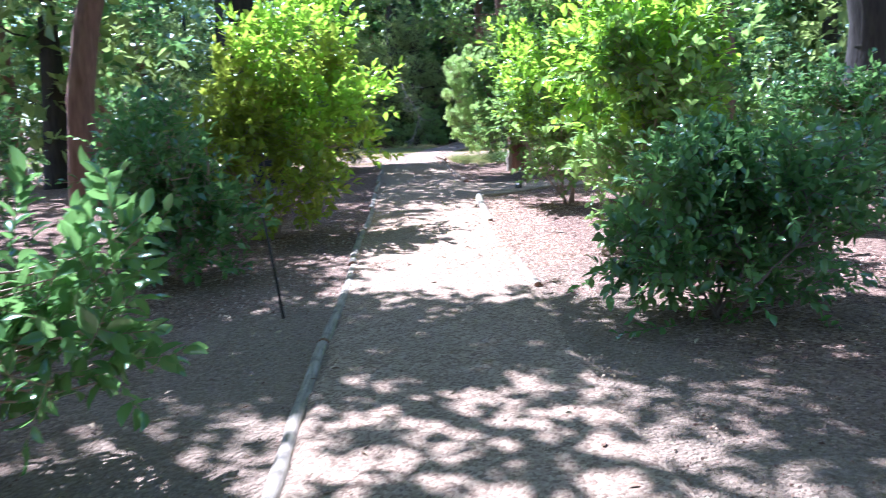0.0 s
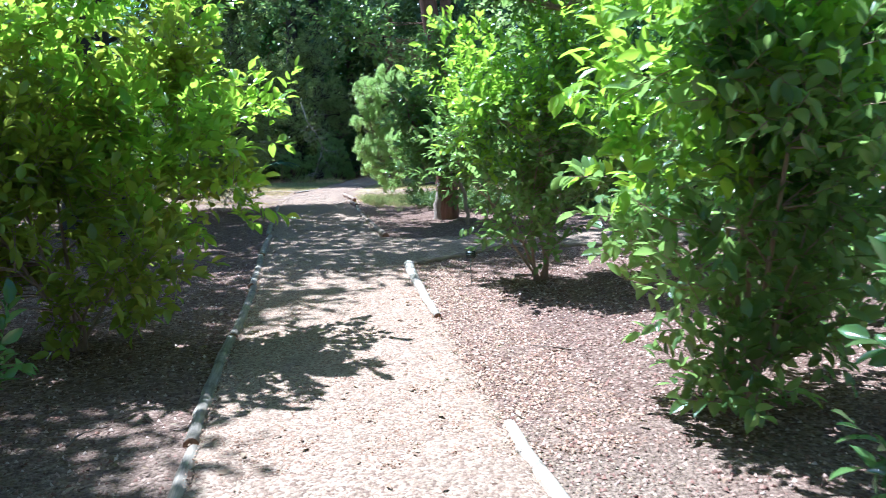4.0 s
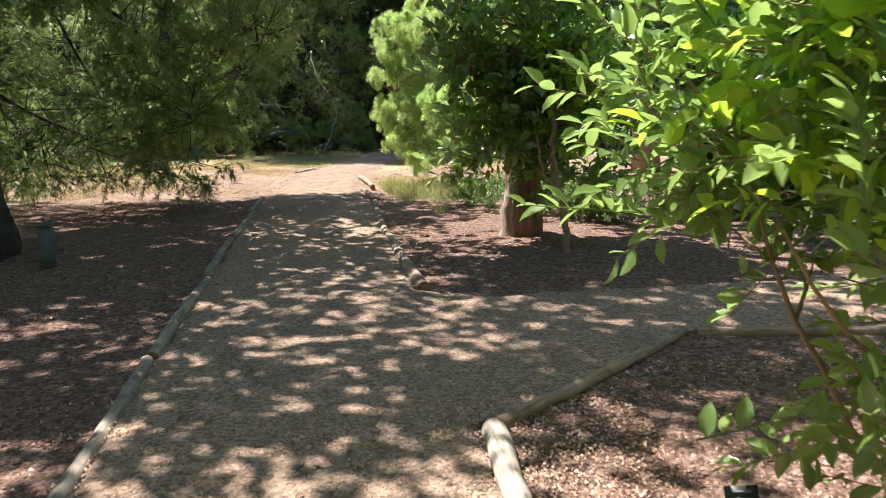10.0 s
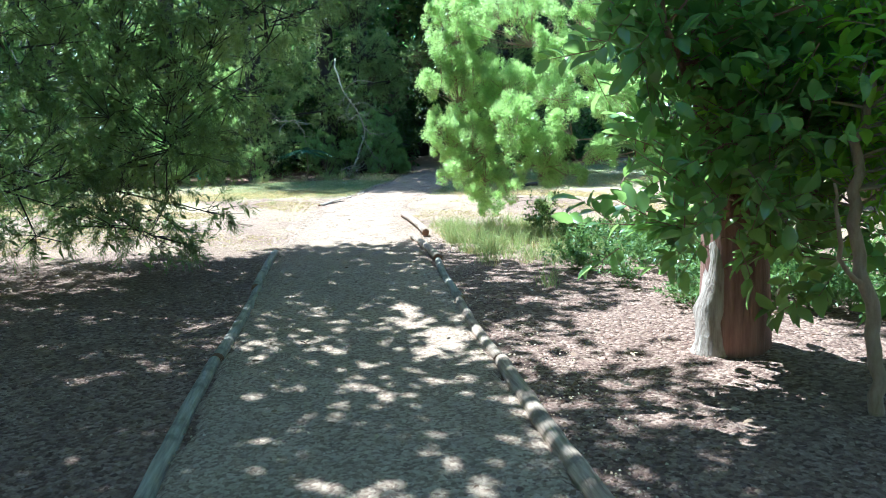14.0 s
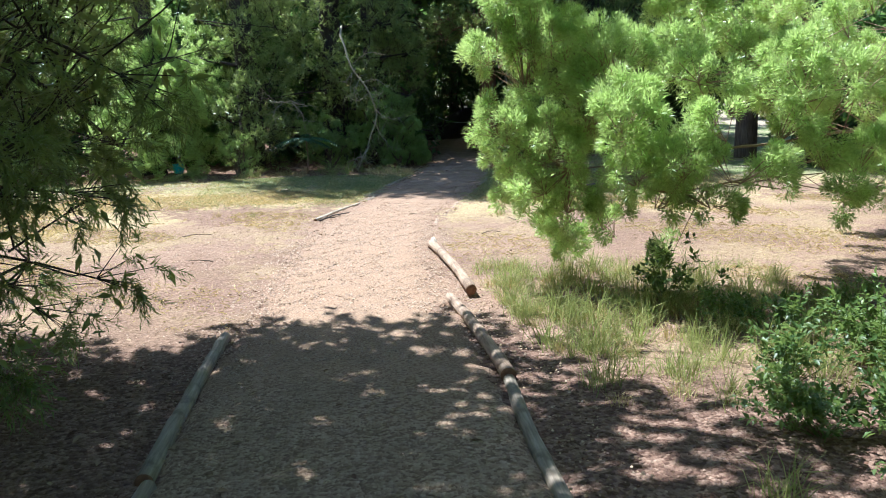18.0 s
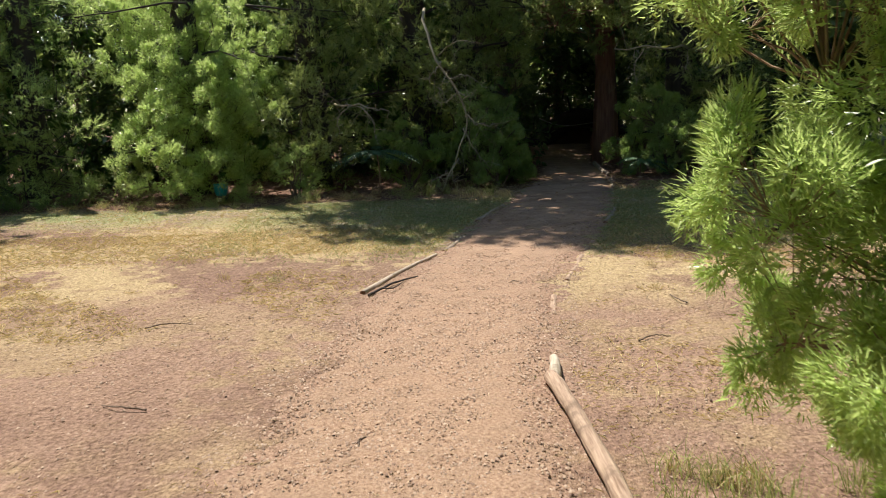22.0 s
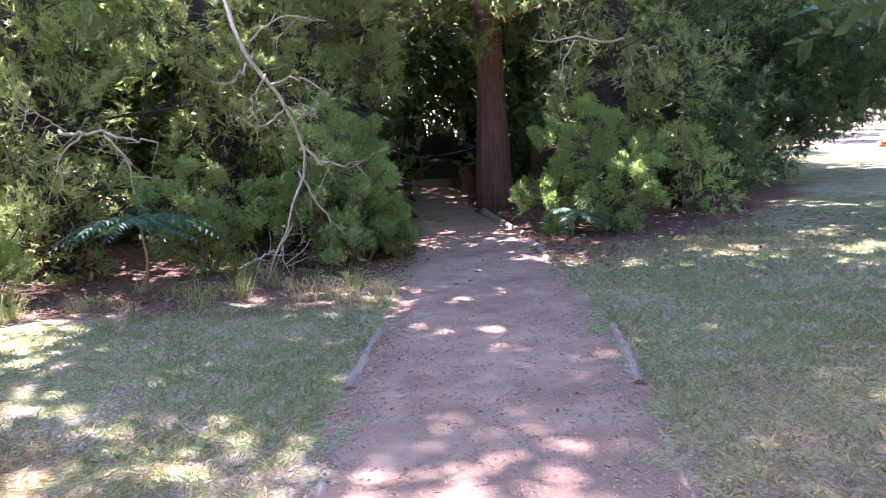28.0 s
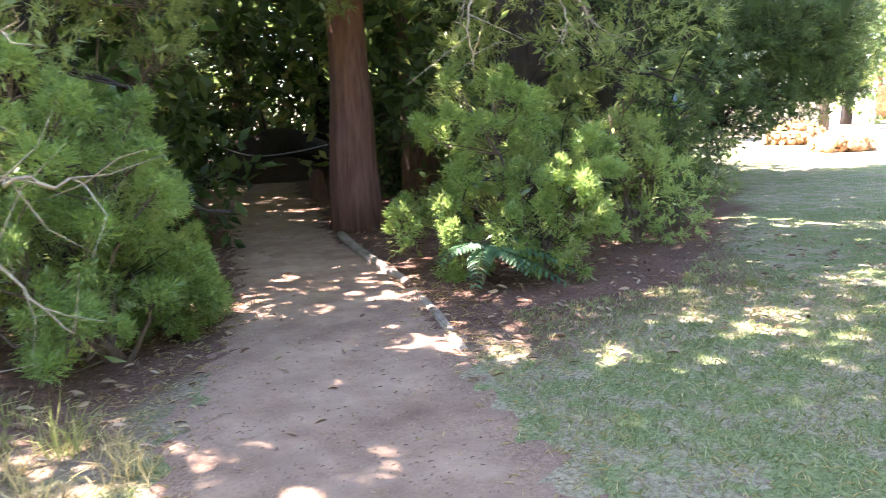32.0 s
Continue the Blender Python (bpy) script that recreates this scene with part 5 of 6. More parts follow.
# woodland behind and around: three kinds, repeated
def wood_tree(seed, height, mat, low, bark):
    r = np.random.default_rng(seed)
    blobs = [(r.normal(0, 0.9), r.normal(0, 0.9), low + (height - low) * (j + 0.5) / 9, 1.5, 1.5, 0.9) for j in range(9)]
    ob = thing("woodland_tree", (0, 0, 0), "tall woodland tree with dark foliage and a bare lower trunk", "tree", "woodland trees")
    part("trunk", tube(curve_pts([(0, 0, -0.2), (r.normal(0, 0.1), 0, 2.5), (r.normal(0, 0.3), 0.1, height * 0.9)], 14), np.linspace(0.27, 0.06, 14), 12, 0.03, 5, seed), bark, ob, smooth=True)
    c, o = in_blobs(r, blobs, 180, 0.5)
    p, w, nr, ln, a, e = sprays(r, c, o, 3, 4, 0.45, 0.35, 0.2, 0.7, 0.9, 0.7)
    part("crown", place(NEED_V, NEED_F, p, w, nr, ln, ln * 0.55), mat, ob)
    bl = [c[i] for i in range(0, 180, 9)]
    S = [np.column_stack([np.zeros(10), np.zeros(10), np.linspace(1.0, height * 0.85, 10)])]
    part("branch_work", limbs_to(r, S, bl, 0.03, 0.008), bark, ob, kind="stuff")
    return ob


kinds = [wood_tree(401, 9.0, M_CAM_D, 1.2, M_BARK_RED), wood_tree(402, 11.0, M_POD_D, 2.2, M_BARK), wood_tree(403, 8.0, M_POD_G, 0.5, M_BARK_DARK)]
SPOTS = [(1.2, 41.0), (3.2, 43.5), (-1.5, 40.5), (-2.2, 42.5), (7.2, 42.5), (9.3, 45.5), (2.0, 47.5), (4.6, 51.0), (7.5, 49.0), (-2.8, 45.0), (-7.5, 42.0), (-10.5, 38.0), (0.2, 52.0), (12, 50),
         (-7.4, 19.4), (-8.9, 20.8), (-9.5, 14.5), (-11.5, 10.5), (-8.3, 26.0), (-10.5, 31.0), (-12.5, 24.0), (-9.8, 36.2), (-14, 18), (-13, 6),
         (13.5, 13.5), (17.0, 20.0), (10.5, 18.0), (15.0, 26.5), (20.0, 12.0), (11.5, 8.0), (21, 29), (12.5, 30.5), (24, 21), (17.5, 7.0), (9.2, 24.5),
         (-6.0, 0.5), (-3.0, -6.0), (3.5, -7.0), (7.5, -2.0), (26, 46), (31, 56), (37, 60), (24, 62), (44, 66), (52, 58), (16, 60), (-16, 46), (34, 40), (30, 30), (-9.5, 39.5), (-8.0, 36.8), (-12.5, 41.5), (-11, 34.5), (-5.8, 43.5), (0.0, 44.0), (8.4, 47.0), (8.8, 42.0), (11.2, 46.0), (13.8, 54.0), (20, 66), (28, 68), (36, 70), (44, 72), (52, 70), (60, 66), (64, 54), (60, 44), (22, 57), (27, 61), (48, 60), (40, 50), (56, 50), (32, 64)] + [(-18 + 3.4 * i + (i % 3), 54 + 3 * (i % 2)) for i in range(11)] + [(-20 + 4.2 * i, 62 + 4 * (i % 2)) for i in range(11)] + [(4.6, 55), (6.4, 53.5), (3.0, 50.5), (-15, 33), (-16, 27), (-17, 12), (-12, 0), (28, 14), (27, 6), (21, 2), (14, 1.5), (10, 34), (19, 35.5), (24.5, 34), (-6.8, 4.2), (-7.6, 8.2), (-8.2, 12.2), (-4.6, -2.6), (0.6, -5.2), (5.6, -4.0), (8.6, 3.0), (9.6, 6.2), (-1.0, -9.5), (-9.2, 3.5)]
for i, (x, y) in enumerate(SPOTS):
    src = kinds[i % 3]
    s = 0.85 + 0.4 * ((i * 37) % 10) / 10
    m = pose(x, y, gzf(x, y) - 0.05, 0, 0, (i * 77) % 360)
    if i < 3:
        src.matrix_world = m
    else:
        ob = copy_thing(src, m)
        ob.scale = (s, s, s)

# tree added so that its unseen crown keeps sun out of the wood
tree("shade_canopy_tree", (9.0, 47.2), [(8.9, 47.2, 3), (7.5, 47.3, 6), (5.0, 47.4, 8)], [0.34, 0.28, 0.24, 0.18, 0.06], M_BARK_DARK, [], 0, M_POD_D, "added tall tree whose wide unseen crown keeps the wood dark", False, 57, [([(7.5, 47.3, 6), (5.5, 49.0, 7.5), (3.0, 50.0, 8.2)], 0.12, 0.03)],
     high=[(3.2, 42.6, 7.8, 2.0, 1.6, 0.9), (0.6, 42.6, 7.6, 2.0, 1.6, 0.9), (5.6, 43.6, 8.0, 1.8, 1.5, 0.9), (2.0, 45.5, 7.6, 2.4, 2.0, 1.0), (5.2, 46.5, 7.8, 2.4, 2.2, 1.0), (3.0, 49.5, 8.2, 2.8, 2.2, 1.0), (7.0, 50.0, 8.2, 2.6, 2.2, 1.0), (-0.8, 48.0, 8.0, 2.4, 2.4, 1.0), (0.5, 53.0, 8.6, 3.0, 2.2, 1.0), (5.0, 53.5, 8.6, 3.0, 2.2, 1.0)], high_n=1700, high_mat=M_POD_D, high_ll=0.3)


# dark thicket closing the wood behind the first trees
def thicket(seed, w, h, mat, label):
    r = np.random.default_rng(seed)
    ob = thing("thicket_shrub", (0, 0, 0), label, "shrub", "thicket in the wood")
    blobs = [(r.uniform(-w, w), r.uniform(-0.5, 0.5), h * (j + 0.6) / 9, 0.9, 0.7, 0.7) for j in range(9)]
    tips, _ = in_blobs(r, blobs, 6, 0.4)
    _, arrs = stems_for(r, (0, 0, 0), tips, 0.05)
    for a in arrs:
        part("stem", a, M_BARK_DARK, ob, smooth=True)
    c, o = in_blobs(r, blobs, 260, 0.5)
    c[:, 2] = np.maximum(c[:, 2], 0.15)
    p, w_, nr, ln, a, e = sprays(r, c, o, 3, 6, 0.35, 0.2, 0.1, 0.7, 0.9, 0.7)
    part("foliage", place(NEED_V, NEED_F, p, w_, nr, ln, ln * 0.5), mat, ob)
    return ob


thick = [thicket(451, 1.3, 4.6, M_POD_D, "dark dense evergreen thicket in the wood"), thicket(452, 1.2, 3.8, M_CAM_D, "dark leafy thicket shrub in deep shade")]
TSPOTS = [(-5.2, 39.6), (-3.4, 39.8), (-1.6, 39.4), (0.2, 39.6), (1.9, 39.9), (-4.0, 42.5), (-0.4, 42.0), (1.6, 42.6), (7.2, 40.6), (8.8, 41.0), (7.6, 44.6), (9.8, 44.4), (2.4, 45.5), (3.6, 49.5), (5.6, 50.0), (7.8, 49.4), (1.2, 49.0), (-7.0, 39.4), (11.8, 44.0), (-8.6, 37.8), (12.8, 46.5), (6.4, 19.3), (7.8, 20.3), (9.2, 21.4), (10.8, 19.6), (8.6, 18.6), (10.6, 32.4), (12.2, 33.6), (13.8, 32.2), (11.4, 30.6)]
for i, (x, y) in enumerate(TSPOTS):
    m = pose(x, y, gzf(x, y) - 0.03, 0, 0, (i * 53) % 50 - 25)
    if i < 2:
        thick[i].matrix_world = m
    else:
        copy_thing(thick[i % 2], m)

# trees added over the start of the path; their unseen crowns cast its dappled shade
tree("shade_tree", (-4.9, 7.6), [(-4.6, 7.6, 2.0), (-3.9, 7.4, 4.5), (-2.6, 7.2, 7.0)], [0.3, 0.24, 0.2, 0.16, 0.08], M_BARK, [], 0, M_FAR, "added broad tree whose unseen airy crown dapples the path", False, 51,
     [([(-3.9, 7.4, 4.5), (-2.6, 5.6, 6.2), (-1.2, 4.4, 7.2)], 0.09, 0.03), ([(-3.6, 7.4, 5.0), (-1.8, 8.0, 6.6), (0.4, 8.0, 7.4)], 0.09, 0.03), ([(-2.6, 7.2, 7.0), (-1.6, 6.4, 8.2), (-0.2, 5.8, 9.0)], 0.07, 0.02)],
     high=[(-1.1, 6.0, 7.6, 1.8, 2.0, 1.2, 1.9), (0.8, 6.6, 8.0, 1.7, 1.6, 1.0), (-4.6, 8.2, 7.4, 1.7, 1.9, 1.1), (-3.6, 8.9, 7.6, 1.1, 1.4, 0.9), (2.2, 6.6, 7.6, 1.6, 2.0, 1.0), (-1.0, 3.2, 7.4, 2.2, 1.6, 1.0), (-0.3, 6.8, 7.6, 0.8, 0.7, 0.7), (0.8, 8.4, 7.8, 0.7, 0.6, 0.7), (-1.9, 8.2, 7.4, 1.5, 0.9, 0.7, 2.6), (-3.9, 10.6, 7.4, 1.0, 1.1, 0.9), (-5.4, 8.5, 7.2, 1.6, 2.4, 1.2), (-4.8, 11.0, 7.2, 1.4, 1.8, 1.0), (-4.4, 13.0, 7.4, 1.2, 1.4, 0.9)], high_n=2100, high_mat=M_FAR, high_ll=0.2)
tree("shade_tree", (-5.2, 14.8), [(-5.0, 14.8, 2.5), (-4.4, 15.0, 5.0), (-3.4, 15.6, 8.0)], [0.28, 0.22, 0.2, 0.16, 0.07], M_BARK_RED, [], 0, M_FAR, "added tall tree whose unseen airy crown shades the path", False, 52,
     [([(-4.4, 15.0, 5.0), (-2.9, 16.2, 6.8), (-1.6, 17.0, 8.0)], 0.08, 0.03), ([(-4.2, 15.1, 5.6), (-2.4, 17.6, 7.6), (-0.8, 18.8, 8.6)], 0.08, 0.03)],
     high=[(-3.3, 14.5, 7.4, 1.3, 1.0, 0.7, 4.5), (-0.2, 16.6, 7.8, 1.2, 0.8, 0.7, 2.2), (1.2, 17.0, 7.8, 1.2, 0.9, 0.7, 2.4), (-1.8, 17.4, 8.0, 1.7, 1.8, 1.4), (-4.6, 15.6, 8.4, 1.4, 1.6, 1.3), (0.2, 17.7, 8.8, 1.5, 0.9, 0.9), (-4.6, 17.4, 8.0, 1.6, 1.8, 1.2), (-5.0, 20.0, 8.2, 1.6, 1.6, 1.2)], high_n=700, high_mat=M_FAR, high_ll=0.2)
tree("shade_tree", (4.9, 1.2), [(4.8, 1.2, 2.5), (4.4, 1.0, 4.5), (3.6, 0.6, 6.5)], [0.28, 0.22, 0.2, 0.16, 0.07], M_BARK, [], 0, M_FAR, "added tall tree whose unseen crown shades the path's start", False, 55,
     [([(4.4, 1.0, 4.5), (2.8, -0.2, 5.8), (1.2, -0.8, 6.4)], 0.08, 0.03)], high=[(2.2, -0.4, 6.6, 2.4, 2.2, 1.2), (-0.8, -1.4, 6.8, 2.2, 2.0, 1.1), (4.4, 2.0, 7.0, 1.8, 1.8, 1.2), (-3.4, 0.6, 6.8, 2.0, 2.0, 1.2)], high_n=520, high_mat=M_FAR, high_ll=0.26)
tree("trunk_tree", (3.95, 9.15), [(3.95, 9.15, 2), (3.9, 9.2, 5), (3.8, 9.3, 9)], [0.22, 0.17, 0.16, 0.15, 0.08], M_BARK_RED, [], 0, M_FAR, "reddish straight trunk rising behind the shrubs", False, 53, high=[(3.8, 9.3, 9.0, 2.0, 2.0, 1.8)], high_n=90, high_mat=M_FAR)
tree("trunk_tree", (6.8, 10.8), [(6.9, 10.9, 2), (6.8, 10.9, 4), (7.2, 11.2, 9)], [0.42, 0.32, 0.3, 0.32, 0.2], M_BARK_DARK, [], 0, M_FAR, "thick dark forked trunk among the shrubs", False, 54,
     [([(6.85, 10.9, 2.5), (6.3, 10.6, 4.2), (5.6, 10.2, 7)], 0.16, 0.06)], high=[(7.0, 11.0, 9.0, 2.8, 2.8, 2.0)], high_n=130, high_mat=M_FAR)


# ---- loose stuff on the ground ----
def span(y):
    return np.interp(y, PY, PL), np.interp(y, PY, PR)


def off_path(x, y, margin=0.03):
    l, r_ = span(y)
    return (x < l - margin) | (x > r_ + margin)


def stuff(name, arrays, mat, label, category):
    return tagged(new(name, mesh_from(name, *arrays, mat)), label, category, kind="stuff")


def lying(r, x, y, lift, tv, tf, lo, hi, wide, tilt=0.25, rise=0.0):
    n = len(x)
    a = r.uniform(0, 2 * np.pi, n)
    w = np.column_stack([np.cos(a), np.sin(a), np.abs(r.normal(rise, tilt, n)) if rise else r.normal(0, tilt, n) * 0.5])
    nr = np.array([0, 0, 1.0]) + r.normal(0, tilt, (n, 3))
    ln = r.uniform(lo, hi, n)
    p = np.column_stack([x, y, gz(x, y) + lift])
    return place(tv, tf, p, w, nr, ln, ln * wide)


def lumps(r, x, y, lift, lo, hi):
    """Small uneven clods and pebbles."""
    o = np.array([(1, 0, 0), (-1, 0, 0), (0, 1, 0), (0, -1, 0), (0, 0, 0.7), (0, 0, -0.5)], float)
    f = np.array([(0, 2, 4), (2, 1, 4), (1, 3, 4), (3, 0, 4), (2, 0, 5), (1, 2, 5), (3, 1, 5), (0, 3, 5)])
    n = len(x)
    s = r.uniform(lo, hi, (n, 1, 1)) * r.uniform(0.6, 1.3, (n, 6, 1))
    a = r.uniform(0, 6.28, n)
    c, d = np.cos(a)[:, None], np.sin(a)[:, None]
    q = np.stack([o[None, :, 0] * c - o[None, :, 1] * d, o[None, :, 0] * d + o[None, :, 1] * c, np.repeat(o[None, :, 2], n, 0)], -1)
    v = np.column_stack([x, y, gz(x, y) + lift])[:, None] + q * s
    return v.reshape(-1, 3), (f[None] + (np.arange(n) * 6)[:, None, None]).reshape(-1, 3)


GRIT_V = np.array([(-0.5, -0.25, -0.1), (0.45, -0.3, -0.1), (0.4, 0.3, -0.1), (-0.4, 0.35, -0.1), (0.05, 0.02, 0.3)])
GRIT_F = np.array([(0, 1, 4), (1, 2, 4), (2, 3, 4), (3, 0, 4)])
r = np.random.default_rng(900)
x, y = r.normal(0.9, 2.2, 27000), r.uniform(1.5, 22.6, 27000)
k = off_path(x, y, -0.02) & (np.abs(x - 0.7) < 4.5) & ~((x > 1.6) & (y > 13.4) & (y < 15.1) & (r.random(27000) < 0.85)) & ~((x > 1.7) & (y > 20.8) & (r.random(27000) < 0.8))
stuff("bark_mulch", lying(r, x[k], y[k], 0.002, GRIT_V, GRIT_F, 0.008, 0.026, 0.5, 0.3), M_CHIP, "reddish bark chips scattered over the garden soil", "mulch")
y = r.uniform(0.8, 22.5, 30000)
keep = r.random(30000) < np.interp(y, [0, 5, 7, 12.5, 14, 22.5], [0.1, 0.2, 1.0, 1.0, 0.5, 0.35])
y = y[keep]
l, q = span(y)
x = l + (q - l) * r.uniform(-0.02, 1.25, len(y))
stuff("wood_chips", lying(r, x, y, 0.024, GRIT_V, GRIT_F, 0.007, 0.022, 0.7, 0.25), M_CHIPT, "pale tan wood chips and grit on the path", "gravel")
y = r.uniform(7.2, 13.0, 26000)
l, q = span(y)
x = l + (q - l) * r.uniform(0.0, 1.45, len(y))
stuff("wood_chips", lying(r, x, y, np.where(x < q, 0.028, 0.006), GRIT_V, GRIT_F, 0.008, 0.028, 0.5, 0.35), M_CHIPM, "orange and cream wood chips lying loose on the path", "gravel")
x, y = np.where(r.random(16000) < 0.65, r.uniform(1.3, 4.4, 16000), r.uniform(-2.6, 0.0, 16000)), r.uniform(6.0, 13.4, 16000)
k = off_path(x, y, 0.0)
stuff("bark_mulch", lying(r, x[k], y[k], 0.006, GRIT_V, GRIT_F, 0.014, 0.045, 0.25, 0.3), M_CHIPR, "pinkish slivers of bark strewn over the bed", "mulch")
x, y = r.normal(2.3, 0.8, 1800), r.uniform(5.5, 13.4, 1800)
k = off_path(x, y, 0.0)
stuff("wood_chips", lying(r, x[k], y[k], 0.004, GRIT_V, GRIT_F, 0.007, 0.02, 0.6, 0.3), M_CHIPT, "pale tan wood chips strewn over mulch", "mulch")
y = r.uniform(20.5, 34.5, 8000)
l, q = span(y)
x = l + (q - l) * np.where(r.random(8000) < 0.7, r.uniform(0, 1, 8000), r.normal(0.5, 1.2, 8000))
yy = np.concatenate([r.uniform(21.5, 27.0, 16000), r.uniform(27.0, 33.0, 9000)])
l, q = span(yy)
xx = l + (q - l) * np.where(r.random(25000) < 0.55, r.uniform(-0.1, 1.1, 25000), r.normal(0.5, 1.5, 25000))
on = ~off_path(xx, yy, -0.05)
stuff("earth_clods", lying(r, xx, yy, np.where(on, np.where(yy > 23, 0.021, 0.028), 0.004), GRIT_V, GRIT_F, 0.007, 0.026, 0.8, 0.3), M_CLODL, "brown crumbs of trodden earth and grit", "gravel")
stuff("earth_clods", lumps(r, x, y, np.where(off_path(x, y, -0.05), 0.002, np.where(y > 23, 0.02, 0.03)), 0.002, 0.008), M_CLODL, "small crumbs of brown earth on trodden soil", "gravel")
x, y = r.normal(0.8, 2.6, 1500), r.uniform(1, 22.5, 1500)
stuff("fallen_leaves", lying(r, x, y, 0.034, LEAF_V, LEAF_F, 0.025, 0.06, 0.45, 0.3), M_LITTER, "dry brown leaves fallen on path and mulch", "leaf litter")
x, y = r.uniform(-5, 9, 6500), r.uniform(34.2, 44, 6500)
k = off_path(x, y, -0.1) | (r.random(6500) < 0.12)
x, y = x[k], y[k]
stuff("fallen_leaves", lying(r, x, y, 0.02, LEAF_V, LEAF_F, 0.04, 0.10, 0.3, 0.5), M_LITTER, "reddish brown litter of needles under the conifers", "leaf litter")


def patchy(x, y, scale, cut, seed):
    v = np.sin(x * 1.9 * scale + 1.3 * np.sin(y * 1.1 * scale + seed)) + np.sin(y * 2.3 * scale + 1.7 * np.sin(x * 0.9 * scale + 2 * seed)) + 0.7 * np.sin((x + y) * 3.1 * scale + seed)
    return v > cut


# dry grass of the clearing
x, y = r.uniform(-7, 8, 120000), r.uniform(23.0, 31.5, 120000)
l, q = span(y)
away = np.minimum(np.abs(x - l), np.abs(x - q))
k = off_path(x, y, 0.12) & (patchy(x, y, 0.8, 0.3, 1.0) | (y > 29.6)) & (r.random(120000) < np.clip(0.25 + 0.5 * away, 0, 1) * np.clip((y - 22.5) / 6, 0.35, 0.75))
stuff("dry_grass", lying(r, x[k], y[k], 0.002, NEED_V, NEED_F, 0.03, 0.085, 0.08, 0.35, 0.3), M_DRY, "dry yellow grass stubble on bare soil", "grass")
cx, cy = r.uniform(-5.5, 7.5, 1500), r.uniform(22.6, 31.5, 1500)
k = off_path(cx, cy, 0.0) & (patchy(cx, cy, 0.8, 0.1, 1.0) | (r.random(1500) < 0.12))
cx, cy = np.repeat(cx[k], 24), np.repeat(cy[k], 24)
n = len(cx)
s = r.uniform(0.05, 0.2, n // 24).repeat(24)
stuff("dry_grass", lying(r, cx + r.normal(0, 1, n) * s, cy + r.normal(0, 0.7, n) * s, 0.005, NEED_V, NEED_F, 0.02, 0.065, 0.045, 0.3, 0.12), M_DRY, "clumps of loose straw strewn over bare soil", "grass")
x, y = r.uniform(-5, 7, 11000), r.uniform(22.4, 33, 11000)
stuff("litter", lying(r, x, y, np.where(off_path(x, y, 0), 0.003, 0.021), NEED_V, NEED_F, 0.012, 0.045, 0.12, 0.15), M_LITTER, "brown bits of leaf and twig on bare soil", "leaf litter")
# green turf in the trees' shade
x, y = np.where(r.random(170000) < 0.7, r.uniform(-1.5, 7.5, 170000), r.uniform(-8, 18, 170000)), 29.0 + 9 * r.random(170000) ** 1.15
l, q = span(y)
k = off_path(x, y, 0.05) & (patchy(x, y, 1.3, -0.9, 4.0) | (r.random(170000) < 0.45)) & (r.random(170000) < np.clip((y - 28.6) / 2.5, 0.06, 1)) & ((x > 0.6) | (y > 33.2) | (r.random(170000) < 0.4)) & ((x > q) | (y < 34.0)) & ((x > q + 0.5) | (y < 34.9)) & (y < 35.6 + np.clip((x - 6.5) * 0.9, 0, 5))
stuff("turf", lying(r, x[k], y[k], 0.0, NEED_V, NEED_F, 0.02, 0.06, 0.11, 0.4, 1.3), M_GRASS, "short green turf with straw-coloured blades", "grass")
x, y = np.where(r.random(30000) < 0.45, r.uniform(-6, 1, 30000), r.uniform(-4, 8, 30000)), r.uniform(29.3, 35.2, 30000)
k = off_path(x, y, 0.05) & (~patchy(x, y, 1.3, -0.5, 4.0) | (r.random(30000) < 0.5))
stuff("dry_grass", lying(r, x[k], y[k], 0.012, NEED_V, NEED_F, 0.025, 0.07, 0.08, 0.3, 0.2), M_DRY, "straw-coloured clippings lying over turf", "grass")


y = r.uniform(29.5, 37, 2600)
l, q = span(y)
x = np.where(r.random(2600) < 0.5, l + r.normal(-0.12, 0.18, 2600), q + r.normal(0.14, 0.2, 2600))
stuff("dry_grass", lying(r, x, y, 0.016, NEED_V, NEED_F, 0.02, 0.075, 0.06, 0.3, 0.15), M_DRY, "straw and needles lying along the path's edges", "grass")
y = r.uniform(22.5, 36, 5000)
l, q = span(y)
x = l + (q - l) * r.random(5000)
stuff("litter", lying(r, x, y, 0.022, NEED_V, NEED_F, 0.01, 0.04, 0.2, 0.15), M_LITTER, "small brown bits of leaf on trodden soil", "leaf litter")


def tuft(r, n, h, spread):
    p = np.column_stack([r.normal(0, spread, n), r.normal(0, spread, n), np.zeros(n)])
    w = np.column_stack([r.normal(0, 0.35, n), r.normal(0, 0.35, n), np.ones(n)])
    w = unit(w)
    hh = h * r.uniform(0.5, 1.15, n)
    mid = p + w * (hh * 0.55)[:, None]
    bend = unit(w + np.column_stack([p[:, 0], p[:, 1], np.zeros(n)]) * 6 + r.normal(0, 0.35, (n, 3)) - np.array([0, 0, 0.35]))
    nr = r.normal(0, 1, (n, 3))
    blade_v = np.array([(-0.5, 0, 0), (0.5, 0, 0), (0.4, 1, 0), (-0.4, 1, 0)])
    blade_f = np.array([(0, 1, 2), (0, 2, 3)])
    tip_v = np.array([(-0.4, 0, 0), (0.4, 0, 0), (0, 1, 0)])
    tip_f = np.array([(0, 1, 2)])
    return join(place(blade_v, blade_f, p, w, nr, hh * 0.55, np.full(n, 0.006)), place(tip_v, tip_f, mid, bend, nr, hh * 0.5, np.full(n, 0.006)))


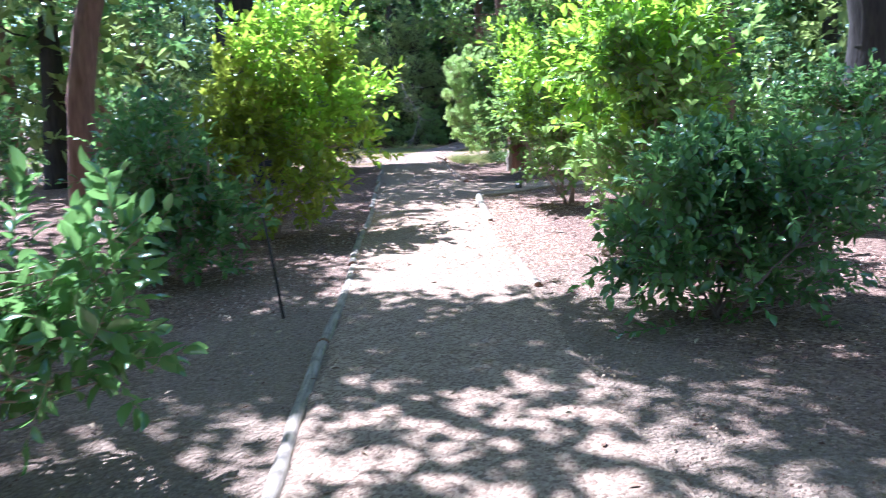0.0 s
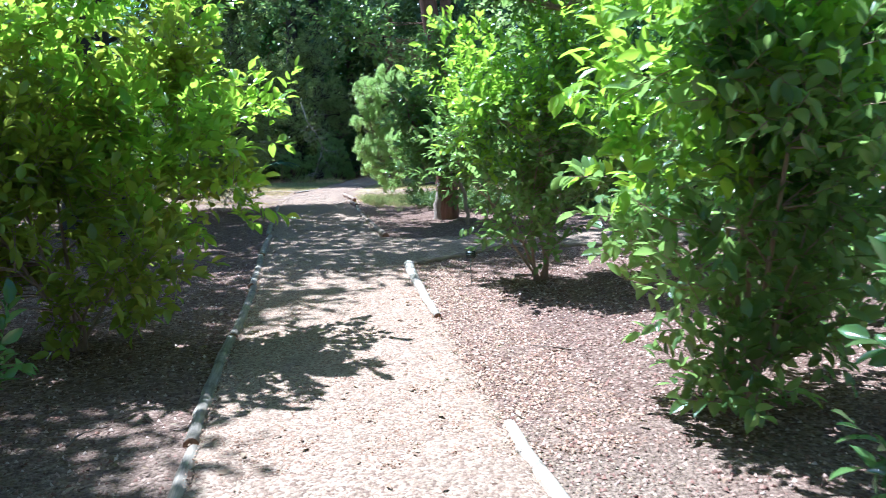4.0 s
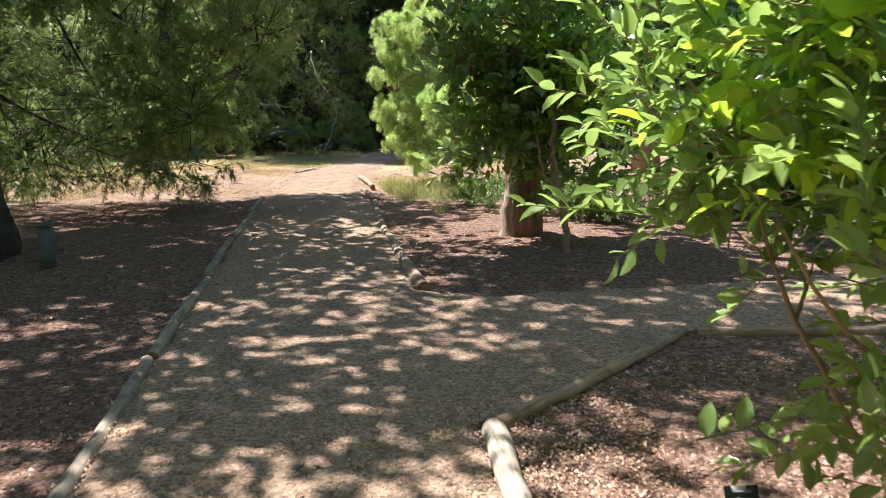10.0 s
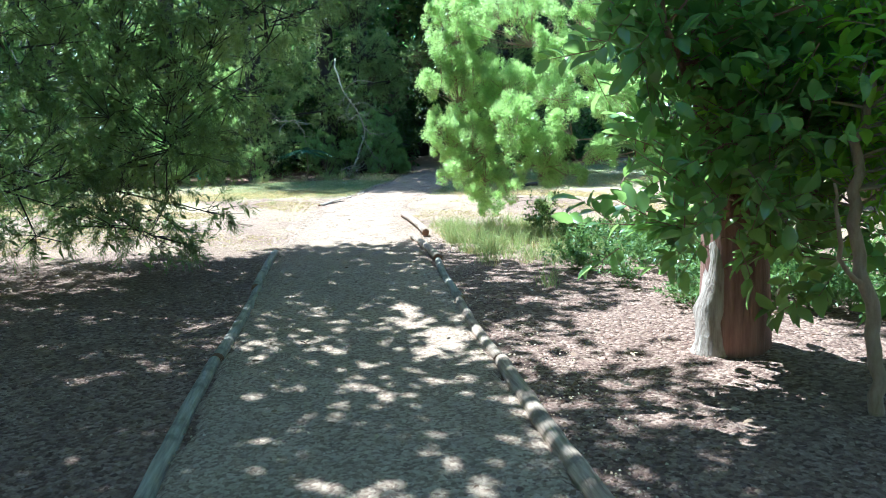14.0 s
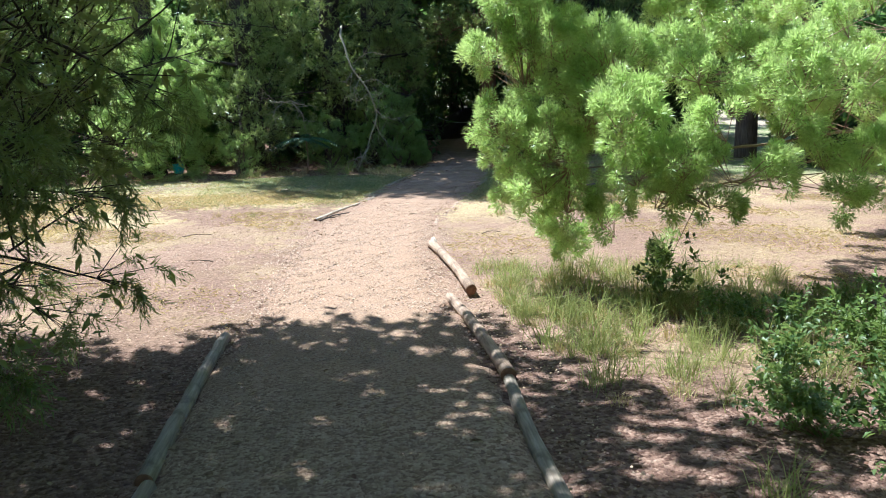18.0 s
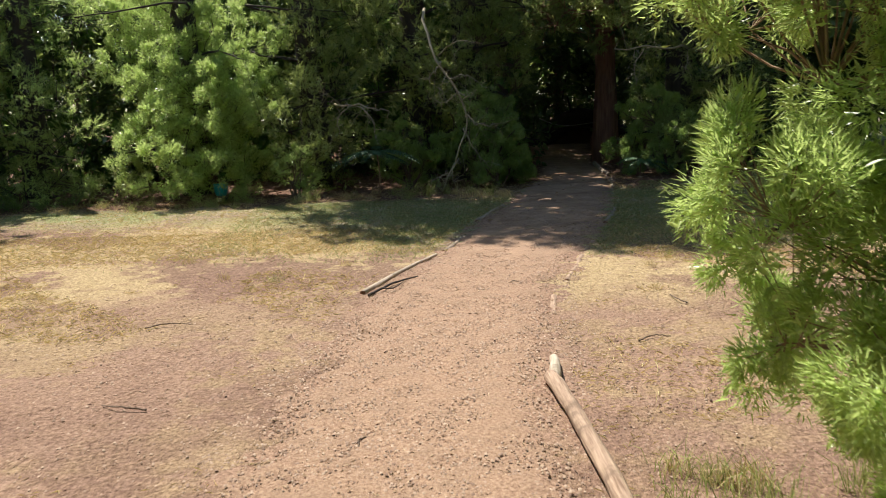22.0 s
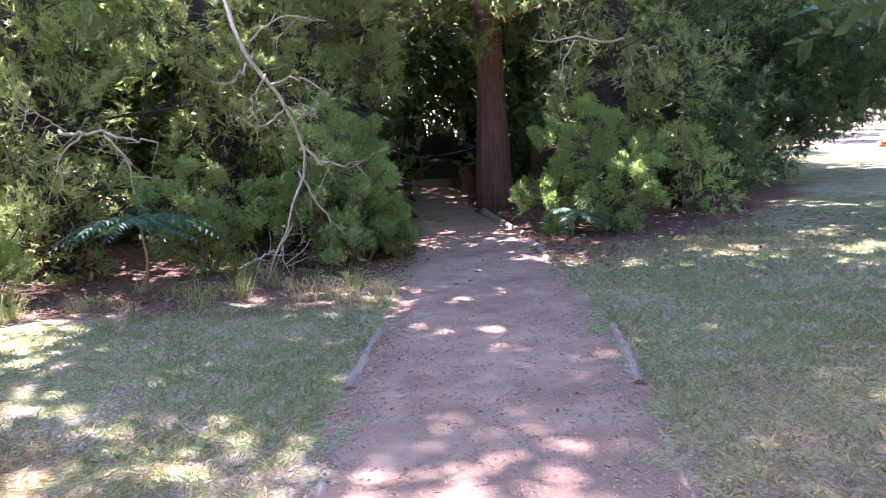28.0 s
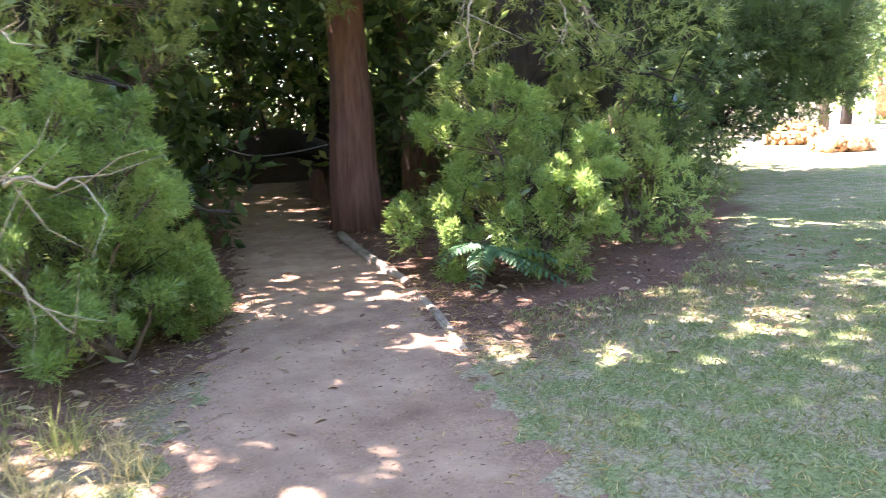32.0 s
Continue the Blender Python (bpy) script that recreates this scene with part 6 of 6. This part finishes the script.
def tuft_kind(seed, n, h, spread, label, mat):
    a = np.random.default_rng(seed)
    me = mesh_from("grass_tuft", *tuft(a, n, h, spread), mat)
    return me, label


TUFTS = [tuft_kind(31, 60, 0.34, 0.07, "tuft of tall green and straw grass", M_TALL), tuft_kind(32, 45, 0.24, 0.08, "leafy tuft of green grass", M_TALL), tuft_kind(33, 36, 0.2, 0.06, "small tuft of dry straw grass", M_DRY)]


def put_tuft(x, y, kind, s, a):
    me, label = TUFTS[kind]
    ob = new("grass_tuft", me)
    ob.matrix_world = pose(x, y, gzf(x, y) - 0.01, 0, 0, a) @ Matrix.Scale(s, 4)
    tagged(ob, label, "grass", "grass tufts", "stuff")


for i in range(250):
    u, v = r.random(), r.random()
    put_tuft(2.2 + 2.4 * u ** 1.3, 20.7 + 3.6 * v - 0.5 * u, int(r.choice([0, 1, 0, 2])), r.uniform(0.4, 0.9), r.uniform(0, 360))
for i in range(46):
    x = r.uniform(-5, 2.2)
    put_tuft(x, 34.5 + r.normal(0, 0.3) + 0.12 * max(0, x + 1), int(r.choice([0, 1, 2])), r.uniform(0.5, 1.0), r.uniform(0, 360))
for px, py, kd, s in ((2.5, 34.1, 2, 1.1), (2.15, 33.9, 2, 1.3), (2.45, 34.35, 2, 0.9), (1.8, 34.2, 2, 1.2), (2.3, 33.7, 1, 0.6), (2.25, 34.5, 0, 0.9), (2.0, 34.3, 2, 1.2), (1.9, 35.0, 1, 1.0), (3.95, 32.9, 1, 0.5), (6.6, 35.6, 1, 0.7), (6.9, 35.3, 1, 0.6), (2.55, 19.6, 0, 0.7), (2.35, 21.0, 0, 0.8), (-0.2, 28.3, 1, 0.5), (-0.7, 28.5, 2, 0.6), (0.4, 28.9, 2, 0.6), (-1.3, 29.4, 2, 0.6), (3.3, 28.4, 2, 0.6), (3.6, 28.9, 1, 0.45), (3.1, 27.5, 2, 0.55)):
    put_tuft(px, py, kd, s, 40 * s * kd)


# ---- undergrowth beside the shaded path ----
def plant(seed, h, mat, label):
    a = np.random.default_rng(seed)
    ob = thing("undergrowth_plant", (0, 0, 0), label, "plant", "undergrowth beside the path")
    n = 14
    tip = np.column_stack([a.normal(0, 0.22, n), a.normal(0, 0.22, n), h * a.uniform(0.5, 1.1, n)])
    part("stalk", sticks(np.column_stack([a.normal(0, 0.03, (n, 2)), np.zeros(n)]), tip, 0.004, 0.002, 4), mat, ob)
    c = np.concatenate([tip, tip * 0.6])
    p, w, nr, ln, _, _ = sprays(a, c, unit(np.column_stack([c[:, :2], np.full(len(c), 0.2)])), 3, 6, 0.12, 0.075, 0.2, 0.5, 1.0, 0.35)
    part("leafage", place(LEAF4_V, LEAF4_F, p, w, nr, ln, ln * 0.45), mat, ob, kind="stuff")
    return ob


plants = [plant(71, 0.35, M_UNDER, "leafy green undergrowth plant in dappled shade"), plant(72, 0.55, M_UNDER, "tall leafy green undergrowth plant"), plant(73, 0.28, M_UNDER, "low green leafy undergrowth plant")]
spots = [(3.3 + 3.0 * r.random() + 0.22 * (22 - yy), yy) for yy in np.linspace(18.2, 22.4, 32)]
spots += [(3.3 + 4.5 * r.random(), 17.9 + 1.2 * r.random()) for _ in range(22)] + [(5.2 + 2.5 * r.random(), 16.2 + 2 * r.random()) for _ in range(10)]
spots += [(-6.5 + 1.8 * r.random(), 34.4 + 0.7 * r.random()) for _ in range(6)] + [(6.5 + 3 * r.random(), 12.5 + 2 * r.random()) for _ in range(6)]
spots += [(2.75 + 1.7 * r.random() ** 1.2 + 0.15 * (21 - yy), yy) for yy in np.linspace(18.4, 21.0, 30)]
for i, (x, y) in enumerate(spots):
    m = pose(x, y, gzf(x, y) - 0.01, 0, 0, (i * 83) % 360)
    s = 0.4 + 0.4 * ((i * 29) % 10) / 10
    if i < 3:
        plants[i].matrix_world = m
    else:
        copy_thing(plants[i % 3], m).scale = (s, s, s)


# ---- small things ----
def box(c, s, rz=0.0, rx=0.0):
    b = bmesh.new()
    bmesh.ops.create_cube(b, size=1.0)
    bmesh.ops.scale(b, vec=s, verts=b.verts)
    bmesh.ops.bevel(b, geom=b.edges, offset=min(s) * 0.18, segments=2, affect='EDGES')
    bmesh.ops.triangulate(b, faces=b.faces)
    b.transform(Matrix.Translation(c) @ Euler((radians(rx), 0, radians(rz))).to_matrix().to_4x4())
    b.verts.ensure_lookup_table()
    v = np.array([q.co[:] for q in b.verts])
    f = np.array([[q.index for q in fc.verts] for fc in b.faces])
    b.free()
    return v, f


def plant_label(x, y):
    z = gzf(x, y)
    ob = thing("plant_label", (x, y, z), "small dark plant label on a thin metal stake", "sign")
    part("stake", tube([(x + 0.01, y, z - 0.05), (x, y, z + 0.15), (x, y - 0.005, z + 0.275)], [0.005, 0.005, 0.005], 8), M_ZINC, ob, "thin grey metal stake", True)
    plate = part("plate", box((x, y - 0.012, z + 0.31), (0.095, 0.006, 0.07), -8, -28), M_SLATE, ob, "dark slate plate")
    for i, wd in enumerate((0.055, 0.068, 0.04)):
        part("lettering", box((x - 0.004 * i, y - 0.0165 + 0.009 * (1 - i), z + 0.312 + 0.0155 * (1 - i)), (wd, 0.0022, 0.006), -8, -28), M_INK, plate, "pale line of small lettering")


plant_label(2.0, 11.4)


def garden_stake(x, y, h, lean):
    z = gzf(x, y)
    ob = thing("garden_stake", (x, y, z), "thin dark garden stake leaning beside the path", "stake")
    part("rod", tube([(x, y, z - 0.06), (x + lean * 0.5, y + 0.01, z + h * 0.5), (x + lean, y, z + h)], [0.011, 0.011, 0.010], 8, 0.03), M_BARK_DARK, ob, smooth=True)
    part("cap", tube([(x + lean, y, z + h - 0.02), (x + lean, y, z + h + 0.012)], [0.016, 0.014], 8), M_ZINC, ob, "dull metal cap", True)


garden_stake(-0.74, 5.87, 0.78, -0.10)

post = thing("timber_post", (-1.42, 16.95, gzf(-1.42, 16.95)), "short grey weathered post beside the dark trunk", "post")
part("post_body", box((-1.42, 16.95, gzf(-1.42, 16.95) + 0.17), (0.13, 0.11, 0.40), 12), M_GREYPOST, post)
part("post_cap", box((-1.42, 16.95, gzf(-1.42, 16.95) + 0.385), (0.14, 0.12, 0.03), 12), M_GREYPOST, post, "chamfered post top")


def bucket(x, y):
    z = gzf(x, y)
    ob = thing("bucket", (x, y, z), "turquoise plastic bucket under a bush", "bucket")
    hs = [0.0, 0.03, 0.09, 0.16, 0.20, 0.22, 0.22, 0.19]
    part("body", tube([(x, y, z + 0.10 + h) for h in hs], [0.07, 0.095, 0.112, 0.12, 0.118, 0.122, 0.108, 0.10], 24, caps=True), M_TURQ, ob, smooth=True)
    a = np.linspace(0, math.pi, 14)
    part("handle", tube(np.column_stack([x + 0.12 * np.cos(a), np.full(14, y - 0.05), z + 0.32 + 0.05 * np.sin(a)]), np.full(14, 0.004), 6), M_ZINC, ob, "thin wire handle", True)
    part("foot", tube([(x, y, z - 0.02), (x, y, z + 0.11)], [0.13, 0.09], 16), M_BARK_DARK, ob, "clump of earth under it", True)


bucket(-2.38, 35.0)


def dead_branch(name, lines, label, mat=M_DEAD):
    b0 = lines[0][0][0]
    ob = thing(name, b0, label, "branch")
    for i, (pts, r0, r1) in enumerate(lines):
        q = curve_pts(pts, 14)
        a = np.random.default_rng(int(abs(b0[0]) * 100) + i)
        q[1:-1] += a.normal(0, 0.025 if r0 > 0.013 else (0.008 if name == "dead_branch" else 0.002), (12, 3))
        part("bough" if i == 0 else "side_shoot", tube(q, np.linspace(r0, r1, 14), 7, 0.05, 0, i), mat, ob, smooth=True)
        if name == "dead_branch":
            m = 14 if i == 0 else 8
            st = q[a.integers(3, 14, m)]
            e1 = st + a.normal(0, 0.11, (m, 3)) - np.array([0, 0.02, 0.02])
            e2 = e1 + (e1 - st) * 0.8 + a.normal(0, 0.07, (m, 3))
            part("twig_work", join(sticks(st, e1, 0.005, 0.003, 4), sticks(e1, e2, 0.003, 0.0015, 4)), mat, ob, kind="stuff")


dead_branch("dead_branch", [
    ([(1.25, 35.9, 3.4), (1.4, 35.3, 2.6), (1.65, 35.2, 2.15), (1.88, 35.2, 1.6), (1.82, 35.1, 1.0), (1.6, 35.05, 0.55), (1.45, 34.95, 0.24)], 0.027, 0.009),
    ([(1.88, 35.2, 1.5), (2.1, 35.15, 1.38), (2.42, 35.1, 1.33)], 0.018, 0.006), ([(1.85, 35.2, 1.3), (2.05, 35.1, 0.9), (2.3, 35.05, 0.6)], 0.013, 0.004),
    ([(1.5, 35.25, 2.45), (1.3, 35.1, 2.2), (1.1, 35.0, 2.15)], 0.014, 0.004), ([(1.65, 35.2, 2.15), (1.9, 35.1, 2.2), (2.15, 35.0, 2.05)], 0.013, 0.004), ([(1.75, 35.2, 1.9), (1.5, 35.05, 1.75), (1.3, 35.0, 1.85)], 0.012, 0.003),
    ([(1.75, 35.2, 1.95), (1.95, 35.0, 1.85), (2.1, 34.95, 1.95)], 0.01, 0.003), ([(1.6, 35.2, 2.25), (1.45, 35.0, 1.95), (1.5, 34.95, 1.75)], 0.01, 0.003), ([(1.6, 35.05, 0.55), (1.4, 34.95, 0.5), (1.2, 34.9, 0.42)], 0.012, 0.004),
    ([(1.75, 35.1, 0.8), (1.62, 34.95, 0.55), (1.7, 34.9, 0.3)], 0.01, 0.003), ([(1.45, 35.3, 2.55), (1.75, 35.1, 2.75), (2.2, 34.9, 2.7)], 0.012, 0.004)], "pale crooked dead branch with bare twigs")
dead_branch("dead_branch", [([(-0.4, 35.7, 1.8), (0.1, 35.1, 1.75), (0.6, 34.8, 1.65)], 0.02, 0.006), ([(0.1, 35.1, 1.75), (0.3, 34.9, 1.5), (0.35, 34.8, 1.2)], 0.01, 0.003), ([(-0.1, 35.3, 1.78), (-0.3, 35.0, 1.5), (-0.25, 34.9, 1.25)], 0.01, 0.003), ([(-0.3, 35.5, 1.8), (-0.5, 35.0, 1.95), (-0.55, 34.8, 1.8)], 0.01, 0.003)], "bare grey dead branch in a conifer")
dead_branch("dead_branch", [([(7.2, 37.9, 2.6), (6.3, 37.0, 2.6), (5.3, 36.4, 2.62), (4.7, 36.2, 2.6)], 0.03, 0.008), ([(6.3, 37.0, 2.6), (6.2, 36.7, 2.3), (6.1, 36.6, 2.1)], 0.01, 0.003), ([(6.6, 37.2, 2.6), (6.65, 36.9, 2.3), (6.9, 36.8, 2.15)], 0.01, 0.003), ([(5.3, 36.4, 2.6), (5.1, 36.3, 2.3), (5.15, 36.3, 1.9)], 0.012, 0.004)], "bare pale branch hanging from a conifer")
dead_branch("fallen_branch", [([(0.72, 27.62, 0.215), (0.88, 27.9, 0.235), (1.12, 28.25, 0.225)], 0.012, 0.006), ([(0.82, 27.8, 0.23), (0.9, 27.75, 0.24), (1.0, 28.05, 0.23)], 0.007, 0.003)], "dark forked twig lying beside the path", M_BARK_DARK)
for bx, by, bl, ba in ((3.2, 22.0, 0.6, 60), (3.6, 21.6, 0.5, 130), (-0.9, 26.9, 0.35, 10), (-0.3, 25.2, 0.3, 160), (2.6, 26.1, 0.25, 20), (3.2, 27.0, 0.3, 100), (4.2, 28.3, 0.4, 80), (-1.5, 24.2, 0.45, 15), (0.9, 24.6, 0.15, 70), (1.9, 27.9, 0.14, 5), (3.9, 26.6, 0.5, 30), (4.3, 27.4, 0.45, 150), (-1.8, 12.4, 0.4, 30), (3.3, 10.3, 0.35, 100), (-0.9, 7.9, 0.3, 60), (2.1, 8.9, 0.3, 140)):
    c, s_ = math.cos(radians(ba)), math.sin(radians(ba))
    z = gzf(bx, by)
    dead_branch("fallen_twig", [([(bx, by, z + 0.012), (bx + 0.5 * bl * c - 0.03 * s_, by + 0.5 * bl * s_ + 0.03 * c, z + 0.025), (bx + bl * c, by + bl * s_, z + 0.012)], 0.006, 0.003)], "thin dry twig lying on the ground", M_BARK)


# plant with long feathery fronds at the wood's edge
def frond_plant(x, y, z0, fronds, label):
    a = np.random.default_rng(88)
    ob = thing("frond_plant", (x, y, gzf(x, y)), label, "plant")
    part("stalk", tube([(x, y, gzf(x, y) - 0.03), (x + 0.03, y, z0 * 0.6), (x, y - 0.05, z0)], [0.016, 0.013, 0.01], 8, 0.04), M_STEM, ob, smooth=True)
    for ang, ln, rise in fronds:
        d = np.array([math.cos(radians(ang)), math.sin(radians(ang)) * 0.7 - 0.2, 0])
        t = np.linspace(0, 1, 15)
        p = np.array([x, y - 0.05, z0])[None] + d[None] * (t * ln)[:, None]
        p[:, 2] += rise * t - (0.28 + rise) * ln * t ** 2
        axis = tube(p, np.linspace(0.006, 0.002, 15), 5)
        side = unit(np.cross(np.gradient(p, axis=0), np.array([0, 0, 1.0])))
        fw = unit(np.gradient(p, axis=0))
        pp = np.concatenate([p[2:], p[2:]])
        w = np.concatenate([side[2:] + 0.5 * fw[2:], -side[2:] + 0.5 * fw[2:]]) - np.array([0, 0, 0.25])
        le = np.concatenate([np.interp(t[2:], [0, 0.4, 1], [0.10, 0.13, 0.06])] * 2)
        leaf = place(LEAF_V, LEAF_F, pp, w, np.array([0, 0, 1.0]) + a.normal(0, 0.2, pp.shape), le, le * 0.36)
        part("frond", join(axis, leaf), M_FERN, ob)


frond_plant(0.35, 34.95, 0.98, [(-20, 0.75, 0.1), (20, 0.7, 0.15), (160, 0.8, 0.1), (200, 0.75, 0.0), (250, 0.6, 0.1), (290, 0.65, 0.1), (90, 0.5, 0.3), (225, 0.7, 0.2), (330, 0.6, -0.1)], "plant with bluish feathery fronds at the wood's edge")
frond_plant(5.25, 36.5, 0.55, [(-40, 0.7, 0.1), (-80, 0.6, 0.1), (-120, 0.65, 0.0), (20, 0.5, 0.2), (200, 0.5, 0.2), (-60, 0.75, -0.1)], "plant with bluish feathery fronds beside the lawn")


# mound deep in the wood
def mound(x, y, rx, ry, h):
    u, a = np.linspace(0, 1, 14), np.linspace(0, 2 * np.pi, 41)[:-1]
    U, A = np.meshgrid(u, a, indexing='ij')
    X, Y = x + rx * U * np.cos(A), y + ry * U * np.sin(A)
    Z = gz(X, Y) - 0.06 + h * (1 - U ** 2) ** 1.2 + rng.normal(0, 0.02, X.shape) * (U < 1)
    v = np.stack([X, Y, Z], -1).reshape(-1, 3)
    f = []
    for i in range(13):
        for j in range(40):
            k2 = (j + 1) % 40
            f += [(i * 40 + j, (i + 1) * 40 + j, (i + 1) * 40 + k2), (i * 40 + j, (i + 1) * 40 + k2, i * 40 + k2)]
    ob = new("earth_mound", mesh_from("earth_mound", v - np.array([x, y, gzf(x, y)]), np.array(f), M_CLOD, True))
    ob.location = (x, y, gzf(x, y))
    tagged(ob, "low mound of dark earth in the wood", "mound")


mound(6.6, 49.2, 2.4, 1.0, 0.8)
trunk = thing("fallen_tree", (4.8, 48.0, gzf(4.8, 48.0)), "dark arched fallen trunk lying in the wood", "log")
q = curve_pts([(4.5, 47.9, 0.1), (5.2, 47.9, 0.62), (6.2, 48.0, 1.08), (7.0, 48.2, 0.85), (8.0, 48.6, 0.4)], 18)
part("log_body", tube(q, np.interp(np.linspace(0, 1, 18), [0, 0.5, 1], [0.34, 0.30, 0.2]), 16, 0.05, 7, 9), M_BARK_DARK, trunk, smooth=True)
for a, b, ra in (((5.9, 47.9, 1.2), (5.7, 47.4, 1.75), 0.05), ((6.7, 48.0, 1.1), (7.0, 47.5, 1.6), 0.04)):
    part("broken_limb", tube(curve_pts([a, (0.5 * (a[0] + b[0]), 0.5 * (a[1] + b[1]) - 0.03, 0.5 * (a[2] + b[2]) + 0.05), b], 8), np.linspace(ra, ra * 0.4, 8), 8, 0.06), M_BARK_DARK, trunk, "snapped stub of a limb", True)
rope = new("rope", mesh_from("rope", *[q if i else q - np.array([4.54, 47.0, 0.2]) for i, q in enumerate(tube(curve_pts([(4.54, 47.0, 1.19), (5.33, 47.0, 0.88), (6.23, 47.0, 0.89), (6.95, 47.0, 1.01)], 24), np.full(24, 0.014), 8))], plain_mat("pale_rope", (0.55, 0.56, 0.56), 0.7), True))
rope.location = (4.54, 47.0, 0.2)
tagged(rope, "pale rope slung slack between two stakes in the wood", "rope")
for sx, sz in ((4.54, 1.25), (6.95, 1.08)):
    st = thing("garden_stake", (sx, 47.02, gzf(sx, 47.02)), "dark wooden stake holding a rope", "stake")
    part("rod", tube([(sx + 0.02, 47.02, 0.12), (sx, 47.02, 0.6), (sx, 47.02, sz)], [0.022, 0.02, 0.018], 8, 0.04), M_BARK_DARK, st, smooth=True)
stump = thing("tree_stump", (5.92, 44.0, gzf(5.92, 44.0)), "low reddish broken stump beside the large trunk", "stump")
part("stump_body", tube(curve_pts([(5.92, 44.0, 0.1), (5.93, 44.0, 0.3), (5.9, 44.0, 0.6), (5.93, 44.02, 0.72)], 9), [0.2, 0.17, 0.14, 0.13, 0.13, 0.125, 0.12, 0.1, 0.05], 14, 0.07, 5, 4), M_BARK_RED, stump, smooth=True)



# sunlit yard beyond the lawn
def chip_heap(x, y, rx, h, seed, label):
    a = np.random.default_rng(seed)
    n = 900
    d = unit(a.normal(0, 1, (n, 3)))
    d[:, 2] = np.abs(d[:, 2])
    p = np.array([x, y, gzf(x, y)]) + d * np.array([rx, rx * 0.7, h]) * (a.random((n, 1)) ** 0.3)
    w = a.normal(0, 1, (n, 3)) * np.array([1, 1, 0.4])
    ob = new("brush_heap", mesh_from("brush_heap", *[q if i else q - np.array([x, y, gzf(x, y)]) for i, q in enumerate(place(CHIP_V, CHIP_F, p, w, np.array([0, 0, 1.0]) + a.normal(0, 0.5, (n, 3)), a.uniform(0.25, 0.7, n), a.uniform(0.12, 0.3, n)))], M_STRAW))
    ob.location = (x, y, gzf(x, y))
    tagged(ob, label, "heap", kind="stuff")


chip_heap(20.6, 46.2, 0.9, 0.35, 61, "heap of orange-brown cut brush at the yard's edge")
chip_heap(22.5, 49.5, 1.0, 0.6, 62, "tall heap of orange-brown brush in sun")
for hx, hy, hr in ((45.0, 63.5, 0.9), (47.2, 63.0, 0.9), (49.5, 62.5, 1.0)):
    ob = thing("bark_stack", (hx, hy, gzf(hx, hy)), "stack of orange-brown bark in the sunny yard", "stack", "stacks in the yard")
    part("stack_body", tube([(hx, hy, 0.1), (hx, hy, 1.3), (hx, hy, 2.1)], [hr, hr * 1.05, hr * 0.85], 18, 0.05, 7, 3), M_STRAW, ob, smooth=True)

gate = thing("post_pair", (15.7, 39.0, gzf(15.7, 39.0)), "pair of red-brown timber posts at the yard", "post")
part("tall_post", tube(curve_pts([(15.68, 39.0, 0.1), (15.60, 39.0, 1.4), (15.5, 39.0, 2.75)], 10), np.full(10, 0.10), 12, 0.04, 4, 2), M_REDPOST, gate, smooth=True)
part("short_post", tube(curve_pts([(15.98, 39.1, 0.1), (15.97, 39.1, 1.2), (15.93, 39.1, 2.5)], 10), np.full(10, 0.12), 12, 0.04, 4, 3), M_REDPOST, gate, smooth=True)
